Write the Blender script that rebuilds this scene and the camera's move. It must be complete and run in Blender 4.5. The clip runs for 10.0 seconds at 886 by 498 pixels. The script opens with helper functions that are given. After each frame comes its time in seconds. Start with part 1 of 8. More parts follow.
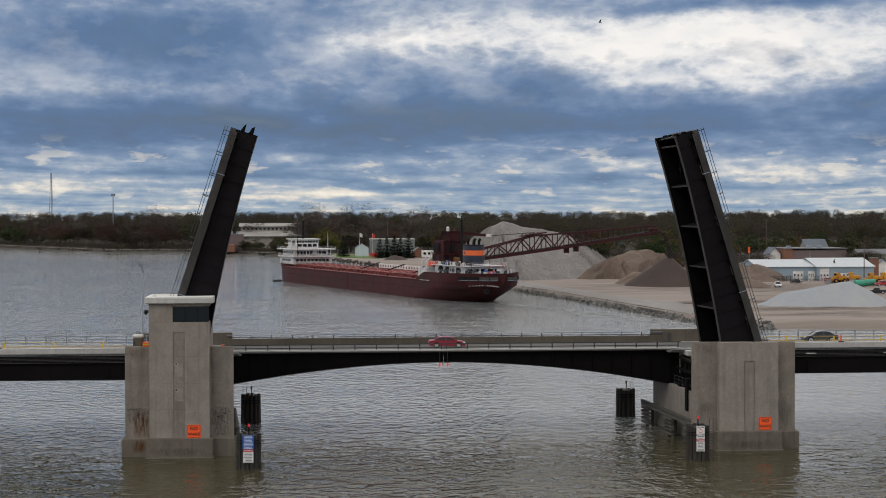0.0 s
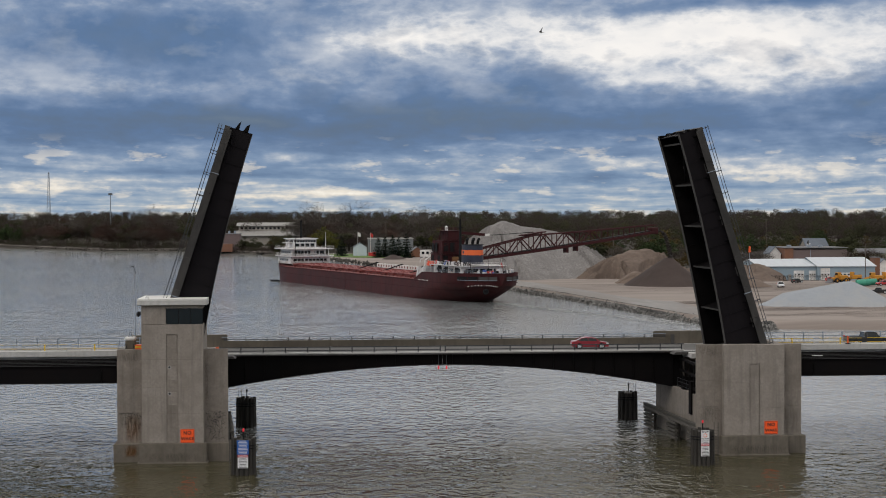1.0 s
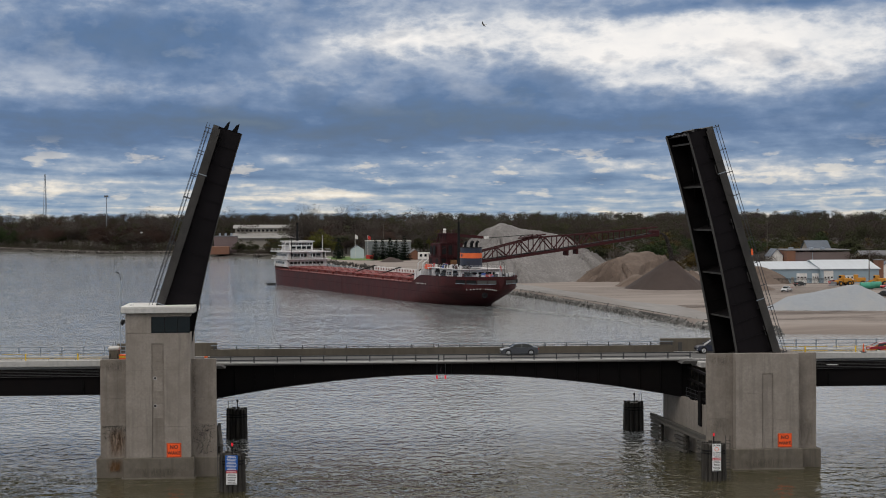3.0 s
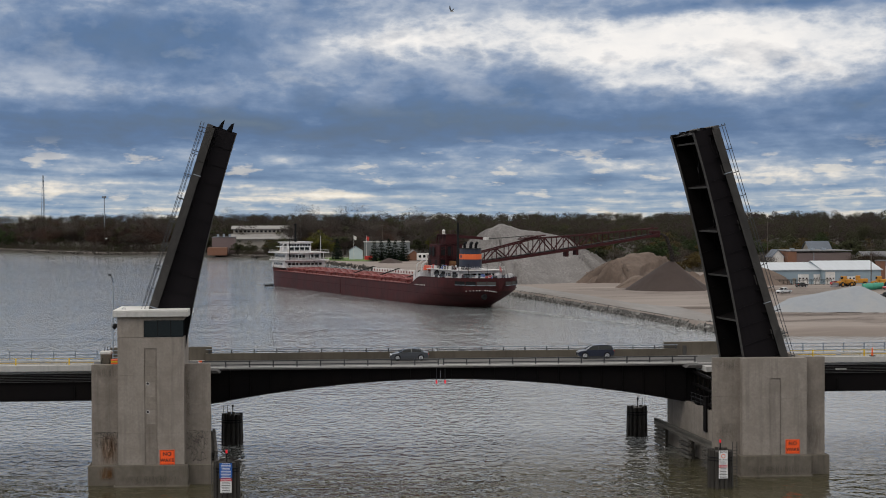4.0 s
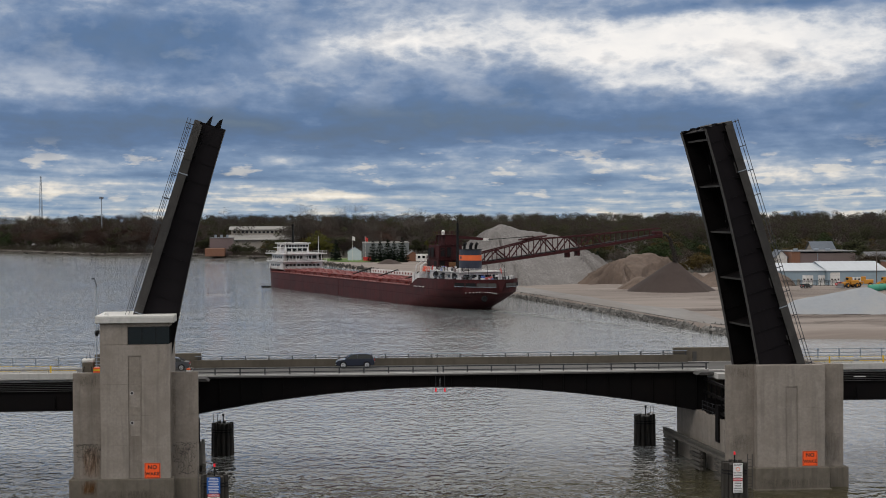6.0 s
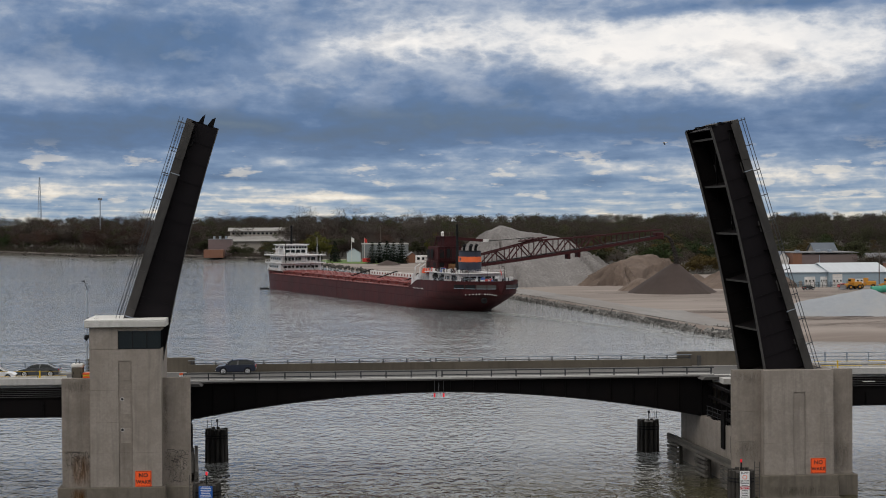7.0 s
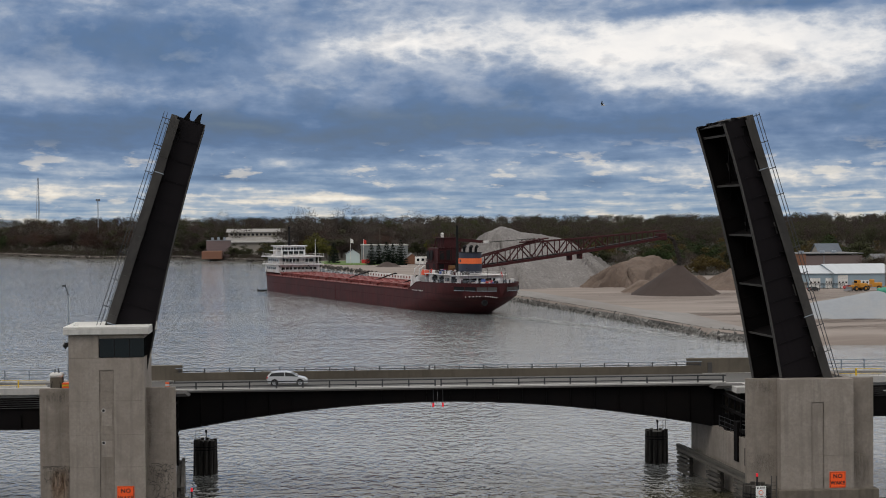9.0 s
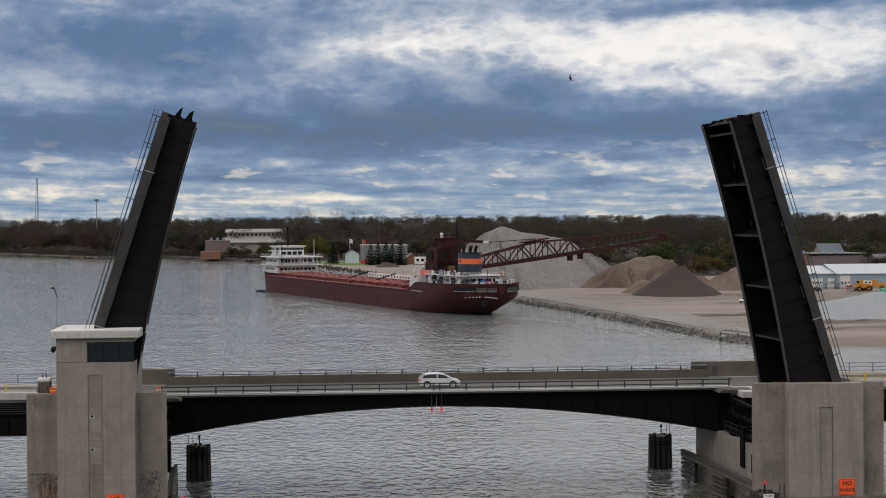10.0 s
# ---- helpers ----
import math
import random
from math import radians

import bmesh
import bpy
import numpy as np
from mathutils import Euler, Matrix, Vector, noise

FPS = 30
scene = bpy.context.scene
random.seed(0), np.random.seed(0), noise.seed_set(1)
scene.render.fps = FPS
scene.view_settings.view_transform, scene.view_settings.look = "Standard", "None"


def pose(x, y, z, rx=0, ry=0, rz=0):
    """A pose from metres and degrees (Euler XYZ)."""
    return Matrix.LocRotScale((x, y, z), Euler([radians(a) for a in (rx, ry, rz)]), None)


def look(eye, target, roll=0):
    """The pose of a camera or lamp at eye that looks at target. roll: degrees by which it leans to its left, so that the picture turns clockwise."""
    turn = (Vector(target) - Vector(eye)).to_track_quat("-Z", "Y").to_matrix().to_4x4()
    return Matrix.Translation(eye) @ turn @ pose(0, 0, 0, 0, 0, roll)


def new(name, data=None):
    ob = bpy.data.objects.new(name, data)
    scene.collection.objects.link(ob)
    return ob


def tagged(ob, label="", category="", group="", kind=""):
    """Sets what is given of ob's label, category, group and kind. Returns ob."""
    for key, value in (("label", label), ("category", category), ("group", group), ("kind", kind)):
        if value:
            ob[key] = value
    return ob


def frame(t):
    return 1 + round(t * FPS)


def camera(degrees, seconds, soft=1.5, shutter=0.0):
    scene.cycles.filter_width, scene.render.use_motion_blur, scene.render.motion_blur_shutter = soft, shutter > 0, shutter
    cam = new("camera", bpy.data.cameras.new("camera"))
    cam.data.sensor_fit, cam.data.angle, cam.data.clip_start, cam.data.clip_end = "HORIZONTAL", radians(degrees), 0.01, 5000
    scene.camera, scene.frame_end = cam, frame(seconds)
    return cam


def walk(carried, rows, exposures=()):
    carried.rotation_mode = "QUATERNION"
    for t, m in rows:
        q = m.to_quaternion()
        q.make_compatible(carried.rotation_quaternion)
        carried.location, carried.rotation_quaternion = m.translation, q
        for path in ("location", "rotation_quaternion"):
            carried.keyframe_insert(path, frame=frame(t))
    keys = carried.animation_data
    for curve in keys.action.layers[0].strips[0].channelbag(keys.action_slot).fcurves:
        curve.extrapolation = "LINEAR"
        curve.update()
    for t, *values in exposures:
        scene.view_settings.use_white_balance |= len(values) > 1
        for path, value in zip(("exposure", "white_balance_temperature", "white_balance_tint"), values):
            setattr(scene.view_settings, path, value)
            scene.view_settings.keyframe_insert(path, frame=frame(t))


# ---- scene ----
cam = camera(30.2, 10.0, soft=1.0)
PATH = [
    (0, (-16.19, -188.517, 27.89), (-16.049, -186.523, 27.846), -0.160),
    (0.5, (-16.114, -186.504, 27.894), (-15.972, -184.509, 27.849), -0.173),
    (1, (-15.972, -184.515, 27.945), (-15.829, -182.521, 27.9), -0.186),
    (1.5, (-15.891, -182.493, 27.971), (-15.747, -180.499, 27.927), -0.199),
    (2, (-15.752, -180.411, 28.023), (-15.607, -178.416, 27.98), -0.212),
    (2.5, (-15.589, -178.323, 28.064), (-15.444, -176.329, 28.021), -0.225),
    (4, (-15.222, -172.07, 28.15), (-15.075, -170.075, 28.108), -0.264),
    (4.5, (-15.124, -169.956, 28.172), (-14.977, -167.962, 28.13), -0.277),
    (5, (-14.92, -167.828, 28.18), (-14.774, -165.834, 28.139), -0.290),
    (5.5, (-14.787, -165.721, 28.163), (-14.64, -163.727, 28.121), -0.303),
    (7, (-14.19, -159.397, 28.138), (-14.042, -157.403, 28.098), -0.342),
    (7.5, (-14.038, -157.282, 28.102), (-13.89, -155.287, 28.062), -0.355),
    (8, (-13.839, -155.197, 28.11), (-13.691, -153.203, 28.07), -0.368),
    (8.5, (-13.657, -153.144, 28.144), (-13.509, -151.15, 28.104), -0.381),
    (9, (-13.467, -151.12, 28.143), (-13.319, -149.125, 28.104), -0.394),
    (9.5, (-13.252, -149.034, 28.137), (-13.105, -147.04, 28.098), -0.407),
    (10, (-13.02, -146.962, 28.155), (-12.872, -144.968, 28.116), -0.420),
]
walk(cam, [(t, look(eye, aim, roll)) for t, eye, aim, roll in PATH])

# ---------------------------------------------------------------- sky, sun
class Nodes:
    """Short hand for building node trees."""

    def __init__(self, tree):
        self.tree = tree
        tree.nodes.clear()

    def node(self, kind, **values):
        n = self.tree.nodes.new(kind)
        for key, value in values.items():
            setattr(n, key, value)
        return n

    def put(self, socket, value):
        if isinstance(value, bpy.types.NodeSocket):
            self.tree.links.new(value, socket)
        elif value is not None:
            socket.default_value = value

    def math(self, op, a, b=None, c=None, clamp=False):
        n = self.node("ShaderNodeMath", operation=op, use_clamp=clamp)
        for socket, value in zip(n.inputs, (a, b, c)):
            self.put(socket, value)
        return n.outputs[0]

    def noise(self, vector, scale, detail=4.0, rough=0.5, distortion=0.0):
        n = self.node("ShaderNodeTexNoise")
        self.put(n.inputs["Vector"], vector)
        n.inputs["Scale"].default_value, n.inputs["Detail"].default_value = scale, detail
        n.inputs["Roughness"].default_value, n.inputs["Distortion"].default_value = rough, distortion
        return n.outputs["Fac"]

    def ramp(self, fac, stops, mode="LINEAR"):
        n = self.node("ShaderNodeValToRGB")
        n.color_ramp.interpolation = mode
        e = n.color_ramp.elements
        while len(e) < len(stops):
            e.new(0.5)
        for k, (p, c) in enumerate(stops):
            e[k].position = p
            e[k].color = (*c, 1) if len(c) == 3 else c
        self.put(n.inputs[0], fac)
        return n.outputs[0]

    def mix(self, fac, a, b, blend="MIX"):
        n = self.node("ShaderNodeMix", data_type="RGBA", blend_type=blend)
        self.put(n.inputs[0], fac)
        for socket, value in ((n.inputs[6], a), (n.inputs[7], b)):
            self.put(socket, (*value, 1) if isinstance(value, tuple) and len(value) == 3 else value)
        return n.outputs[2]

    def combine(self, x, y, z=0.0):
        n = self.node("ShaderNodeCombineXYZ")
        for socket, value in zip(n.inputs, (x, y, z)):
            self.put(socket, value)
        return n.outputs[0]

    def split(self, v):
        n = self.node("ShaderNodeSeparateXYZ")
        self.put(n.inputs[0], v)
        return n.outputs

    def scaled(self, v, sx, sy, sz):
        n = self.node("ShaderNodeVectorMath", operation="MULTIPLY")
        self.put(n.inputs[0], v)
        n.inputs[1].default_value = (sx, sy, sz)
        return n.outputs[0]


SUN_EL, SUN_AZ = 46.0, 222.0   # degrees; azimuth from +y towards +x


def make_world():
    world = bpy.data.worlds.new("sky")
    scene.world = world
    world.use_nodes = True
    k = Nodes(world.node_tree)
    way = k.node("ShaderNodeTexCoord").outputs["Generated"]
    x, y, z = k.split(way)
    # azimuth and elevation in hundredths of a radian, off the bridge's axis
    az = k.math("MULTIPLY", k.math("SUBTRACT", k.math("ARCTAN2", x, y), 0.0705), 100.0)
    el = k.math("MULTIPLY", k.math("ARCSINE", z), 100.0)
    # cloud deck seen flat from below: features shrink towards the horizon
    dist = k.math("DIVIDE", 60.0, k.math("ADD", k.math("MAXIMUM", el, 0.0), 3.0))
    deck = k.combine(k.math("MULTIPLY", k.math("MULTIPLY", az, dist), 0.02), dist)
    warp = k.noise(deck, 0.9, 3.0)
    deck2 = k.combine(k.math("ADD", k.math("MULTIPLY", k.math("MULTIPLY", az, dist), 0.02), warp), k.math("ADD", dist, warp))
    n1 = k.noise(deck2, 0.62, 6.0, 0.5, 0.0)
    flat = k.combine(k.math("MULTIPLY", az, 0.12), k.math("MULTIPLY", el, k.math("SUBTRACT", 0.40, k.math("MULTIPLY", k.math("MINIMUM", el, 12.0), 0.012))))
    n2 = k.noise(flat, 1.25, 7.0, 0.52, 0.0)
    n3 = k.noise(flat, 4.6, 6.0, 0.55, 0.0)
    # rounded tops within the brighter cloud
    heap = k.noise(k.combine(k.math("MULTIPLY", az, 0.42), k.math("MULTIPLY", el, 0.95), 3.0), 1.0, 5.0, 0.55)
    heap = k.math("SUBTRACT", 0.30, k.math("ABSOLUTE", k.math("MULTIPLY", k.math("SUBTRACT", heap, 0.5), 4.0)))

    def blob(cx, cy, rx, ry, tilt=0.0):
        dx = k.math("SUBTRACT", az, cx)
        dy = k.math("SUBTRACT", k.math("SUBTRACT", el, cy), k.math("MULTIPLY", dx, tilt))
        wob = k.math("MULTIPLY", k.math("SUBTRACT", n2, 0.5), ry * 2.6)
        dy = k.math("ADD", dy, wob)
        a = k.math("POWER", k.math("DIVIDE", dx, rx), 2.0)
        b = k.math("POWER", k.math("DIVIDE", dy, ry), 2.0)
        return k.math("EXPONENT", k.math("MULTIPLY", k.math("ADD", a, b), -1.0))

    # height profile of the cloud's brightness
    profile = k.ramp(k.math("DIVIDE", el, 40.0, clamp=True), [
        (0.0, (0.50,) * 3), (0.03, (0.50,) * 3), (0.065, (0.43,) * 3), (0.10, (0.35,) * 3), (0.14, (0.27,) * 3), (0.18, (0.32,) * 3),
        (0.225, (0.46,) * 3), (0.275, (0.48,) * 3), (0.315, (0.48,) * 3), (0.42, (0.80,) * 3), (0.6, (0.98,) * 3), (1.0, (1.02,) * 3)])
    f = k.math("ADD", profile, k.math("MULTIPLY", k.math("SUBTRACT", n1, 0.5), 0.85))
    f = k.math("ADD", f, k.math("MULTIPLY", k.math("SUBTRACT", n2, 0.5), 0.5))
    f = k.math("ADD", f, k.math("MULTIPLY", k.math("SUBTRACT", n3, 0.5), 0.42))
    for cx, cy, rx, ry, tilt, amount in (
            (9.5, 10.6, 9.5, 1.3, 0.03, 0.46), (19.0, 9.4, 9.0, 1.9, 0.0, 0.42), (-3.5, 10.4, 5.0, 0.7, 0.08, 0.34),
            (17.5, 7.7, 3.0, 0.7, -0.05, 0.30), (12.0, 7.9, 2.6, 0.35, 0.0, 0.25), (9.0, 2.9, 5.5, 0.45, 0.0, 0.26),
            (-9.0, 3.3, 1.8, 0.28, 0.0, 0.30), (20.0, 2.6, 5.0, 0.5, 0.0, 0.26), (-22.0, 1.7, 8.0, 0.45, 0.0, 0.24), (-7.5, 1.25, 3.5, 0.25, 0.0, 0.28),
            (-22.0, 7.2, 6.0, 1.0, 0.03, 0.18), (20.0, 12.6, 8.0, 0.5, 0.05, -0.42), (-18.0, 10.6, 11.0, 2.0, 0.05, -0.26), (0.0, 5.4, 22.0, 1.1, 0.0, -0.16), (-14.0, 2.4, 10.0, 0.5, 0.0, -0.14), (4.0, 1.6, 9.0, 0.5, 0.0, -0.12), (-12.0, 5.0, 14.0, 0.9, 0.02, -0.12), (0.0, 6.6, 8.0, 0.9, 0.0, -0.08)):
        f = k.math("ADD", f, k.math("MULTIPLY", blob(cx, cy, rx, ry, tilt), amount))
    f = k.math("ADD", f, k.math("MULTIPLY", k.math("MULTIPLY", heap, k.ramp(f, [(0.3, (0.0,) * 3), (0.65, (1.0,) * 3)])), 0.30))
    cool = k.ramp(f, [(0.0, (0.062, 0.125, 0.265)), (0.22, (0.098, 0.178, 0.345)), (0.42, (0.205, 0.285, 0.430)), (0.62, (0.42, 0.475, 0.57)), (0.82, (0.74, 0.745, 0.76)), (1.0, (0.93, 0.90, 0.87))])
    warm = k.ramp(f, [(0.0, (0.120, 0.215, 0.380)), (0.35, (0.23, 0.33, 0.465)), (0.58, (0.40, 0.465, 0.53)), (0.80, (0.80, 0.73, 0.62)), (1.0, (0.98, 0.92, 0.80))])
    low = k.math("SUBTRACT", 1.0, k.math("DIVIDE", el, 5.0), clamp=True)
    cloud = k.mix(low, cool, warm)
    # sunlit shreds of cloud low over the horizon
    shred = k.noise(k.combine(k.math("MULTIPLY", az, 0.36), k.math("MULTIPLY", el, 1.25)), 1.0, 5.0, 0.55, 0.0)
    band = k.math("MULTIPLY", k.ramp(k.math("DIVIDE", el, 6.0, clamp=True), [(0.0, (0.6,) * 3), (0.25, (1.0,) * 3), (0.55, (0.9,) * 3), (0.8, (0.0,) * 3)]), k.ramp(shred, [(0.57, (0.0,) * 3), (0.64, (1.0,) * 3)]))
    cloud = k.mix(k.math("MULTIPLY", band, 0.55), cloud, (0.84, 0.77, 0.66))
    # torn bright edges higher up
    torn = k.noise(k.combine(k.math("MULTIPLY", az, 0.19), k.math("MULTIPLY", el, 0.40), 7.0), 1.0, 7.0, 0.52, 0.0)
    high = k.math("MULTIPLY", k.ramp(k.math("DIVIDE", el, 14.0, clamp=True), [(0.42, (0.0,) * 3), (0.55, (1.0,) * 3), (1.0, (0.8,) * 3)]), k.ramp(torn, [(0.50, (0.0,) * 3), (0.68, (1.0,) * 3)]))
    cloud = k.mix(k.math("MULTIPLY", high, 0.42), cloud, (0.62, 0.65, 0.70))
    sunk = k.math("MULTIPLY", k.ramp(k.math("DIVIDE", el, 14.0, clamp=True), [(0.2, (0.0,) * 3), (0.5, (1.0,) * 3), (1.0, (0.8,) * 3)]), k.ramp(torn, [(0.33, (1.0,) * 3), (0.46, (0.0,) * 3)]))
    cloud = k.mix(k.math("MULTIPLY", sunk, 0.35), cloud, (0.13, 0.185, 0.29))
    clear = k.node("ShaderNodeTexSky", sky_type="NISHITA", sun_disc=False, sun_elevation=radians(SUN_EL), sun_rotation=radians(SUN_AZ), dust_density=2.0)
    blue = k.mix(1.0, clear.outputs[0], (0.07, 0.07, 0.07), "MULTIPLY")
    gap = k.math("MULTIPLY", k.math("SUBTRACT", 0.40, f, clamp=True), 0.8, clamp=True)
    sky = k.mix(gap, cloud, blue)
    back = k.node("ShaderNodeBackground")
    k.put(back.inputs[0], sky)
    back.inputs[1].default_value = 1.0
    k.put(k.node("ShaderNodeOutputWorld").inputs[0], back.outputs[0])


make_world()
sun = new("sun", bpy.data.lights.new("sun", "SUN"))
sun.data.energy, sun.data.angle, sun.data.color = 0.7, radians(25), (1.0, 0.95, 0.88)
sun.matrix_world = look((0, 0, 0), (-math.sin(radians(SUN_AZ)) * math.cos(radians(SUN_EL)), -math.cos(radians(SUN_AZ)) * math.cos(radians(SUN_EL)), -math.sin(radians(SUN_EL))))
scene.view_settings.exposure = 0.0

# ---------------------------------------------------------------- materials
def surface(name, base, rough=0.7, metal=0.0, spread=0.25, grain=3.0, stain=0.25, bump=0.15, hue=None, stretch=(1, 1, 1), spec=0.5, each=0.0, streak=0.0, isle=0.0):
    """Painted or raw surface: fine grain, broad stains, optional streaks that run down, relief."""
    m = bpy.data.materials.new(name)
    m.use_nodes = True
    k = Nodes(m.node_tree)
    at = k.scaled(k.node("ShaderNodeTexCoord").outputs["Object"], *stretch)
    fine = k.noise(at, 1.0 * grain, 6.0, 0.65)
    broad = k.noise(at, stain, 5.0, 0.6, 0.6)
    dark = tuple(c * (1 - spread) for c in base)
    lite = tuple(min(1.0, c * (1 + spread)) for c in base)
    colour = k.mix(fine, (*dark, 1), (*lite, 1))
    other = hue or tuple(c * (1 - 1.3 * spread) for c in base)
    colour = k.mix(k.ramp(broad, [(0.42, (0, 0, 0)), (0.68, (0.75, 0.75, 0.75))]), colour, (*other, 1))
    if streak:
        down = k.noise(k.scaled(at, 1.0, 1.0, 0.06), 1.7, 4.0, 0.6)
        colour = k.mix(k.math("MULTIPLY", k.ramp(down, [(0.5, (0, 0, 0)), (0.75, (1, 1, 1))]), streak), colour, (*(c * 0.4 for c in base), 1))
    if each:
        rnd = k.node("ShaderNodeObjectInfo").outputs["Random"]
        colour = k.mix(1.0, colour, k.ramp(rnd, [(0.0, (1 - each,) * 3), (1.0, (1.0, 1.0, 1.0))]), "MULTIPLY")
    if isle:
        rnd = k.node("ShaderNodeNewGeometry").outputs["Random Per Island"]
        colour = k.mix(1.0, colour, k.ramp(rnd, [(0.0, (1 - isle,) * 3), (1.0, (1.0, 1.0, 1.0))]), "MULTIPLY")
    b = k.node("ShaderNodeBsdfPrincipled")
    k.put(b.inputs["Base Color"], colour)
    k.put(b.inputs["Roughness"], k.math("ADD", rough - 0.08, k.math("MULTIPLY", fine, 0.16), clamp=True))
    b.inputs["Metallic"].default_value = metal
    b.inputs["Specular IOR Level"].default_value = spec
    if bump:
        n = k.node("ShaderNodeBump")
        n.inputs["Strength"].default_value = bump
        n.inputs["Distance"].default_value = 0.05
        k.put(n.inputs["Height"], fine)
        k.put(b.inputs["Normal"], n.outputs[0])
    k.put(k.node("ShaderNodeOutputMaterial").inputs[0], b.outputs[0])
    return m


def glow(name, colour, strength):
    m = bpy.data.materials.new(name)
    m.use_nodes = True
    b = m.node_tree.nodes["Principled BSDF"]
    b.inputs["Base Color"].default_value = (*colour, 1)
    b.inputs["Emission Color"].default_value = (*colour, 1)
    b.inputs["Emission Strength"].default_value = strength
    return m


def glass(name, colour=(0.02, 0.03, 0.035), rough=0.05):
    m = bpy.data.materials.new(name)
    m.use_nodes = True
    b = m.node_tree.nodes["Principled BSDF"]
    b.inputs["Base Color"].default_value = (*colour, 1)
    b.inputs["Roughness"].default_value = rough
    b.inputs["Specular IOR Level"].default_value = 0.4
    return m


def make_water():
    """Silty river: short wind waves, longer ones under the bridge, calm lee before the piers."""
    m = bpy.data.materials.new("river_water")
    m.use_nodes = True
    k = Nodes(m.node_tree)
    at = k.node("ShaderNodeTexCoord").outputs["Object"]
    x, y, z = k.split(at)
    gust = k.noise(k.scaled(at, 0.010, 0.022, 1), 1.0, 4.0, 0.55, 0.5)
    lanes = k.noise(k.scaled(at, 0.05, 0.012, 1), 1.0, 4.0, 0.6, 1.5)
    ripple = k.noise(k.scaled(at, 0.85, 0.55, 1), 1.0, 2.0, 0.55, 0.4)
    chop = k.noise(k.scaled(at, 0.28, 0.34, 1), 1.0, 3.0, 0.55, 0.7)
    swell = k.noise(k.scaled(at, 0.05, 0.11, 1), 1.0, 2.0, 0.5)
    # before the bridge: steeper than the open river, coloured browner for less mirrored sky
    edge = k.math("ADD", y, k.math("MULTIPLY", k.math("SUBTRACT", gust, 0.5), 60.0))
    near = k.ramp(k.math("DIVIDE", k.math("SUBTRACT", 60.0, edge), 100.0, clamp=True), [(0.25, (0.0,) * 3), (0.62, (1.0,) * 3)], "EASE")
    ax = k.math("DIVIDE", k.math("SUBTRACT", k.math("ABSOLUTE", x), 33.0), 11.0)
    ay = k.math("DIVIDE", k.math("ADD", y, 9.0), 11.0)
    lee = k.math("EXPONENT", k.math("MULTIPLY", k.math("ADD", k.math("POWER", ax, 2.0), k.math("POWER", ay, 2.0)), -1.0))
    wind = k.ramp(gust, [(0.34, (0.62,) * 3), (0.64, (1.0,) * 3)])
    wind = k.math("MULTIPLY", wind, k.ramp(lanes, [(0.36, (0.72,) * 3), (0.52, (1.0,) * 3)]))
    wind = k.math("MULTIPLY", wind, k.math("SUBTRACT", 1.0, k.math("MULTIPLY", lee, 0.78)))
    h = k.math("ADD", k.math("MULTIPLY", ripple, 0.66), k.math("MULTIPLY", chop, k.math("ADD", 0.26, k.math("MULTIPLY", near, 0.95))))
    h = k.math("ADD", k.math("MULTIPLY", h, wind), k.math("MULTIPLY", swell, 0.25))
    n = k.node("ShaderNodeBump")
    n.inputs["Strength"].default_value = 1.0
    n.inputs["Distance"].default_value = 0.62
    k.put(n.inputs["Height"], h)
    b = k.node("ShaderNodeBsdfPrincipled")
    # murky grey, paled on the open river to stand in for reflected sky
    silt_sheen = k.mix(gust, (0.185, 0.196, 0.200), (0.220, 0.233, 0.240))
    k.put(b.inputs["Base Color"], k.mix(near, silt_sheen, (0.058, 0.052, 0.028)))
    b.inputs["Roughness"].default_value = 0.04
    b.inputs["IOR"].default_value = 1.33
    k.put(b.inputs["Normal"], n.outputs[0])
    k.put(k.node("ShaderNodeOutputMaterial").inputs[0], b.outputs[0])
    return m


def make_stain(name, colour, amount):
    """A thin stain whose edges fray into the wall."""
    m = bpy.data.materials.new(name)
    m.use_nodes = True
    k = Nodes(m.node_tree)
    at = k.node("ShaderNodeTexCoord").outputs["Object"]
    a = k.noise(k.scaled(at, 3.0, 1.0, 0.5), 1.3, 6.0, 0.65, 0.4)
    b = k.noise(at, 6.0, 4.0, 0.6)
    gx, gy, gz = k.split(k.node("ShaderNodeTexCoord").outputs["Generated"])
    fade = k.math("MULTIPLY", k.math("MULTIPLY", k.math("MULTIPLY", gx, k.math("SUBTRACT", 1.0, gx)), 4.0), k.math("MULTIPLY", k.math("MULTIPLY", gz, k.math("SUBTRACT", 1.0, gz)), 4.0))
    cover = k.math("MULTIPLY", k.ramp(k.math("ADD", k.math("MULTIPLY", a, 0.75), k.math("MULTIPLY", b, 0.25)), [(0.40, (0, 0, 0)), (0.78, (1, 1, 1))]), k.math("MULTIPLY", fade, amount))
    d = k.node("ShaderNodeBsdfDiffuse")
    d.inputs[0].default_value = (*colour, 1)
    mix = k.node("ShaderNodeMixShader")
    k.put(mix.inputs[0], cover)
    k.put(mix.inputs[1], k.node("ShaderNodeBsdfTransparent").outputs[0])
    k.put(mix.inputs[2], d.outputs[0])
    k.put(k.node("ShaderNodeOutputMaterial").inputs[0], mix.outputs[0])
    return m


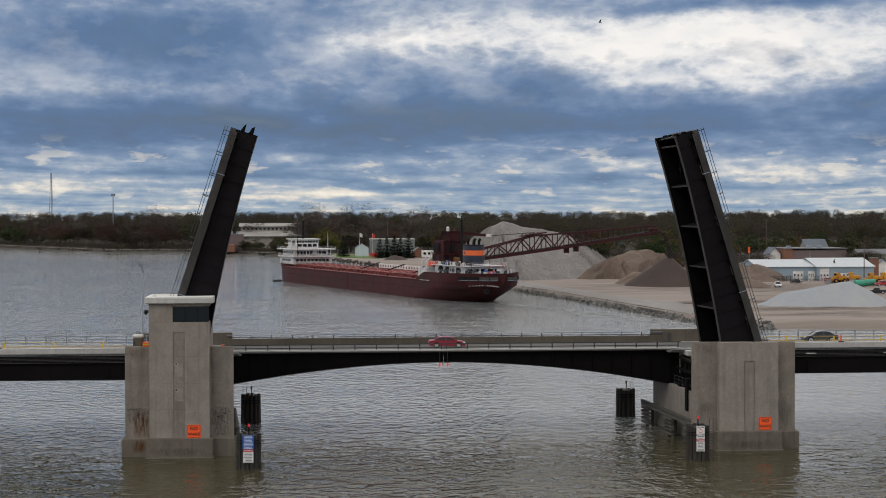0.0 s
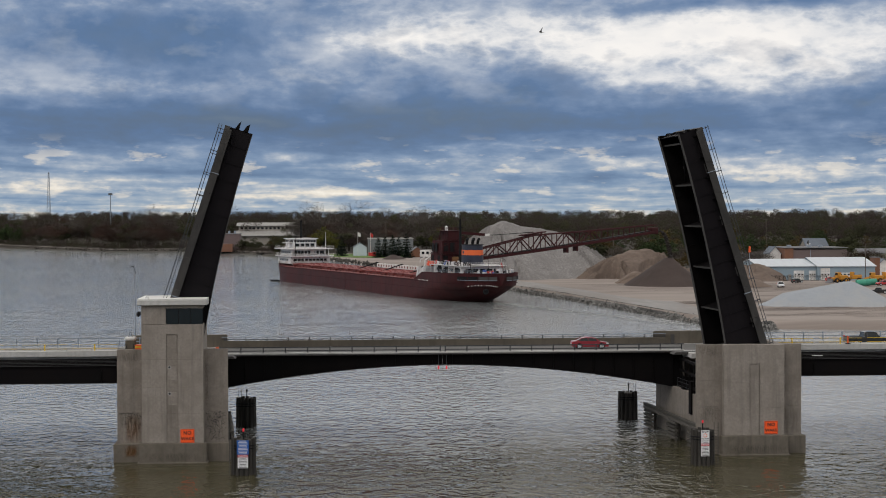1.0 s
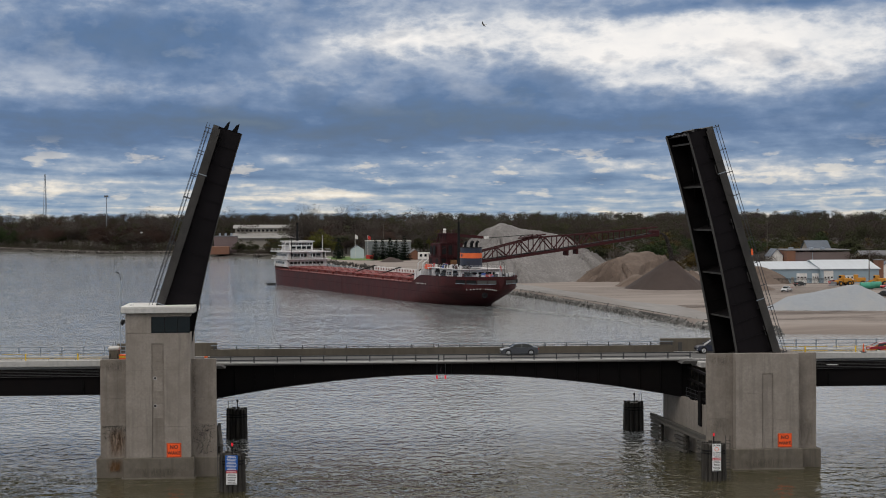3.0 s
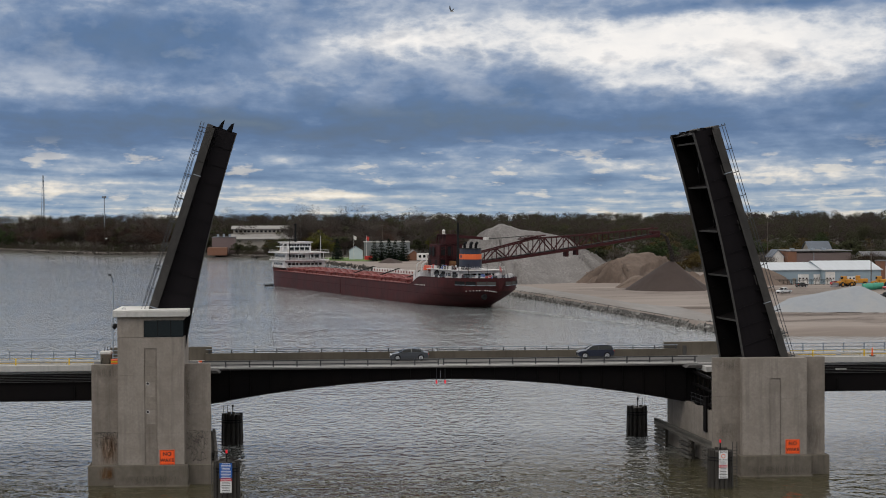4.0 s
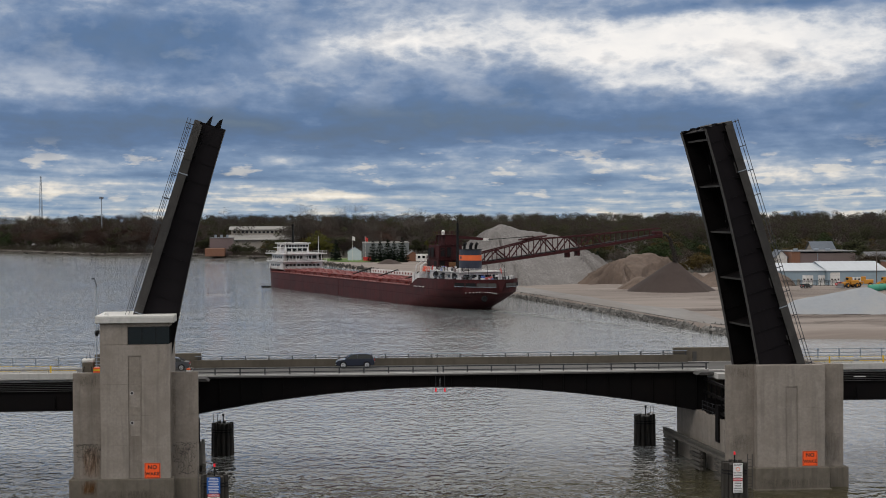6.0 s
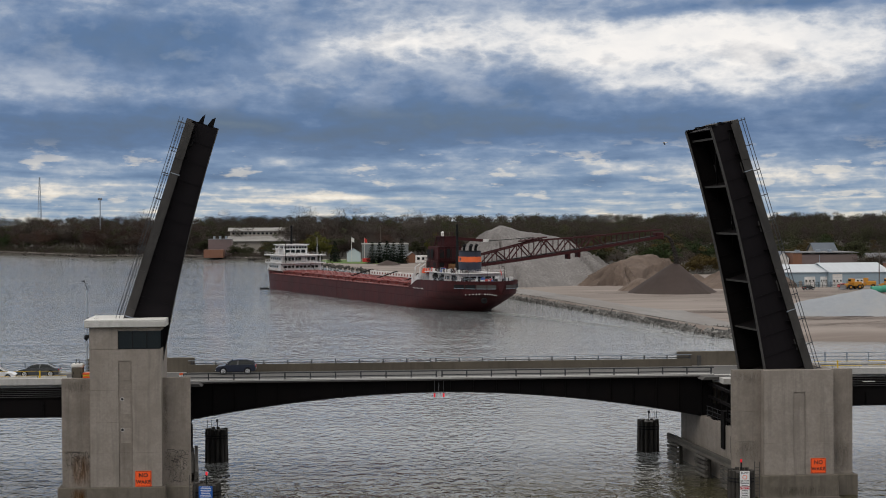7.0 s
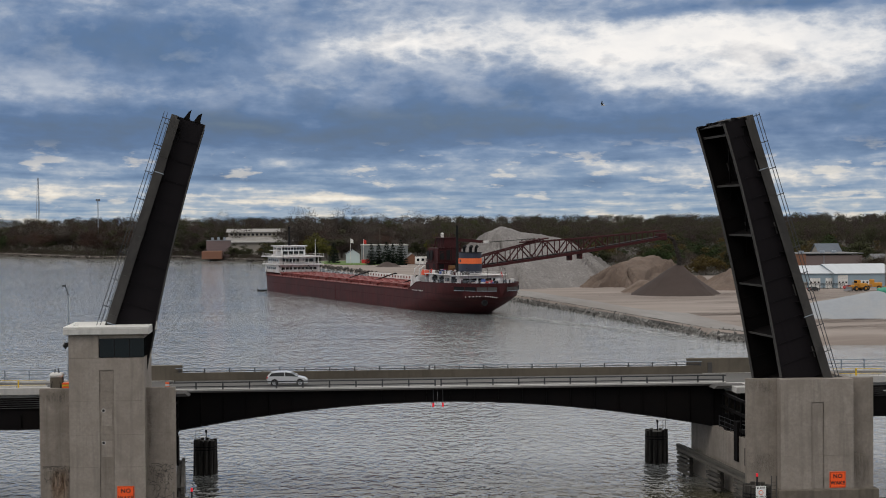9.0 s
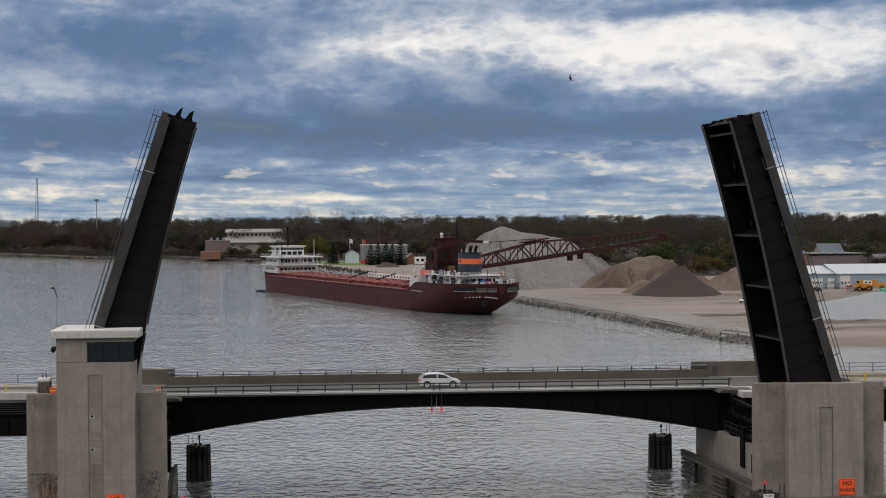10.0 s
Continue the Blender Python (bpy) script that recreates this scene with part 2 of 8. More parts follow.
M = {
    "rust_run": make_stain("rust_run", (0.19, 0.085, 0.025), 1.0),
    "grime": make_stain("dark_grime", (0.060, 0.052, 0.040), 0.30),
    "water": make_water(),
    "concrete": surface("pier_concrete", (0.236, 0.206, 0.178), 0.9, spread=0.42, grain=3.6, stain=0.45, hue=(0.165, 0.140, 0.118), bump=0.35, streak=0.5),
    "concrete_lt": surface("tower_concrete", (0.277, 0.244, 0.215), 0.9, spread=0.38, grain=3.6, stain=0.4, hue=(0.206, 0.178, 0.153), bump=0.35, streak=0.45),
    "plinth": surface("wet_concrete", (0.138, 0.118, 0.096), 0.8, spread=0.4, grain=2.0, stain=0.7, hue=(0.095, 0.083, 0.062), bump=0.3, streak=0.6),
    "parapet": surface("parapet_concrete", (0.115, 0.098, 0.076), 0.9, grain=3.0, streak=0.4),
    "pale": surface("pale_concrete", (0.50, 0.49, 0.475), 0.85, grain=3.0, hue=(0.40, 0.39, 0.37), streak=0.25),
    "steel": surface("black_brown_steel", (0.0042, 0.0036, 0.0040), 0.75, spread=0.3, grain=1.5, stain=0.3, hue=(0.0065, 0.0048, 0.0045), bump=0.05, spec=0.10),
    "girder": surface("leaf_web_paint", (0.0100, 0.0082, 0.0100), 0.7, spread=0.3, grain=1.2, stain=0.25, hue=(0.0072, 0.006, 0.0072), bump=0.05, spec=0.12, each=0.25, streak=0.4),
    "deck_edge": surface("streaked_deck_edge", (0.044, 0.041, 0.039), 0.85, spread=0.6, grain=3.0, stain=0.5, hue=(0.018, 0.017, 0.017), stretch=(1, 1, 0.5), bump=0.2),
    "fascia": surface("weathered_grey_steel", (0.055, 0.052, 0.050), 0.8, spread=0.35, grain=2.5, stain=0.6, hue=(0.045, 0.042, 0.04)),
    "galv": surface("galvanised_rail", (0.27, 0.31, 0.36), 0.55, metal=0.1, spread=0.15),
    "darkrail": surface("dark_rail", (0.05, 0.053, 0.06), 0.6, metal=0.2),
    "asphalt": surface("asphalt", (0.085, 0.083, 0.08), 0.9, spread=0.25, grain=6.0, stain=0.12, hue=(0.12, 0.115, 0.11), stretch=(0.2, 1, 1)),
    "yellow": surface("safety_yellow", (0.70, 0.46, 0.02), 0.55, spread=0.12),
    "orange": surface("safety_orange", (0.80, 0.12, 0.02), 0.5, spread=0.1),
    "sign_orange": surface("sign_orange_sheet", (1.0, 0.11, 0.015), 0.45, spread=0.05, bump=0.0),
    "sign_white": surface("sign_white_sheet", (0.75, 0.75, 0.75), 0.45, spread=0.05, bump=0.0),
    "sign_blue": surface("sign_blue_sheet", (0.012, 0.10, 0.40), 0.45, spread=0.08, bump=0.0),
    "sign_red": surface("sign_red_sheet", (0.55, 0.02, 0.04), 0.45, spread=0.05, bump=0.0),
    "ink": surface("sign_ink", (0.015, 0.012, 0.012), 0.6, spread=0.1, bump=0.0),
    "timber": surface("tarred_timber", (0.030, 0.026, 0.022), 0.85, spread=0.45, grain=3.0, stain=0.8, hue=(0.065, 0.058, 0.05), stretch=(3, 3, 0.4), bump=0.5, each=0.4),
    "waler": surface("weathered_timber", (0.13, 0.12, 0.105), 0.9, spread=0.4, grain=3.0, stain=0.7, hue=(0.05, 0.045, 0.04), stretch=(3, 0.4, 3), bump=0.5, each=0.5),
    "roof_white": surface("roof_membrane", (0.70, 0.69, 0.66), 0.7, spread=0.1, grain=1.0),
    "glass": glass("dark_glass", (0.006, 0.010, 0.011)),
    "beacon": glow("red_beacon_lens", (0.75, 0.015, 0.03), 0.25),
    "rust": surface("rust_stain", (0.20, 0.10, 0.04), 0.9, spread=0.3),
    "white": surface("white_paint", (0.72, 0.71, 0.69), 0.6, spread=0.1, grain=1.0, hue=(0.5, 0.47, 0.43), streak=0.25),
    "black": surface("black_paint", (0.009, 0.009, 0.010), 0.7, spread=0.2, spec=0.2),
    "rubber": surface("tyre_rubber", (0.014, 0.014, 0.014), 0.85, spread=0.2),
}


# ---------------------------------------------------------------- mesh tools
def quad_box(bm, x0, x1, y0, y1, z0, z1, m=None):
    vs = [bm.verts.new(m @ Vector(p) if m else p) for p in
          ((x0, y0, z0), (x1, y0, z0), (x1, y1, z0), (x0, y1, z0), (x0, y0, z1), (x1, y0, z1), (x1, y1, z1), (x0, y1, z1))]
    for f in ((3, 2, 1, 0), (4, 5, 6, 7), (0, 1, 5, 4), (1, 2, 6, 5), (2, 3, 7, 6), (3, 0, 4, 7)):
        bm.faces.new([vs[i] for i in f])


def soft_box(x0, x1, y0, y1, z0, z1, r=0.04):
    """A box with bevelled edges, as its own bmesh."""
    bm = bmesh.new()
    quad_box(bm, x0, x1, y0, y1, z0, z1)
    if r:
        bmesh.ops.bevel(bm, geom=bm.edges[:], offset=r, segments=1, affect="EDGES")
    return bm


def prism(bm, outline, low, high, axis="y", m=None):
    """A closed outline swept along an axis. Outline in (x, z) for y, (y, z) for x, (x, y) for z."""
    def put(a, b, c):
        p = (a, c, b) if axis == "y" else (c, a, b) if axis == "x" else (a, b, c)
        return bm.verts.new(m @ Vector(p) if m else p)
    one = [put(a, b, low) for a, b in outline]
    two = [put(a, b, high) for a, b in outline]
    n = len(outline)
    for i in range(n):
        bm.faces.new((one[i], one[(i + 1) % n], two[(i + 1) % n], two[i]))
    bm.faces.new(one[::-1])
    bm.faces.new(two)


def tube(bm, a, b, r, seg=8, r2=None):
    a, b = Vector(a), Vector(b)
    d = (b - a).normalized()
    s = d.orthogonal().normalized()
    t = d.cross(s)
    r2 = r if r2 is None else r2
    rings = []
    for p, q in ((a, r), (b, r2)):
        rings.append([bm.verts.new(p + q * (math.cos(2 * math.pi * i / seg) * s + math.sin(2 * math.pi * i / seg) * t)) for i in range(seg)])
    for i in range(seg):
        bm.faces.new((rings[0][i], rings[0][(i + 1) % seg], rings[1][(i + 1) % seg], rings[1][i]))
    bm.faces.new(rings[0][::-1])
    bm.faces.new(rings[1])


def beam(bm, a, b, w, h):
    """A square bar between two points."""
    a, b = Vector(a), Vector(b)
    d = (b - a).normalized()
    up = Vector((0, 0, 1)) if abs(d.z) < 0.95 else Vector((1, 0, 0))
    s = d.cross(up).normalized()
    t = s.cross(d)
    rings = [[bm.verts.new(p + s * (w / 2) * i + t * (h / 2) * j) for i, j in ((-1, -1), (1, -1), (1, 1), (-1, 1))] for p in (a, b)]
    for i in range(4):
        bm.faces.new((rings[0][i], rings[0][(i + 1) % 4], rings[1][(i + 1) % 4], rings[1][i]))
    bm.faces.new(rings[0][::-1])
    bm.faces.new(rings[1])


def to_mesh(name, bm, material, smooth=False):
    bmesh.ops.recalc_face_normals(bm, faces=bm.faces[:])
    me = bpy.data.meshes.new(name)
    bm.to_mesh(me)
    bm.free()
    me.materials.append(M[material] if isinstance(material, str) else material)
    if smooth:
        me.shade_smooth()
        me.set_sharp_from_angle(angle=radians(42))
    return me


def part(name, bm, material, parent, label="", smooth=False):
    ob = new(name, to_mesh(name, bm, material, smooth))
    ob.parent = parent
    if label:
        tagged(ob, label)
    return ob


def twin(name, mesh, parent, m=None):
    """One more part on a mesh that is already there."""
    ob = new(name, mesh)
    ob.parent = parent
    if m is not None:
        ob.matrix_basis = m
    return ob


def thing(name, label, category, at=None, group="", kind=""):
    ob = new(name)
    ob.empty_display_size = 0.5
    if at is not None:
        ob.matrix_basis = at
    return tagged(ob, label, category, group, kind)


def solid(name, bm, material, label, category, group="", kind="", smooth=False):
    return tagged(new(name, to_mesh(name, bm, material, smooth)), label, category, group, kind)


def lettering(text, size, material, parent, m):
    """Flat raised letters in the built-in font, as a mesh."""
    cu = bpy.data.curves.new("lettering", "FONT")
    cu.body, cu.size, cu.align_x, cu.align_y, cu.extrude, cu.offset, cu.space_character = text, size, "CENTER", "CENTER", 0.004, size * 0.028, 1.12
    tmp = bpy.data.objects.new("lettering_tmp", cu)
    scene.collection.objects.link(tmp)
    bpy.context.view_layer.update()
    me = bpy.data.meshes.new_from_object(tmp.evaluated_get(bpy.context.evaluated_depsgraph_get()))
    bpy.data.objects.remove(tmp)
    me.materials.clear()
    me.materials.append(M[material])
    ob = new("lettering", me)
    ob.parent, ob.matrix_basis = parent, m
    return ob

# ---------------------------------------------------------------- water and land
def make_water_sheet():
    bm = bmesh.new()
    vs = [bm.verts.new(p) for p in ((-3000, -900, 0), (3000, -900, 0), (3000, 4700, 0), (-3000, 4700, 0))]
    bm.faces.new(vs)
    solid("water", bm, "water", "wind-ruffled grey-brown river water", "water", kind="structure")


make_water_sheet()

# waterline of the far and the eastern bank, from west to east
SHORE = [(-1500, 1500), (-420, 1290), (-283, 1172), (-171, 1015), (-119, 1012), (-53, 905), (-12, 770), (14, 640), (34, 490), (51.3, 383), (59.9, 333), (67.9, 276), (76.1, 217), (84, 196), (120, 188), (300, 180), (1500, 120)]
GROUND_Z = 1.8
SKEW = 4.4   # degrees by which the channel runs askew to the road

# ---------------------------------------------------------------- bascule bridge
DECK = 10.5
Y0, Y1 = 18.4, 29.4           # roadway that is open to traffic
LEAF_Y0, LEAF_Y1 = 2.4, 10.7  # girders of the raised leaves


def rail(parent, x0, x1, y, z, bars, post_gap, height, material, post_w=0.09, bar_w=0.07, base=0.0):
    """Posts and horizontal bars along x, each one a part."""
    bm = bmesh.new()
    quad_box(bm, -post_w / 2, post_w / 2, -post_w / 2, post_w / 2, 0, height)
    quad_box(bm, -post_w, post_w, -post_w, post_w, 0, 0.03)
    me = to_mesh("post", bm, material)
    n = max(1, round((x1 - x0) / post_gap))
    for i in range(n + 1):
        twin("post", me, parent, pose(x0 + (x1 - x0) * i / n, y, z))
    for b in bars:
        bm = bmesh.new()
        beam(bm, (x0, y - 0.06, z + b), (x1, y - 0.06, z + b), bar_w, bar_w)
        part("bar", bm, material, parent)


def arch(x):
    return 8.95 - 2.55 * (abs(x + 1.5) / 26.5) ** 1.9


def make_closed_span():
    for side in (-1, 1):
        leaf = thing("bascule_leaf", "lowered black-brown steel bascule leaf with arched girder and asphalt road", "bridge leaf", group="lowered bascule leaves")
        xs = [-1.5 + side * (0.012 + (28.5 + (1.8 if side > 0 else -0.6)) * i / 24) for i in range(25)]
        for y in (Y0 + 0.5, Y1 - 0.6):
            bm = bmesh.new()
            prism(bm, [(x, arch(x)) for x in xs] + [(x, 10.30) for x in reversed(xs)], y, y + 0.05)
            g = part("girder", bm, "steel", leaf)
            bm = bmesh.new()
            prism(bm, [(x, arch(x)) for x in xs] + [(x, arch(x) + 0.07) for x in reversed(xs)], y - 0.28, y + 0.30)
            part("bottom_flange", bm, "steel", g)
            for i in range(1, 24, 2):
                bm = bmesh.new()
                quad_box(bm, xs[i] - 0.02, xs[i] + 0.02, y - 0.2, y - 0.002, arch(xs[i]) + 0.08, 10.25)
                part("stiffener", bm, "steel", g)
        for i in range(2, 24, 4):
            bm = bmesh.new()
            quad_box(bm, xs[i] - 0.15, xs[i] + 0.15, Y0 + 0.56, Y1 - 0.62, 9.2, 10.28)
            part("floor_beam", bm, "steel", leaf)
        bm = bmesh.new()
        quad_box(bm, min(xs), max(xs), Y0 - 0.2, Y1 + 0.2, 10.3, DECK - 0.03)
        part("deck_slab", bm, "fascia", leaf, "grey weathered deck edge")
        bm = bmesh.new()
        quad_box(bm, min(xs), max(xs), Y0 + 0.65, Y1 - 0.45, DECK - 0.029, DECK)
        part("roadway", bm, "asphalt", leaf, "worn grey asphalt roadway")
        bm = bmesh.new()
        quad_box(bm, min(xs), max(xs), Y0 - 0.2, Y0 + 0.6, DECK - 0.028, DECK + 0.14)
        part("kerb", bm, "pale", leaf, "pale concrete kerb")
        bm = bmesh.new()
        quad_box(bm, min(xs), max(xs), Y1 - 0.4, Y1 + 0.05, DECK - 0.027, DECK + 0.85)
        part("barrier_wall", bm, "parapet", leaf, "brown-grey concrete barrier wall")
        near = part("guard_rail", soft_box(min(xs), max(xs), Y0 - 0.16, Y0 - 0.08, DECK + 0.78, DECK + 0.9, 0.0), "darkrail", leaf, "grey steel guard rail")
        rail(near, min(xs) + 0.3, max(xs) - 0.3, Y0 - 0.05, DECK + 0.1, (0.32,), 2.7, 0.82, "darkrail", 0.14, 0.10)
        far = part("top_rail", soft_box(min(xs), max(xs), Y1 - 0.24, Y1 - 0.12, DECK + 1.28, DECK + 1.36, 0.0), "galv", leaf, "grey steel top rail")
        rail(far, min(xs) + 0.4, max(xs) - 0.2, Y1 - 0.18, DECK + 0.85, (0.16,), 2.7, 0.46, "darkrail", 0.13, 0.07)
        # navigation light hanging at the span's middle
        bm = bmesh.new()
        tube(bm, (-1.5 + side * 0.5, Y0 + 0.2, 8.55), (-1.5 + side * 0.5, Y0 + 0.2, 10.2), 0.03, 6)
        n = part("light_hanger", bm, "darkrail", leaf)
        bm = bmesh.new()
        tube(bm, (-1.5 + side * 0.5, Y0 + 0.2, 8.45), (-1.5 + side * 0.5, Y0 + 0.2, 8.85), 0.10, 10)
        part("lens", bm, "beacon", n, "red navigation light")


def make_raised_leaf(side):
    """side 1: east pier, -1: west pier. Local axes: z along the leaf to its tip, x to its underside, y across."""
    tilt = 17.4 if side > 0 else 17.9
    foot = (34.95, 0, 12.4) if side > 0 else (-35.4, 0, 12.4)
    hinge = Vector((foot[0], LEAF_Y0, foot[2]))
    at = Matrix.Translation(hinge) @ pose(0, 0, 0, 0, 0, SKEW) @ pose(0, -LEAF_Y0, 0) @ pose(0, 0, 0, 0, -tilt if side > 0 else tilt, 0)
    leaf = thing("bascule_leaf", "raised black-brown steel bascule leaf, open to the sky", "bridge leaf", at, group="raised bascule leaves")
    L, k = (26.4 if side > 0 else 26.75, -side)
    low = -4.0

    def depth(s):
        return 2.75 + (0.0 if side > 0 else 0.5) + 2.15 * max(0.0, 1 - s / L) ** 1.8

    ss = [low + (L - low) * i / 28 for i in range(29)]
    for gi, y in enumerate((LEAF_Y0, LEAF_Y1)):
        bm = bmesh.new()
        prism(bm, [(k * 0.62, s) for s in ss] + [(k * depth(s), s) for s in reversed(ss)], y, y + 0.06)
        # far girder gets the darker steel: shade inside the leaf put into colour
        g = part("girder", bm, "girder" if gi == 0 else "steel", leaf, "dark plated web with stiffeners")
        bm = bmesh.new()
        prism(bm, [(k * depth(s), s) for s in ss] + [(k * (depth(s) - 0.08), s) for s in reversed(ss)], y - 0.25, y + 0.30)
        part("bottom_flange", bm, "fascia", g)
        bm = bmesh.new()
        quad_box(bm, min(k * 0.62, k * 0.72), max(k * 0.62, k * 0.72), y - 0.3, y - 0.004, low, L)
        part("top_flange", bm, "steel", g)
        for i in range(13):
            s = 0.8 + i * 2.0
            bm = bmesh.new()
            a, b = (Vector((k * 0.75, y - 0.075, s + 0.0)), Vector((k * (depth(s) - 0.1), y - 0.075, s - 0.0)))
            beam(bm, a, b, 0.04, 0.07)
            part("stiffener", bm, "girder" if gi == 0 else "steel", g)
        for i in range(4):
            s = 2.5 + i * 6.2
            bm = bmesh.new()
            beam(bm, (k * 0.85, y - 0.12, s), (k * 0.85, y - 0.12, s + 1.1), 0.12, 0.10)
            part("bracket", bm, "fascia", g)
    # floor beams, stringers and bracing between the girders; near-black colour carries the shade in there
    for i in range(6):
        s = L - 1.2 - i * 4.95
        bm = bmesh.new()
        w = depth(s) - 0.45
        quad_box(bm, *sorted((k * 0.65, k * w)), LEAF_Y0 + 0.07, LEAF_Y1 - 0.01, s - 0.02, s + 0.02)
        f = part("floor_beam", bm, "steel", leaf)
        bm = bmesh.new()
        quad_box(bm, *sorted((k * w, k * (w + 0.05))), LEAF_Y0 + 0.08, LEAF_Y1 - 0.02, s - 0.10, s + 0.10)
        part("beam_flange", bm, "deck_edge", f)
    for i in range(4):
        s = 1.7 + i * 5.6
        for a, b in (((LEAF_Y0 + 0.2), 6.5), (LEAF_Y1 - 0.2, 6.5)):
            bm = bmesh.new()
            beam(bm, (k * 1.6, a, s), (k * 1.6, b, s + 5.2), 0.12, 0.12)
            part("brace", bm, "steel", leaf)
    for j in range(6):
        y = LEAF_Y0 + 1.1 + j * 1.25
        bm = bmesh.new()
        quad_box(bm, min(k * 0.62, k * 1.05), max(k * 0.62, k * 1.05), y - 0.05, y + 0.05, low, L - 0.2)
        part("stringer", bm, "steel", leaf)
    bm = bmesh.new()
    quad_box(bm, min(0, k * 0.6), max(0, k * 0.6), LEAF_Y0 - 0.75, LEAF_Y1 + 0.75, low, L)
    part("deck_panel", bm, "fascia", leaf, "grey weathered deck edge and grating")
    bm = bmesh.new()
    bm.free()
    for i in range(8):
        a, b = low + (L - 0.3 - low) * i / 8, low + (L - 0.3 - low) * (i + 1) / 8
        part("edge_plate", soft_box(*sorted((k * 0.02, k * 0.88)), LEAF_Y0 - 0.82, LEAF_Y0 - 0.753, a + 0.015, b - 0.015, 0.01), "deck_edge", leaf, "streaked grey edge plate" if i == 0 else "")
    for i in range(11):
        s = 0.6 + i * 2.5
        bm = bmesh.new()
        prism(bm, [(-0.74, 0.65), (-0.74, 0.95), (-0.02, 1.2), (-0.02, 0.65)], s - 0.02, s + 0.02, "z", Matrix(((0, k, 0, 0), (1, 0, 0, LEAF_Y0), (0, 0, 1, 0), (0, 0, 0, 1))))
        part("walk_bracket", bm, "steel", leaf)
    for s in (6.6, 21.2):
        part("conduit_clip", soft_box(*sorted((k * 0.1, k * 1.0)), LEAF_Y0 - 0.86, LEAF_Y0 - 0.824, s - 0.04, s + 0.04, 0.0), "galv", leaf)
    # locking teeth at the tip
    q = 1.0 if side < 0 else 0.25
    for y0, y1, h in ((LEAF_Y0 - 0.1, LEAF_Y0 + 0.9, 0.95), (5.6, 7.0, 0.35), (LEAF_Y1 - 0.8, LEAF_Y1 + 0.2, 0.55)):
        for a, b in ((1.15, 1.65), (2.1, 2.7)):
            bm = bmesh.new()
            prism(bm, [(k * a, L - 0.02), (k * b, L - 0.02), (k * (b - 0.05), L + h * q), (k * (a + 0.25), L + h * q * 0.7)], y0, y1)
            part("lock_tooth", bm, "steel", leaf)
    bm = bmesh.new()
    quad_box(bm, min(k * 0.6, k * 2.6), max(k * 0.6, k * 2.6), LEAF_Y0 + 0.07, LEAF_Y1 - 0.01, L - 0.25, L - 0.18)
    part("end_plate", bm, "girder", leaf)
    # hand rails, now standing out from the deck
    for y in (LEAF_Y0 - 0.6, LEAF_Y1 + 0.6):
        bm = bmesh.new()
        for h in (0.45, 0.82):
            beam(bm, (-k * h * 0.85, y, low + 1), (-k * h * 0.85, y, L), 0.055, 0.055)
        r = part("hand_rail", bm, "darkrail", leaf, "thin steel hand rail")
        for i in range(11):
            s = 0.2 + i * 2.6
            bm = bmesh.new()
            beam(bm, (0.0, y, s), (-k * 0.76, y, s), 0.08, 0.08)
            part("post", bm, "darkrail", r)
    # cable loop near the tip
    bm = bmesh.new()
    pts = [(k * (1.0 + 0.25 * math.sin(i * 0.5)), LEAF_Y0 - 0.12, L - 1.0 - 0.3 * i) for i in range(9)]
    for a, b in zip(pts, pts[1:]):
        tube(bm, a, b, 0.03, 5)
    part("cable", bm, "black", leaf)


def make_wall_panel(parent, x0, x1, y, z0, z1, joints, material, thick=0.12):
    """A wall face cast in lifts, with open joints between them."""
    zs = [z0, *[j for j in joints if z0 < j < z1], z1]
    for a, b in zip(zs, zs[1:]):
        part("cast_lift", soft_box(x0, x1, y, y + thick, a + 0.006, b - 0.006, 0.0), material, parent)


def askew(x, y):
    """Turn about a plumb line at x, y into the channel's direction."""
    return Matrix.Translation((x, y, 0)) @ pose(0, 0, 0, 0, 0, SKEW) @ Matrix.Translation((-x, -y, 0))


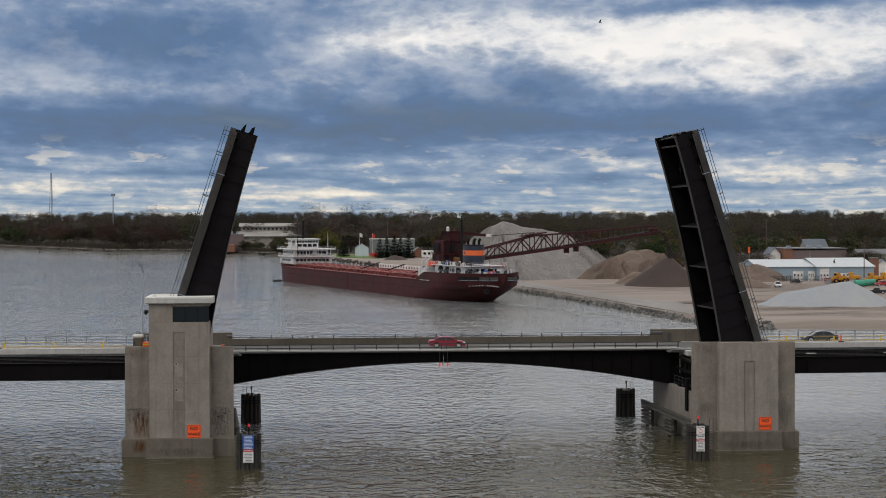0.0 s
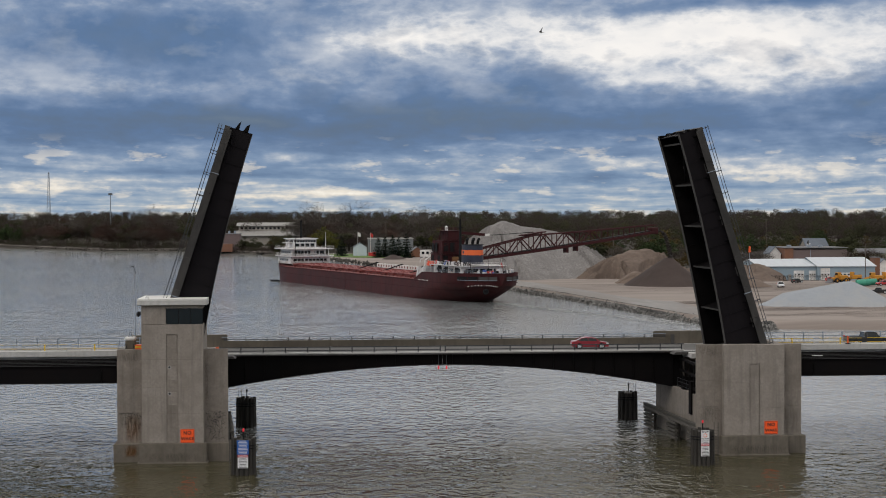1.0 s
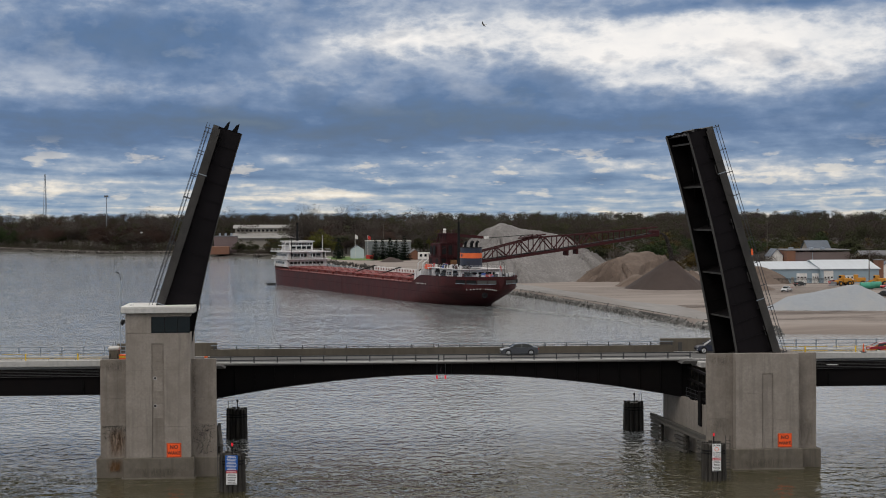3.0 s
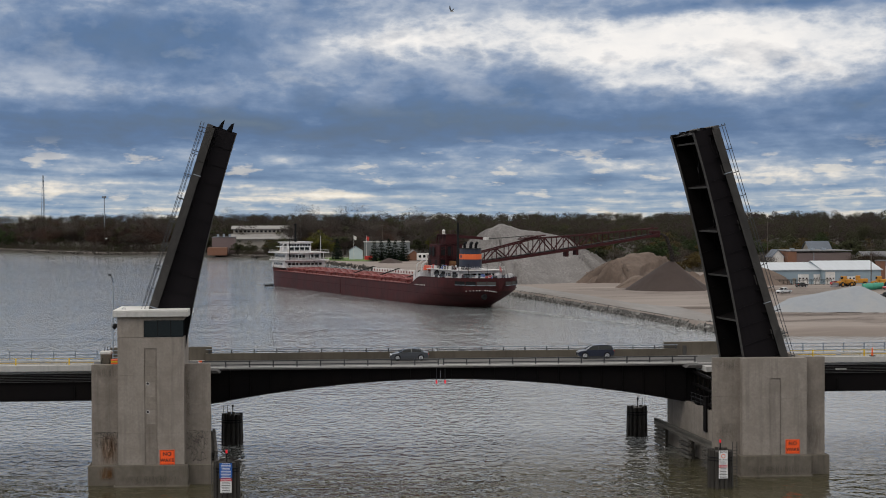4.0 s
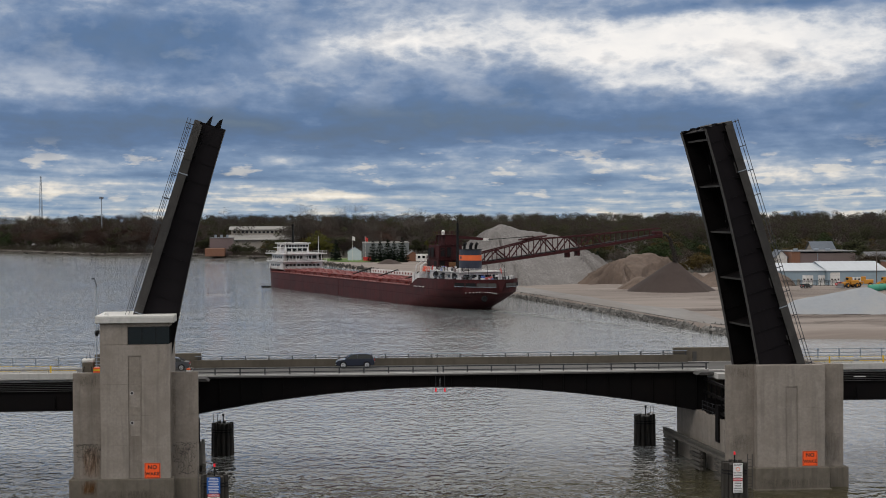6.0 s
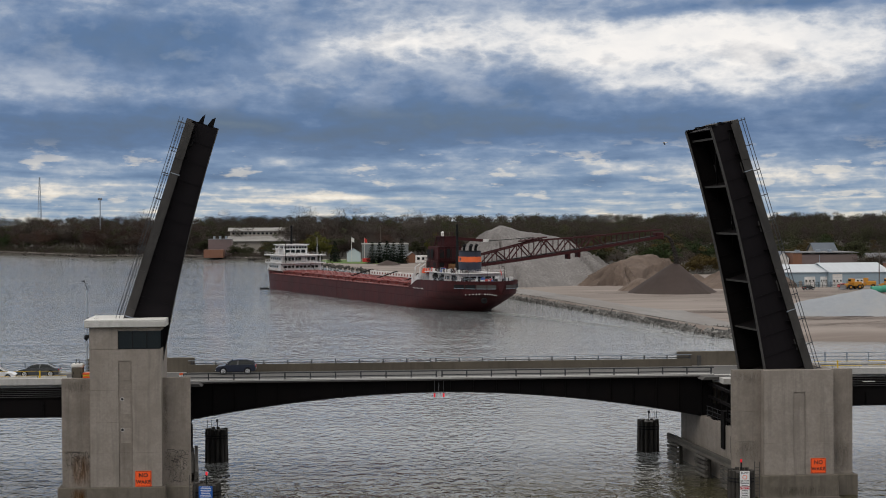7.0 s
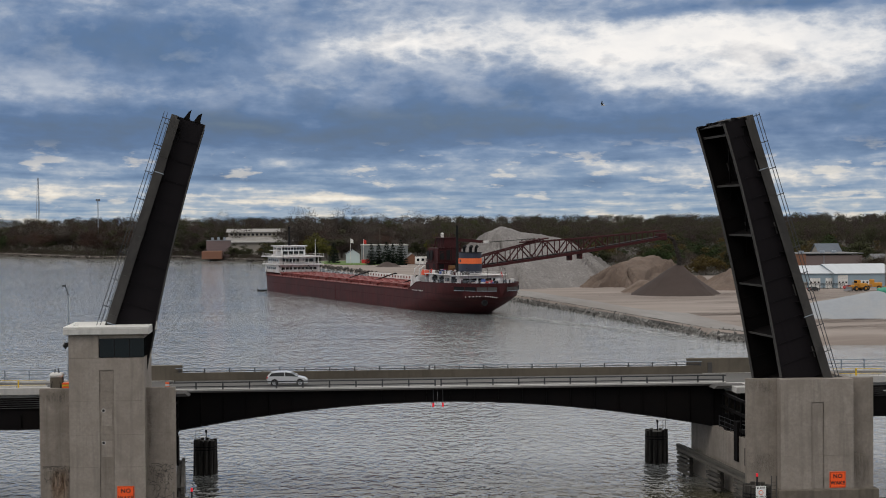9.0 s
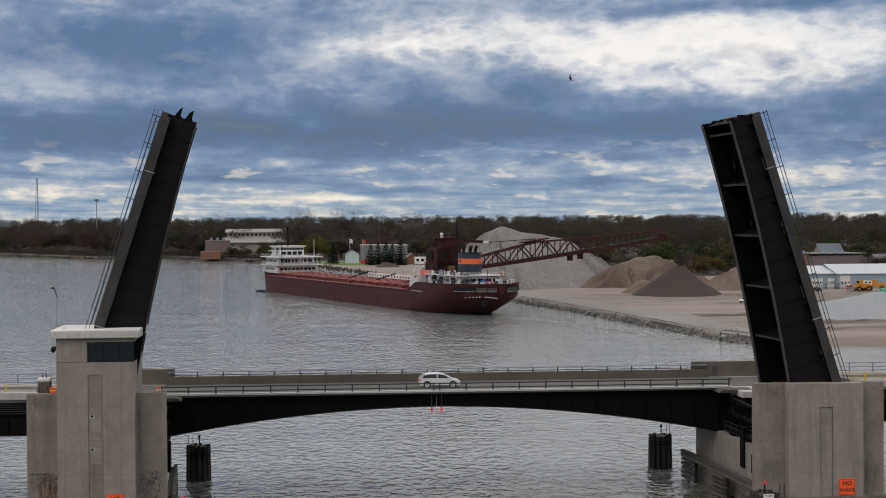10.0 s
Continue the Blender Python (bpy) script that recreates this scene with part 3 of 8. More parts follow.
def make_pier(side):
    e = side > 0
    pier = thing("bridge_pier", "board-marked grey concrete bascule pier standing in the river" + ("" if e else ", rust-stained"), "bridge pier", group="bascule piers")
    # x of the faces, channel side first
    xc, xo = (26.6, 38.85) if e else (-27.0, -39.35)
    xi0, xi1 = (29.5, 36.5) if e else (-36.45, -29.65)
    lo, hi = min(xc, xo), max(xc, xo)
    top = 12.6
    core = bmesh.new()
    quad_box(core, lo + 0.02, hi - 0.02, 1.62, 2.2, 0.0, top)
    part("front_wall", core, "concrete", pier)
    for a, b in ((lo, xi0 + 0.05), (xi1 - 0.05, hi)):
        make_wall_panel(pier, a, b, 1.5, 2.0, top - 0.01, (5.45, 8.45), "concrete")
    # outer wall, channel wall and the back wall round the counterweight pit
    w = 0.7
    if e:
        sides = ((lo + 2.1, lo + 2.1 + w, 6.0), (hi - w, hi, top))
    else:
        sides = ((lo, lo + w, top), (hi - 2.1 - w, hi - 2.1, 6.0))
    for a, b, h in sides:
        for i in range(4):
            wide = 6.0 if h < 10 else 6.8
            y0 = 2.21 + i * wide
            ob = part("side_wall", soft_box(a, b, y0, y0 + wide - 0.02, 0.0, h if h < 10 else (12.0 if y0 < 13 else 9.4), 0.03), "concrete_lt" if h < 10 else "concrete", pier)
            if h < 10:
                ob.matrix_basis = askew(a if e else b, 2.21)
    part("back_wall", soft_box(lo + (4.6 if e else 0.0), hi - (0.0 if e else 4.6), 29.45, 30.3, 0.0, 9.6, 0.03), "concrete", pier)
    # near-black instead of concrete: the pit's shade is put into this wall's colour
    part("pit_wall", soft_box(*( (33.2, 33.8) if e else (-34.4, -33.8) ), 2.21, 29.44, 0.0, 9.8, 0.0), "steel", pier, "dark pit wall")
    part("pit_floor", soft_box(lo + (2.9 if e else 0.75), hi - (0.75 if e else 2.9), 2.21, 29.4, 3.0, 3.4, 0.0), "concrete", pier)
    part("plinth", soft_box(lo + 0.3 if e else lo - 0.4, hi + (0.4 if e else 0.2), 1.0, 6.0, -1.5, 2.05, 0.05), "plinth", pier, "algae-darkened footing at the waterline")
    part("front_plinth", soft_box(xi0 - 0.35, xi1 + 0.35, -0.35, 1.2, -1.5, 2.25, 0.05), "plinth", pier, "algae-darkened footing at the waterline")
    part("waterline_ledge", soft_box(xi0 - 0.5, xi1 + 0.5, -0.5, 1.1, -1.5, 0.12, 0.03), "plinth", pier)
    if e:
        bm = bmesh.new()
        quad_box(bm, xi0 + 0.02, xi1 - 0.02, 0.35, 1.7, 2.2, top + 0.02)
        part("centre_wall", bm, "concrete_lt", pier)
        js = (5.4, 8.3)
        make_wall_panel(pier, xi0, 32.46, 0.2, 2.25, top + 0.03, js, "concrete_lt", 0.16)
        make_wall_panel(pier, 33.65, xi1, 0.2, 2.25, top + 0.03, js, "concrete_lt", 0.16)
        make_wall_panel(pier, 32.46, 33.65, 0.2, 10.46, top + 0.03, (), "concrete_lt", 0.16)
        make_wall_panel(pier, 32.5, 33.61, 0.29, 2.25, 10.44, js, "concrete_lt", 0.06)
    else:
        # net of fine cracks under the cold joints
        rs = random.Random(5)
        for x0, x1, z0, z1, n in ((-39.1, -36.6, 4.7, 5.5, 34), (-39.0, -36.8, 3.2, 4.6, 14), (-29.5, -27.2, 4.6, 5.6, 30), (-29.5, -27.3, 2.4, 4.6, 34)):
            bm = bmesh.new()
            for _ in range(n):
                x, z, a = rs.uniform(x0, x1), rs.uniform(z0, z1), rs.choice((0.0, 1.4, 2.2)) + rs.gauss(0, 0.35)
                for _ in range(3):
                    q = (min(x1, max(x0, x + 0.22 * math.cos(a))), min(z1, max(z0, z + 0.16 * math.sin(a))))
                    beam(bm, (x, 1.496, z), (q[0] + 0.005, 1.496, q[1] + 0.005), 0.006, 0.028)
                    (x, z), a = q, a + rs.gauss(0, 0.8)
            part("crack", bm, "ink", pier, "net of fine dark cracks")
        bm = bmesh.new()
        quad_box(bm, -38.5, -36.7, 1.488, 1.496, 2.1, 5.2)
        part("rust_stain", bm, "rust_run", pier, "rust stain running down")
        bm = bmesh.new()
        quad_box(bm, -38.6, -37.0, 0.985, 0.995, 0.5, 2.0)
        part("rust_stain", bm, "rust_run", pier)
    # grime round the joints and above the footing
    for x0, x1, y, z0, z1 in ((lo + 0.05, xi0 - 0.05, 1.484, 3.6, 5.6), (xi1 + 0.05, hi - 0.05, 1.484, 2.2, 5.7), (xi1 + 0.02, xi1 + 0.5, 1.486, 5.8, 12.4), (lo + 0.05, xi0 - 0.05, 1.486, 11.2, 12.5)):
        bm = bmesh.new()
        quad_box(bm, x0, x1, y, y + 0.006, z0, z1)
        part("grime_stain", bm, "grime", pier)
    bm = bmesh.new()
    quad_box(bm, xi0 - 0.3, xi1 + 0.3, -0.366, -0.358, 0.2, 1.2)
    part("grime_stain", bm, "grime", pier, "dark algae band")
    # road over the pier
    bm = bmesh.new()
    a, b = (28.8, hi) if e else (lo, -29.6)
    quad_box(bm, a, b, Y0 - 0.2, Y1 + 0.2, 9.7, DECK - 0.004)
    part("pier_deck", bm, "pale", pier, "pale concrete deck over the pit")
    bm = bmesh.new()
    quad_box(bm, a + 0.002, b - 0.002, Y0 + 0.65, Y1 - 0.45, DECK - 0.003, DECK + 0.001)
    part("roadway", bm, "asphalt", pier, "worn grey asphalt roadway")
    bm = bmesh.new()
    quad_box(bm, a, b, 13.9, Y0 - 0.22, 9.9, DECK - 0.01)
    part("walkway_slab", bm, "pale", pier, "pale concrete walkway slab")
    a, b = (27.2, 40.5) if e else (-41.0, -28.7)
    wall = part("parapet_wall", soft_box(a, b, Y1 - 0.05 + 0.12, Y1 + 0.6, DECK - 0.3, 12.15, 0.03), "parapet", pier, "brown-grey concrete parapet")
    part("parapet_step", soft_box(a + 2.3, a + 2.8, Y1 - 0.02, Y1 + 0.1, DECK, 11.7, 0.02), "fascia", wall)
    # machinery floor with its railing, seen under the road's end
    s = side
    for i in range(6):
        y = 6.0 + i * 2.1
        bm = bmesh.new()
        quad_box(bm, *sorted((s * (27.9 + 0.6 * (i % 2)), s * (29.4 + 0.5 * (i % 3)))), y, y + 1.4, 3.42, 5.2 + 1.1 * (i % 3))
        part("machinery", bm, "steel", pier)
    for z in (6.6, 8.2, 9.6):
        bm = bmesh.new()
        beam(bm, (s * 28.2, 4.5, z), (s * 28.2, 18.0, z), 0.22, 0.30)
        part("platform_beam", bm, "steel", pier)
    for i in range(6):
        bm = bmesh.new()
        beam(bm, (s * 28.2, 5.0 + i * 2.4, 5.9), (s * 28.2, 5.0 + i * 2.4, 9.7), 0.16, 0.16)
        part("platform_post", bm, "steel", pier)
    bm = bmesh.new()
    for z in (6.5, 6.95, 7.4):
        beam(bm, (s * 29.0, 4.6, z - 0.2), (s * 29.0, 17.5, z - 0.2), 0.05, 0.05)
    r = part("hand_rail", bm, "darkrail", pier, "steel hand rail on the pit wall")
    r.matrix_basis = askew(s * 29.0, 2.21)
    for i in range(8):
        bm = bmesh.new()
        beam(bm, (s * 29.0, 4.8 + i * 1.8, 5.9), (s * 29.0, 4.8 + i * 1.8, 7.2), 0.05, 0.05)
        part("post", bm, "darkrail", r)
    bm = bmesh.new()
    prism(bm, [(s * 26.9, 10.2), (s * 30.4, 10.2), (s * 30.4, 10.5), (s * 27.3, 10.5)], Y0 - 2.6, Y0 - 0.3)
    part("joint_plate", bm, "fascia", pier, "grey finger-joint slab")


def make_control_tower():
    t = thing("control_tower", "grey concrete bridge operator's tower with flat pale roof and dark windows", "tower")
    x0, x1 = -36.45, -29.65
    bm = bmesh.new()
    quad_box(bm, x0 + 0.02, x1 - 0.02, 0.16, 6.5, 2.2, 15.5)
    part("shaft", bm, "concrete_lt", t)
    js = (5.55, 8.5, 11.6)
    for a, b in ((x0, -33.72), (-32.42, x1)):
        make_wall_panel(t, a, b, 0.0, 2.26, 15.52, js, "concrete_lt", 0.157)
    make_wall_panel(t, -33.72, -32.42, 0.0, 14.42, 15.52, (), "concrete_lt", 0.157)
    make_wall_panel(t, -33.70, -32.44, 0.08, 2.26, 14.4, js, "concrete", 0.075)
    for z0, z1, vent in ((12.5, 14.3, False), (9.3, 10.9, True), (6.5, 7.95, True)):
        p = part("blank_panel", soft_box(-33.52, -32.58, 0.05, 0.078, z0, z1, 0.01), "concrete_lt" if vent else "concrete", t, "grey infill panel")
        if vent:
            bm = bmesh.new()
            tube(bm, (-33.38, 0.02, z1 - 0.18), (-33.38, 0.2, z1 - 0.18), 0.13, 12)
            part("vent_hole", bm, "black", p)
            bm = bmesh.new()
            tube(bm, (-33.38, 0.035, z1 - 0.18), (-33.38, 0.049, z1 - 0.18), 0.19, 12)
            part("vent_collar", bm, "pale", p)
    # cabin with its corner window
    part("cabin_wall", soft_box(x0, -33.75, 0.0, 6.5, 15.535, 17.62, 0.015), "concrete_lt", t)
    part("cabin_back", soft_box(-33.74, x1, 5.6, 6.5, 15.535, 17.62, 0.015), "concrete_lt", t)
    part("lintel", soft_box(-33.74, x1, 0.002, 5.59, 17.30, 17.62, 0.0), "concrete_lt", t)
    part("cabin_floor", soft_box(-33.74, x1 - 0.1, 0.2, 5.59, 15.535, 15.62, 0.0), "black", t)
    for i in range(3):
        a = -33.73 + i * 1.36
        w = part("window_frame", soft_box(a, a + 0.06, 0.03, 0.12, 15.54, 17.29, 0.0), "black", t)
        part("pane", soft_box(a + 0.062, min(a + 1.358, x1 - 0.02), 0.06, 0.075, 15.58, 17.28, 0.0), "glass", w, "dark tinted pane")
    for i in range(3):
        a = 0.10 + i * 1.83
        w = part("window_frame", soft_box(x1 - 0.12, x1 - 0.03, a, a + 0.06, 15.54, 17.29, 0.0), "black", t)
        part("pane", soft_box(x1 - 0.085, x1 - 0.07, a + 0.062, a + 1.82, 15.58, 17.28, 0.0), "glass", w, "dark tinted pane")
    for x, z in ((-33.4, 17.0), (-33.0, 16.95), (-31.0, 17.0), (-30.6, 17.0), (-30.9, 15.9)):
        part("desk_item", soft_box(x, x + 0.14, 0.4, 0.5, z - 0.1, z + 0.07, 0.0), "sign_white", t)
    roof = part("roof", soft_box(x0 - 0.42, x1 + 0.5, -0.45, 7.2, 17.66, 18.25, 0.05), "pale", t, "flat overhanging roof with pale fascia")
    part("roof_top", soft_box(x0 - 0.40, x1 + 0.48, -0.43, 7.18, 18.252, 18.40, 0.03), "roof_white", roof)
    bm = bmesh.new()
    tube(bm, (-35.85, 0.6, 18.35), (-35.85, 0.6, 18.58), 0.22, 10)
    tube(bm, (-35.85, 0.6, 18.58), (-35.85, 0.6, 18.68), 0.12, 10)
    part("roof_vent", bm, "white", roof)
    bm = bmesh.new()
    tube(bm, (x0 - 0.42, 1.4, 16.55), (x0, 1.4, 16.55), 0.05, 8)
    tube(bm, (x0 - 0.32, 1.1, 16.6), (x0 - 0.55, 0.98, 16.72), 0.34, 12, 0.2)
    part("floodlight", bm, "black", t, "black floodlight on the tower wall")
    # no-wake sign hangs on the wall
    mast = thing("street_lamp", "thin grey lamp post with a short arm on the bridge deck", "lamp")
    bm = bmesh.new()
    tube(bm, (-38.9, 15.5, DECK), (-38.75, 15.5, 20.6), 0.07, 6, 0.04)
    part("post", bm, "galv", mast)
    bm = bmesh.new()
    tube(bm, (-38.75, 15.5, 20.6), (-39.0, 15.2, 21.5), 0.04, 6)
    quad_box(bm, -39.25, -38.9, 15.0, 15.4, 21.45, 21.6)
    part("lamp_head", bm, "darkrail", mast)


def make_nowake(x0, z0, y):
    s = thing("warning_sign", "square orange no-wake construction sign on the pier wall", "sign", group="orange no-wake signs")
    part("sheet", soft_box(x0, x0 + 1.54, y - 0.06, y - 0.003, z0, z0 + 1.52, 0.008), "sign_orange", s)
    b = bmesh.new()
    for a in ((0.05, 1.49, 0.05, 0.08), (0.05, 1.49, 1.44, 1.47), (0.05, 0.08, 0.081, 1.439), (1.46, 1.49, 0.081, 1.439)):
        quad_box(b, x0 + a[0], x0 + a[1], y - 0.064, y - 0.061, z0 + a[2], z0 + a[3])
    part("border", b, "ink", s)
    lettering("NO", 0.54, "ink", s, pose(x0 + 0.77, y - 0.066, z0 + 1.08, 90))
    lettering("WAKE", 0.45, "ink", s, pose(x0 + 0.77, y - 0.066, z0 + 0.44, 90))


def make_approach(side):
    """Stripped steel span before the pier, and the road that is still in use beside it."""
    a = thing("approach_span", "approach span stripped to its black steel stringers beside an open road", "bridge span", group="approach spans")
    x0, x1 = (38.9, 215.0) if side > 0 else (-215.0, -39.4)
    for i, y in enumerate((3.6, 5.4, 7.2, 9.0, 10.8, 12.6, 19.2, 22.0, 25.0, 28.6)):
        bm = bmesh.new()
        up = 0.48 if y < 15 else 0.0
        deep = (8.22 if i in (0, 5, 6, 9) else 9.0) + up
        quad_box(bm, x0, x1, y, y + 0.05, deep, 10.1 + up)
        quad_box(bm, x0, x1, y - 0.2, y + 0.25, 10.1 + up, 10.17 + up)
        quad_box(bm, x0, x1, y - 0.2, y + 0.25, deep - 0.06, deep)
        g = part("girder" if deep < 8.9 else "stringer", bm, "steel", a)
        if i == 0:
            for j in range(14):
                x = x0 + 2.0 + j * (x1 - x0 - 4) / 13
                bm = bmesh.new()
                quad_box(bm, x - 0.015, x + 0.015, y - 0.2, y - 0.002, deep, 10.09)
                part("stiffener", bm, "steel", g)
    for j in range(20):
        x = x0 + 1.0 + j * (x1 - x0 - 2) / 19
        bm = bmesh.new()
        quad_box(bm, x - 0.1, x + 0.1, 3.9, 12.55, 9.5, 10.4)
        part("cross_frame", bm, "steel", a)
    for j in range(7):
        x = x0 + 3.0 + j * 9.7
        bm = bmesh.new()
        quad_box(bm, x, x + 1.2 + 0.5 * (j % 3), 7.05, 7.5, 10.66, 10.72)
        part("loose_plank", bm, "pale", a)
    bm = bmesh.new()
    quad_box(bm, x0, x1, 18.1, Y1 + 0.2, 10.175, DECK - 0.004)
    part("deck_slab", bm, "pale", a, "pale concrete deck slab")
    bm = bmesh.new()
    quad_box(bm, x0, x1, 13.72, 17.8, 10.2, 11.1)
    part("walkway_slab", bm, "pale", a, "pale concrete walkway slab")
    part("temporary_edge", soft_box(x0, x1, 13.2, 13.7, 10.85, 11.55, 0.03), "pale", a, "pale concrete edge beam")
    bm = bmesh.new()
    quad_box(bm, x0, x1, Y0 + 0.6, Y1 - 0.45, DECK - 0.003, DECK + 0.004)
    part("roadway", bm, "asphalt", a, "worn grey asphalt roadway")
    n = int((x1 - x0) / 3.1)
    bm = bmesh.new()
    prism(bm, [(-0.30, 0), (0.30, 0), (0.30, 0.07), (0.12, 0.3), (0.08, 0.81), (-0.08, 0.81), (-0.12, 0.3), (-0.30, 0.07)], -1.5, 1.5, "x")
    me = to_mesh("barrier_block", bm, "pale")
    for i in range(n):
        twin("barrier_block", me, a, pose(x0 + 1.6 + i * 3.1, Y0 - 0.2, DECK))
    part("kerb", soft_box(x0, x1, Y1 - 0.4, Y1 + 0.05, DECK, DECK + 0.2, 0.02), "pale", a)
    top = part("top_rail", soft_box(x0, x1, Y1 - 0.24, Y1 - 0.12, DECK + 1.28, DECK + 1.36, 0.0), "galv", a, "blue-grey steel rail")
    rail(top, x0 + 0.6, x1 - 0.5, Y1 - 0.12, DECK + 0.2, (0.30, 0.68), 2.6, 1.2, "galv", 0.14, 0.09)
    for x in [(x0 + 36 * i) if side > 0 else (x1 - 36 * i) for i in (1, 2, 3, 4)]:
        part("support", soft_box(x - 1.2, x + 1.2, 3.0, 29.0, -1.5, 8.0, 0.05), "concrete", a, "plain concrete wall pier")


def make_barricade(x, y, rs):
    b = thing("barricade", "yellow tubular safety barricade standing on the bridge deck", "barricade", pose(x, y, 11.1), group="yellow barricades")
    bm = bmesh.new()
    tube(bm, (0, 0, 0.0), (0, 0, 1.15), 0.09, 6)
    part("post", bm, "yellow", b)
    bm = bmesh.new()
    quad_box(bm, -0.35, 0.35, -0.25, 0.25, 0.0, 0.09)
    prism(bm, [(-0.28, 0.09), (0.28, 0.09), (0.08, 0.4), (-0.08, 0.4)], -0.08, 0.08)
    part("foot", bm, "yellow", b)
    bm = bmesh.new()
    for z in (0.62, 1.1):
        beam(bm, (-2.7, 0, z), (2.7, 0, z + rs.uniform(-0.04, 0.04)), 0.03, 0.03 if x < 0 else 0.05)
    part("bar", bm, "yellow", b)


def make_drum(x, y, z):
    d = thing("traffic_drum", "orange and white striped traffic drum", "traffic drum", pose(x, y, z), group="traffic drums")
    for i in range(5):
        bm = bmesh.new()
        tube(bm, (0, 0, 0.06 + i * 0.2), (0, 0, 0.255 + i * 0.2), 0.29 - i * 0.02, 14, 0.28 - i * 0.02)
        part("band", bm, "orange" if i % 2 == 0 else "sign_white", d)
    bm = bmesh.new()
    tube(bm, (0, 0, 0), (0, 0, 0.06), 0.42, 14)
    part("base", bm, "rubber", d)


def make_cone(x, y, z):
    d = thing("traffic_cone", "tall red-orange delineator post on the bridge edge", "traffic cone", pose(x, y, z), group="delineators")
    bm = bmesh.new()
    tube(bm, (0, 0, 0.08), (0, 0, 1.0), 0.13, 10, 0.05)
    part("post", bm, "orange", d)
    bm = bmesh.new()
    quad_box(bm, -0.28, 0.28, -0.28, 0.28, 0, 0.08)
    part("base", bm, "rubber", d)


def make_crate():
    c = thing("tool_box", "white-topped site box with lifting slings on the pier", "site box", pose(-38.0, 3.1, 12.6))
    part("box", soft_box(-0.55, 0.55, -0.5, 0.5, 0.0, 0.95, 0.04), "parapet", c)
    part("cover", soft_box(-0.62, 0.62, -0.58, 0.58, 0.951, 1.35, 0.12), "white", c, "white plastic cover")
    bm = bmesh.new()
    for s in (-1, 1):
        for y in (-0.72, 0.72):
            tube(bm, (s * 0.45, y, 0.0), (s * 0.12, 0, 1.75), 0.035, 5)
    part("sling", bm, "black", c, "black lifting sling")
    o = thing("pallet_stack", "stack of orange site boards", "boards", pose(-36.95, 2.6, 12.6))
    for i in range(3):
        part("board", soft_box(-0.45, 0.42, -0.5, 0.5, i * 0.17, i * 0.17 + 0.15, 0.01), "orange" if i != 1 else "yellow", o)


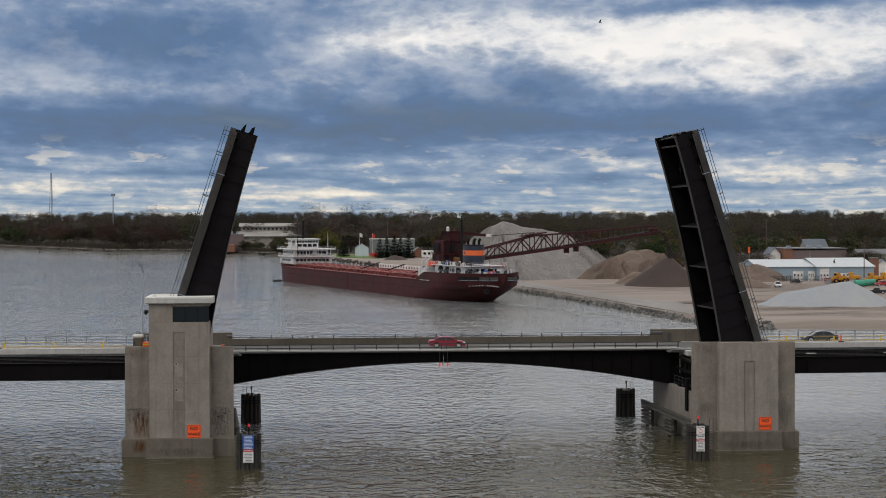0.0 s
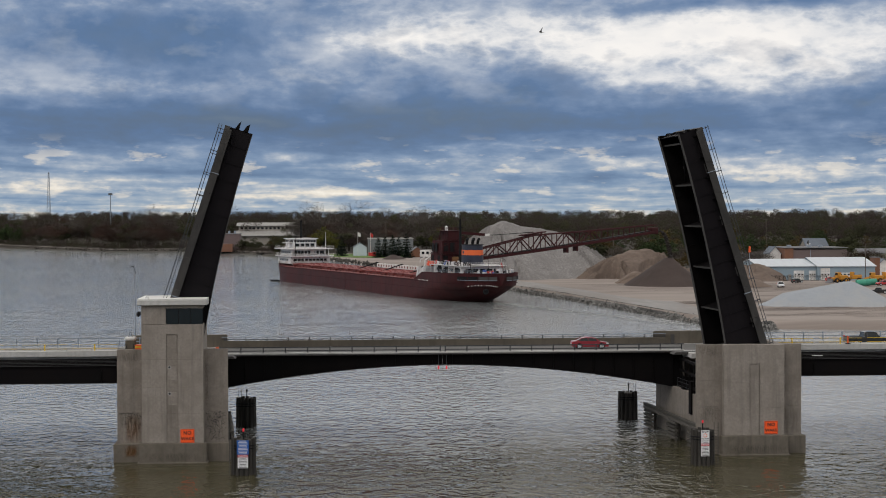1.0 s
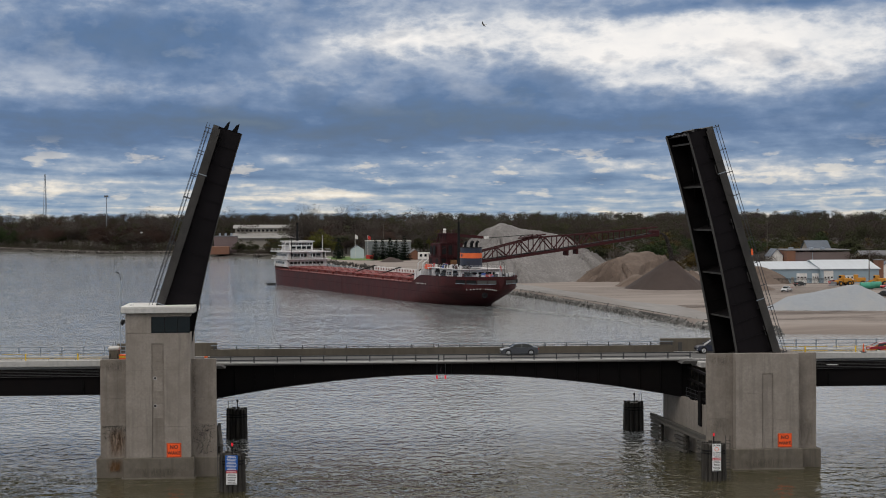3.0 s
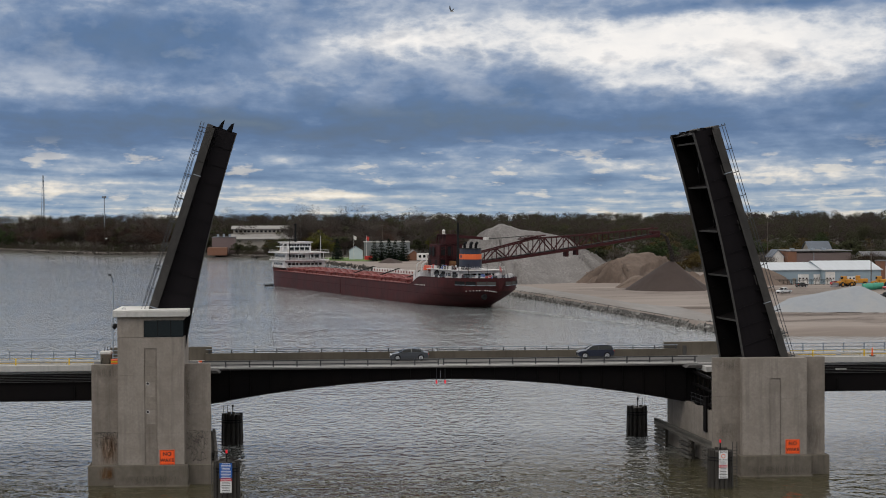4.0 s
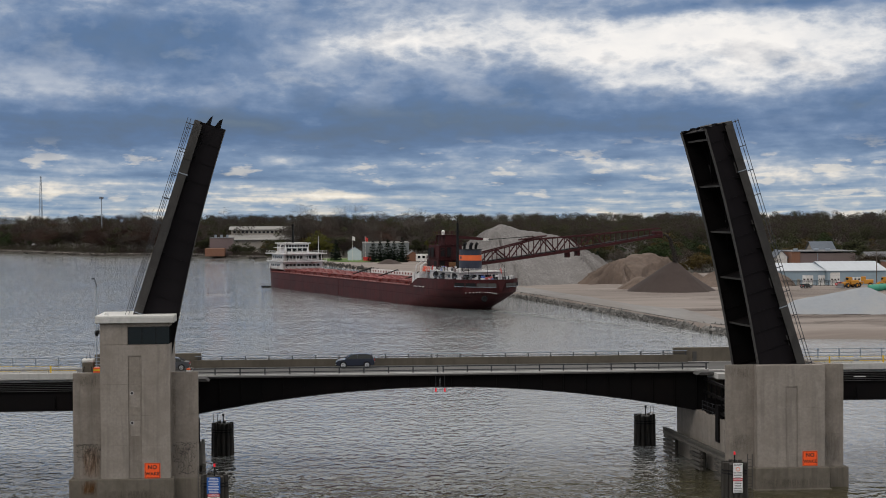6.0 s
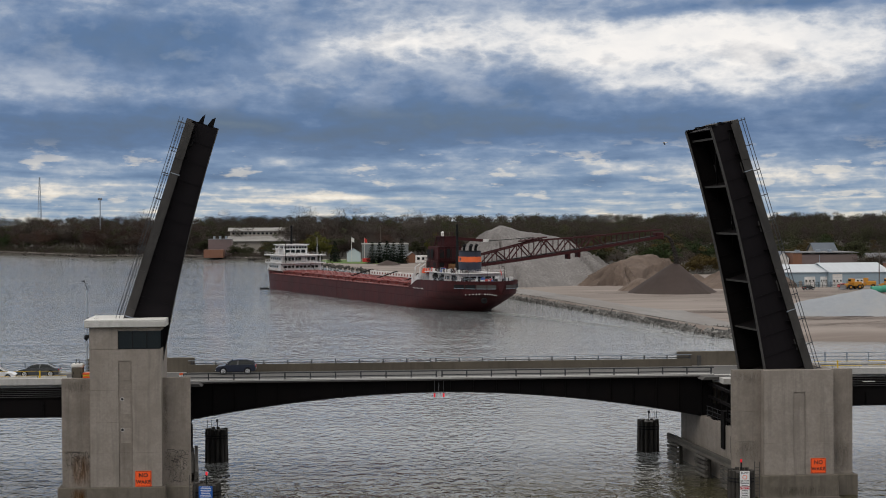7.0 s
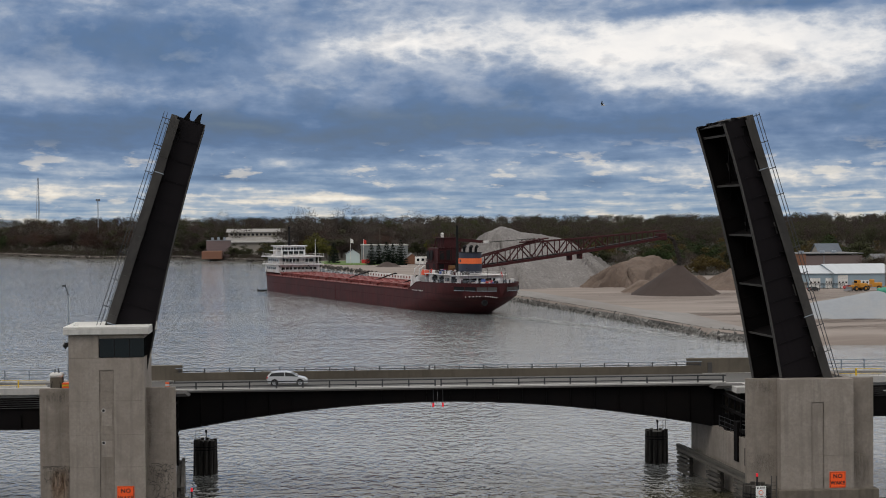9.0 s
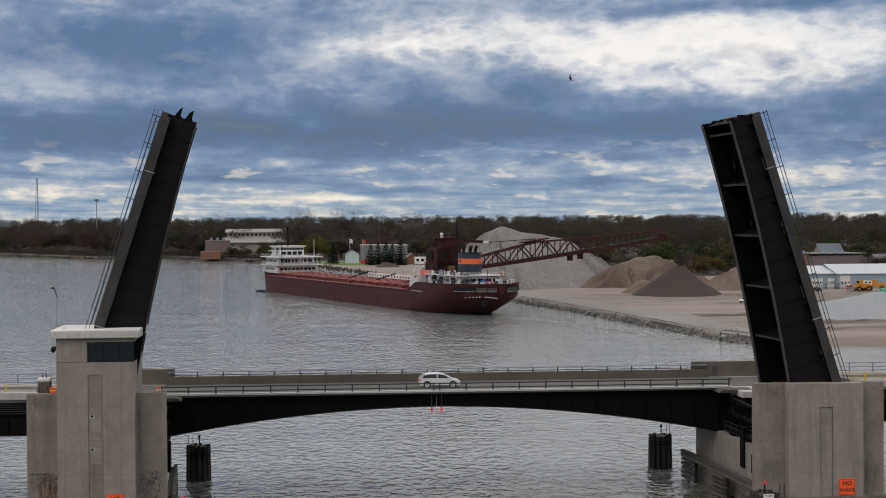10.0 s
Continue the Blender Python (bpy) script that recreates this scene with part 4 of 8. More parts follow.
def make_dolphin(x, y, h, kind, n=15):
    d = thing("mooring_dolphin", "cluster of tarred timber piles bound with a steel band", "dolphin", pose(x, y, 0), group="timber dolphins")
    rs = random.Random(int(x * 7 + y))
    for i in range(n):
        a = 2 * math.pi * i / n
        bm = bmesh.new()
        r = 1.08
        tube(bm, (r * 1.06 * math.cos(a), r * 1.06 * math.sin(a), -1.5), (r * math.cos(a), r * math.sin(a), h + rs.uniform(-0.12, 0.12)), 0.24, 8, 0.21)
        part("timber_post", bm, "timber", d)
    bm = bmesh.new()
    tube(bm, (0, 0, -1.5), (0, 0, h - 0.15), 0.95, 12)
    part("timber_core", bm, "timber", d)
    for z in (h - 0.75, h - 1.05):
        bm = bmesh.new()
        tube(bm, (0, 0, z), (0, 0, z + 0.12), 1.32, 20)
        part("band", bm, "black", d)
    # ladder
    s = -1 if kind == "blue" else 1
    if kind in ("blue", "white"):
        bm = bmesh.new()
        lx = s * 1.25
        for yy in (-0.2, 0.25):
            beam(bm, (lx + yy, -0.95, 0.1), (lx + yy, -0.95, h + 0.9), 0.07, 0.07)
        for i in range(int(h / 0.33) + 2):
            beam(bm, (lx - 0.2, -0.95, 0.25 + i * 0.33), (lx + 0.25, -0.95, 0.25 + i * 0.33), 0.04, 0.04)
        part("ladder", bm, "fascia", d, "steel ladder")
        bm = bmesh.new()
        tube(bm, (0, 0, h - 0.2), (0, 0, h + 0.7), 0.07, 6)
        post = part("light_post", bm, "black", d)
        bm = bmesh.new()
        tube(bm, (0, 0, h + 0.72), (0, 0, h + 1.02), 0.10, 10)
        part("lens", bm, "beacon", post, "red marker light")
    else:
        bm = bmesh.new()
        tube(bm, (0.1, 0, h - 0.2), (0.1, 0, h + 1.0), 0.06, 6)
        tube(bm, (0.1, 0, h + 0.8), (0.1, 0, h + 1.1), 0.13, 8)
        for xx in ((-1.0, -0.55) if kind == "west" else (0.65, 0.95)):
            tube(bm, (xx, -0.4, h - 1.8), (xx, -0.4, h + 1.1), 0.03, 5)
        part("light_post", bm, "black", d)
    if kind == "blue":
        plates = ((-0.62, 0.62, h - 1.55, h - 0.05, "sign_blue"), (-0.55, 0.55, h - 1.84, h - 1.58, "sign_red"), (-0.55, 0.55, h - 3.0, h - 1.86, "sign_white"))
    elif kind == "white":
        plates = ((-0.5, 0.42, h - 0.95, h + 0.1, "sign_white"), (-0.5, 0.42, h - 1.35, h - 0.98, "sign_white"), (-0.5, 0.42, h - 1.62, h - 1.37, "sign_red"), (-0.5, 0.42, h - 2.75, h - 1.64, "sign_white"))
    else:
        plates = ()
    for a, b, z0, z1, mt in plates:
        p = part("sign_plate", soft_box(a, b, -1.46, -1.42, z0, z1, 0.0), mt, d, {"sign_blue": "blue notice plate", "sign_red": "red warning strip", "sign_white": "white notice plate"}[mt])
        rows = max(1, int((z1 - z0) / 0.15))
        if mt == "sign_red":
            lettering("WARNING", (z1 - z0) * 0.72, "sign_white", p, pose((a + b) / 2, -1.464, (z0 + z1) / 2, 90))
            continue
        if kind == "white" and z1 > h:
            lettering("SLOW", 0.24, "ink", p, pose((a + b) / 2, -1.464, z1 - 0.17, 90))
            lettering("NO WAKE", 0.17, "ink", p, pose((a + b) / 2, -1.464, z0 + 0.12, 90))
            for r0, y, mt2 in ((0.22, -1.466, "orange"), (0.16, -1.470, "sign_white")):
                bm = bmesh.new()
                tube(bm, ((a + b) / 2, y, z0 + 0.48), ((a + b) / 2, -1.461, z0 + 0.48), r0, 20)
                part("disc", bm, mt2, p)
            continue
        bm = bmesh.new()
        for i in range(rows):
            z = z1 - (i + 0.5) * (z1 - z0) / rows
            w = (b - a) * rs.uniform(0.6, 0.86) / 2
            quad_box(bm, (a + b) / 2 - w, (a + b) / 2 + w, -1.466, -1.462, z - 0.026, z + 0.026)
        part("text_bar", bm, "ink" if mt == "sign_white" else "sign_white", p)


def make_fender(side):
    x = 27.2 if side > 0 else -26.6
    f = thing("pier_fender", "weathered timber fender rack along the pier's channel side", "fender", askew(x, 3.4), group="timber fenders")
    for i, z in enumerate((2.35, 2.75)):
        part("waler", soft_box(x - 0.18, x + 0.18, 3.4, 26.5 if side > 0 else 22.0, z, z + 0.36, 0.03), "waler", f)
    part("cap_plank", soft_box(x + (0.2 if side > 0 else -0.6), x + (0.6 if side > 0 else -0.2), 3.6, 26.2 if side > 0 else 21.5, 2.8, 2.95, 0.02), "waler", f)
    for y in (3.5, 12.2, 22.6) if side > 0 else (3.5, 11.2, 18.0):
        for i in range(5):
            z = 0.15 + i * 0.46
            part("block", soft_box(x - 0.2 - 0.05 * (i % 2), x + 0.2, y, y + 3.6, z, z + 0.30, 0.03), "waler", f)
        for dy in (0.5, 2.9):
            bm = bmesh.new()
            tube(bm, (x + side * 0.45, y + dy, -1.5), (x + side * 0.45, y + dy, 2.7), 0.22, 8)
            part("timber_post", bm, "timber", f)


make_closed_span()
make_raised_leaf(1)
make_raised_leaf(-1)
make_pier(1)
make_pier(-1)
make_control_tower()
make_nowake(34.17, 2.36, 0.2)
make_nowake(-32.2, 2.27, 0.0)
make_approach(1)
make_approach(-1)
for s in (-1, 1):
    make_fender(s)
rs = random.Random(4)
for i in range(6):
    make_barricade(41.5 + i * 6.1, 14.5, rs)
for i in range(8):
    make_barricade(-43.6 - i * 5.9, 14.5, rs)
make_drum(-36.9, 15.6, DECK - 0.004)
make_drum(-29.2, 17.2, DECK - 0.01)
make_cone(48.2, 13.45, 11.55)
make_cone(-55.9, 13.45, 11.55)
make_crate()
make_dolphin(25.5, -6.2, 3.85, "white")
make_dolphin(-24.8, -8.4, 3.85, "blue")
make_dolphin(24.5, 33.4, 3.75, "east", 13)
make_dolphin(-26.4, 31.1, 3.75, "west", 13)

# ---------------------------------------------------------------- land
M.update({
    "sand": surface("sandy_yard", (0.262, 0.222, 0.196), 0.95, spread=0.36, grain=0.45, stain=0.06, hue=(0.165, 0.133, 0.115), stretch=(0.14, 1, 1), bump=0.3),
    "rock": surface("riprap_stone", (0.27, 0.26, 0.245), 0.9, isle=0.85, spread=0.5, grain=0.9, stain=0.4, hue=(0.045, 0.042, 0.038), bump=0.4),
    "far_rock": surface("wet_shore_stone", (0.060, 0.053, 0.046), 0.9, spread=0.6, grain=0.8, stain=0.4, hue=(0.035, 0.032, 0.028), bump=0.4),
    "gravel": surface("grey_limestone_pile", (0.205, 0.193, 0.187), 0.95, spread=0.95, grain=1.3, stain=0.12, hue=(0.150, 0.140, 0.134), bump=1.0),
    "brown_sand": surface("brown_sand_pile", (0.150, 0.112, 0.090), 0.95, spread=0.45, grain=0.8, stain=0.14, hue=(0.098, 0.072, 0.058), bump=1.0),
    "forest_floor": surface("leaf_litter", (0.040, 0.032, 0.025), 0.95, spread=0.3, grain=0.3, stain=0.03, hue=(0.036, 0.036, 0.020), bump=0.3),
    "dark_sand": surface("dark_taconite_pile", (0.055, 0.039, 0.034), 0.95, spread=0.25, grain=1.5, stain=0.1, hue=(0.044, 0.031, 0.027), bump=0.5),
    "pale_grey": surface("pale_grey_screenings", (0.285, 0.305, 0.33), 0.95, spread=0.14, grain=1.0, stain=0.07, hue=(0.34, 0.335, 0.325), bump=0.35),
    "black_ore": surface("wet_ore", (0.030, 0.024, 0.022), 0.95, spread=0.2),
    "grass": surface("spring_lawn", (0.09, 0.17, 0.03), 0.95, spread=0.25, grain=0.8, stain=0.1, hue=(0.12, 0.16, 0.05), bump=0.5),
})


def shore_y(x):
    for (x0, y0), (x1, y1) in zip(SHORE, SHORE[1:]):
        if x0 <= x <= x1:
            return y0 + (y1 - y0) * (x - x0) / (x1 - x0)
    return SHORE[0][1] if x < SHORE[0][0] else SHORE[-1][1]


def ground_z(x, y):
    d = y - shore_y(x)
    if d <= 0:
        return -0.6
    bank = -0.6 + (GROUND_Z + 0.6) * min(1.0, d / 9.0) ** 0.8
    return bank + 7.0 * min(1.0, max(0.0, (y - 1050) / 1100.0))


def make_ground():
    xs = []
    for (x0, _), (x1, _) in zip(SHORE, SHORE[1:]):
        n = max(1, int((x1 - x0) / 6)) if x0 > -300 and x1 < 310 else 3
        xs += [x0 + (x1 - x0) * i / n for i in range(n)]
    xs = [-3000, *xs, SHORE[-1][0], 3000]
    steps = [0, 2, 4, 6.5, 9, 14, 25, 45, 80, 130, 200, 300, 420, 560, 720, 900, 1150, 1500, 2200, 4000]
    bm = bmesh.new()
    rows = []
    for x in xs:
        ys = shore_y(x)
        col = []
        for s in steps:
            y = min(ys + s, 4690) if s < 4000 else 4690
            wob = 0.10 * noise.noise(Vector((x * 0.05, y * 0.05, 0))) if 9 < s < 600 else 0.0
            shift = 1.6 * noise.noise(Vector((x * 0.12, s, 3.0))) if s < 20 else 0.0
            col.append(bm.verts.new((x, y + shift, ground_z(x, y) + wob)))
        rows.append(col)
    for a, b in zip(rows, rows[1:]):
        for i in range(len(steps) - 1):
            bm.faces.new((a[i], b[i], b[i + 1], a[i + 1]))
    solid("ground", bm, "sand", "pale sandy yard and river bank with wheel tracks", "ground", kind="structure", smooth=True)


make_ground()


def make_lawn():
    bm = bmesh.new()
    prism(bm, [(-16, 790), (4, 762), (26, 752), (34, 775), (36, 830), (-20, 838)], 1.4, 2.1, "z")
    solid("lawn", bm, "grass", "green mown lawn on the river bank", "lawn", kind="structure")
    bm = bmesh.new()
    prism(bm, [(196, 470), (330, 470), (330, 620), (205, 600)], 1.2, 2.06, "z")
    solid("lawn", bm, "grass", "green lawn before the houses", "lawn", kind="structure")
    # grey gravel verge along the top of the bank
    bm = bmesh.new()
    xs = [38 + i * 1.5 for i in range(32)]
    for x0, x1 in zip(xs, xs[1:]):
        for d0, d1 in ((10, 35), (35, 60), (60, 85)):
            vs = [bm.verts.new((x, shore_y(x) + d + (16.0 * noise.noise(Vector((x * 0.15, d, 1.0))) if d == 85 else 0), ground_z(x, shore_y(x) + d) + 0.13)) for x, d in ((x0, d0), (x1, d0), (x1, d1), (x0, d1))]
            bm.faces.new(vs)
    bmesh.ops.remove_doubles(bm, verts=bm.verts[:], dist=0.01)
    solid("gravel_verge", bm, surface("grey_verge_gravel", (0.235, 0.224, 0.215), 0.95, spread=0.4, grain=0.8, stain=0.08, hue=(0.185, 0.160, 0.145), stretch=(0.4, 0.12, 1)), "grey gravel verge along the bank", "verge", kind="structure")
    # wet and worn tracks on the yard
    rs = random.Random(9)
    bm = bmesh.new()
    for k in range(60):
        x, y = rs.uniform(70, 150), rs.uniform(205, 400)
        ang = rs.gauss(0.05, 0.22)
        for off in (0.0, 2.1):
            pts = [(x + i * 4 * math.cos(ang), y + off + i * 4 * math.sin(ang) + 0.03 * i * i * rs.uniform(0.6, 1.4)) for i in range(12)]
            for (ax, ay), (bx, by) in zip(pts, pts[1:]):
                if ay - shore_y(ax) > 14 and by - shore_y(bx) > 14:
                    vs = [bm.verts.new((px, py, ground_z(px, py) + 0.12)) for px, py in ((ax, ay), (bx, by), (bx, by + 0.55), (ax, ay + 0.55))]
                    bm.faces.new(vs)
    solid("wheel_track", bm, surface("wheel_track_sand", (0.145, 0.110, 0.092), 0.95, spread=0.25, grain=1.0), "darker wheel tracks pressed into the sand", "tracks", kind="stuff")


make_lawn()


def make_forest_floor():
    """Leaf litter and rough grass under the woods, laid over the sand."""
    bm = bmesh.new()
    step = 15

    def wooded(x, y):
        d = y - shore_y(x)
        return (x < -80 and d > 1) or (x < -20 and d > 30) or (x > 92 and y > 540) or y > 850

    for i in range(-100, 120):
        for j in range(34, 260):
            x, y = i * step, j * step
            if wooded(x, y) and wooded(x + step, y) and wooded(x, y + step):
                vs = [bm.verts.new((px, py, ground_z(px, py) + 0.22)) for px, py in ((x, y), (x + step, y), (x + step, y + step), (x, y + step))]
                bm.faces.new(vs)
    # brown bank right down to the stones
    for i in range(-90, -4):
        x0, x1 = i * 5, i * 5 + 5
        for d0, d1 in ((0.5, 6), (6, 14), (14, 34)):
            vs = [bm.verts.new((x, shore_y(x) + d, ground_z(x, shore_y(x) + d) + 0.25)) for x, d in ((x0, d0), (x1, d0), (x1, d1), (x0, d1))]
            bm.faces.new(vs)
    bmesh.ops.remove_doubles(bm, verts=bm.verts[:], dist=0.01)
    solid("forest_floor", bm, "forest_floor", "brown leaf litter and rough grass under the trees", "ground", kind="structure")


make_forest_floor()


def rock(bm, p, r, rs):
    m = Matrix.Translation(p) @ Euler((rs.uniform(0, 6), rs.uniform(0, 6), rs.uniform(0, 6))).to_matrix().to_4x4() @ Matrix.Diagonal((r, r * rs.uniform(0.6, 1.0), r * rs.uniform(0.5, 0.8), 1))
    vs = [bm.verts.new(m @ (Vector(v) * rs.uniform(0.75, 1.15))) for v in ((1, 0, 0), (-1, 0, 0), (0, 1, 0), (0, -1, 0), (0, 0, 1), (0, 0, -1))]
    for a, b, c in ((0, 2, 4), (2, 1, 4), (1, 3, 4), (3, 0, 4), (2, 0, 5), (1, 2, 5), (3, 1, 5), (0, 3, 5)):
        bm.faces.new((vs[a], vs[b], vs[c]))


def make_riprap():
    rs = random.Random(11)
    bm = bmesh.new()
    for i in range(6500):
        x = rs.uniform(36, 90)
        # distance off the sloping shore, measured square to it
        d = rs.uniform(-0.7, 1.9)
        y = shore_y(x) + d * (6.2 if x < 84 else 2.0)
        h = max(-0.1, min(1.9, 0.75 * d))
        rock(bm, (x, y, h + rs.uniform(-0.1, 0.25)), rs.uniform(0.16, 0.58) * (2.0 if rs.random() < 0.05 else 1), rs)
    xs = [36 + i * 1.5 for i in range(37)]
    for x0, x1 in zip(xs, xs[1:]):
        for d0, d1 in ((0.2, 4), (4, 10.5)):
            vs = [bm.verts.new((x, shore_y(x) + d, ground_z(x, shore_y(x) + d) + 0.16)) for x, d in ((x0, d0), (x1, d0), (x1, d1), (x0, d1))]
            bm.faces.new(vs)
    solid("riprap", bm, "rock", "broken grey riprap stones along the shore", "rocks", kind="stuff")
    bm = bmesh.new()
    for i in range(2600):
        x = rs.uniform(-420, 36)
        rock(bm, (x, shore_y(x) + rs.uniform(-1, 8), rs.uniform(0.0, 1.3)), rs.uniform(0.4, 1.5), rs)
    solid("riprap", bm, "far_rock", "dark rubble and driftwood along the far shore", "rocks", kind="stuff")


make_riprap()


def make_pile(name, ridge, height, slope, material, label, rough=0.6, gullies=0.0, cliffs=0.0, res=72, seed=0, fall=0.20):
    """A heap of bulk material: its crest line, its height and the angle at which it rests."""
    (ax, ay), (bx, by) = ridge
    reach = height / math.tan(radians(slope))
    x0, x1, y0, y1 = min(ax, bx) - reach * 1.15, max(ax, bx) + reach * 1.15, min(ay, by) - reach * 1.15, max(ay, by) + reach * 1.15
    bm = bmesh.new()
    grid = []
    ab = Vector((bx - ax, by - ay))
    for i in range(res + 1):
        row = []
        for j in range(res + 1):
            p = Vector((x0 + (x1 - x0) * i / res, y0 + (y1 - y0) * j / res))
            t = 0.0 if ab.length < 0.01 else max(0.0, min(1.0, (p - Vector((ax, ay))).dot(ab) / ab.length_squared))
            c = Vector((ax, ay)) + ab * t
            d = (p - c).length
            ang = math.atan2(p.y - c.y, p.x - c.x)
            h = height * (1 - fall * t) - d * math.tan(radians(slope))
            h += rough * noise.fractal(Vector((p.x * 0.12, p.y * 0.12, seed)), 1.0, 2.0, 4) * 1.2
            if gullies:
                h += gullies * (noise.noise(Vector((ang * 9, d * 0.02, seed))) + 0.6 * noise.noise(Vector((ang * 24, d * 0.03, seed + 3)))) * min(1, d / 8)
            if cliffs:
                q = noise.noise(Vector((p.x * 0.07, p.y * 0.07, seed + 5)))
                h -= cliffs * max(0.0, q) * 2.0
                if q > 0.15:
                    h -= cliffs * 0.8
            if d < 1.6:
                h -= (1.6 - d) * 0.3
            row.append(bm.verts.new((p.x, p.y, GROUND_Z - 0.3 + max(h, -0.6))))
        grid.append(row)
    for i in range(res):
        for j in range(res):
            q = (grid[i][j], grid[i + 1][j], grid[i + 1][j + 1], grid[i][j + 1])
            if max(v.co.z for v in q) > GROUND_Z - 0.5:
                bm.faces.new(q)
    for v in [v for v in bm.verts if not v.link_faces]:
        bm.verts.remove(v)
    return solid(name, bm, material, label, "stockpile", smooth=True)


make_pile("gravel_mound", ((54.5, 472), (80, 480)), 23.0, 35.0, "gravel", "huge grey crushed-stone stockpile with gullied flanks", 0.9, 2.6, res=150, seed=1)
make_pile("sand_mound", ((112, 460), (99, 455)), 12.3, 29, "brown_sand", "brown sand stockpile with dug-away cliffs", 1.2, 1.8, 2.6, res=140, seed=4)
make_pile("sand_mound", ((97.5, 408), (100.5, 410)), 5.2, 31, "brown_sand", "small brown sand heap beside the dark one", 0.5, 0.3, 0.6, seed=7)
make_pile("ore_mound", ((106.2, 391.5), (107.0, 392)), 11.2, 33.5, "dark_sand", "smooth dark brown cone growing under the ship's boom", 0.25, 0.15, seed=2)
make_pile("sand_mound", ((133, 425), (148, 424)), 8.6, 31, "brown_sand", "low brown sand stockpile with a ragged face", 0.7, 0.5, 1.2, seed=9)
make_pile("screenings_mound", ((129.8, 263), (112.0, 262)), 7.3, 28, "pale_grey", "pale blue-grey screenings stockpile with a soft crest", 0.25, 0.2, seed=3, fall=0.36)
make_pile("gravel_mound", ((130, 374), (132, 374)), 4.4, 27, "brown_sand", "low tan gravel heap by the yard fence", 0.4, 0.2, res=40, seed=6)

# ---------------------------------------------------------------- the lake freighter
M.update({
    "hull": surface("hull_oxide_red", (0.062, 0.0115, 0.0125), 0.6, spread=0.4, grain=0.5, stain=0.16, hue=(0.030, 0.0075, 0.0085), bump=0.12, streak=0.85, spec=0.25),
    "deck_red": surface("deck_red", (0.16, 0.030, 0.026), 0.7, spread=0.25, grain=0.8, stain=0.2, hue=(0.10, 0.022, 0.02)),
    "hatch": surface("hatch_red", (0.24, 0.042, 0.036), 0.65, spread=0.2, grain=0.8, stain=0.3, hue=(0.15, 0.03, 0.026), each=0.35),
    "gear_red": surface("boom_red", (0.047, 0.0085, 0.0100), 0.7, spread=0.2, grain=0.8, stain=0.3, hue=(0.030, 0.007, 0.008), spec=0.25),
    "funnel_navy": surface("funnel_navy", (0.015, 0.020, 0.040), 0.5, spread=0.15),
    "funnel_orange": surface("funnel_orange", (0.72, 0.13, 0.03), 0.5, spread=0.1),
    "boat_orange": surface("lifeboat_orange", (0.75, 0.09, 0.03), 0.5, spread=0.1),
    "drum_blue": surface("drum_blue", (0.03, 0.10, 0.40), 0.5),
    "drum_red": surface("drum_red", (0.55, 0.04, 0.03), 0.5),
    "drum_green": surface("drum_green", (0.03, 0.22, 0.12), 0.5),
    "ship_white": surface("stained_ship_white", (0.66, 0.66, 0.67), 0.6, spread=0.15, grain=0.7, stain=0.4, hue=(0.42, 0.37, 0.33), streak=0.45),
    "foam": surface("foam", (0.42, 0.43, 0.43), 0.8, spread=0.1),
})
SHIP = thing("lake_freighter", "long rust-red lake freighter with white houses fore and aft", "ship", pose(25.1, 347.7, 0, 0, 0, 108.84) @ Matrix.Diagonal((1.207, 1, 1, 1)))


def hull_top(s):
    if s < -3:
        return 8.9 + 0.012 * (-3 - s)
    if s < 5:
        t = (s + 3) / 8
        return 8.9 + (6.15 - 8.9) * t * t * (3 - 2 * t)
    if s > 128:
        return 6.15 + 1.5 * min(1, (s - 128) / 3.0) + 0.02 * (s - 128)
    return 6.15


def half_breadth(s, z):
    aft = -32 + 10.5 * max(0.0, 1 - max(z, -2) / 6.0) ** 1.3
    run = 17 + 13 * max(0.0, 1 - max(z, -2) / 6.0)
    b = 11.5
    if s < aft + run:
        t = max(0.0, (s - aft) / run)
        b *= math.sqrt(max(0.0, 1 - (1 - t) ** 2)) ** (1.0 + 0.35 * max(0.0, 1 - z / 6.0))
    bow = 148.5 + 0.18 * max(z, 0)
    if s > bow - 34:
        t = min(1.0, (s - bow + 34) / 34)
        b *= max(0.0, 1 - t ** 2.0) ** 0.9
    return b


def keel(s):
    """Height at which the overhanging counter begins at a station."""
    lo, hi = -2.0, 6.0
    if s >= -14:
        return -2.0
    for _ in range(30):
        mid = (lo + hi) / 2
        lo, hi = (mid, hi) if -32 + 10.5 * max(0.0, 1 - mid / 6.0) ** 1.3 > s else (lo, mid)
    return hi


def loft(bm, stations, levels, lift=0.0, sides=(1, -1)):
    for side in sides:
        grid = []
        for s in stations:
            col = []
            for l in levels(s):
                col.append(bm.verts.new((s, side * (half_breadth(s, l) + lift), l)))
            grid.append(col)
        for a, b in zip(grid, grid[1:]):
            for i in range(len(a) - 1):
                bm.faces.new((a[i], b[i], b[i + 1], a[i + 1]))


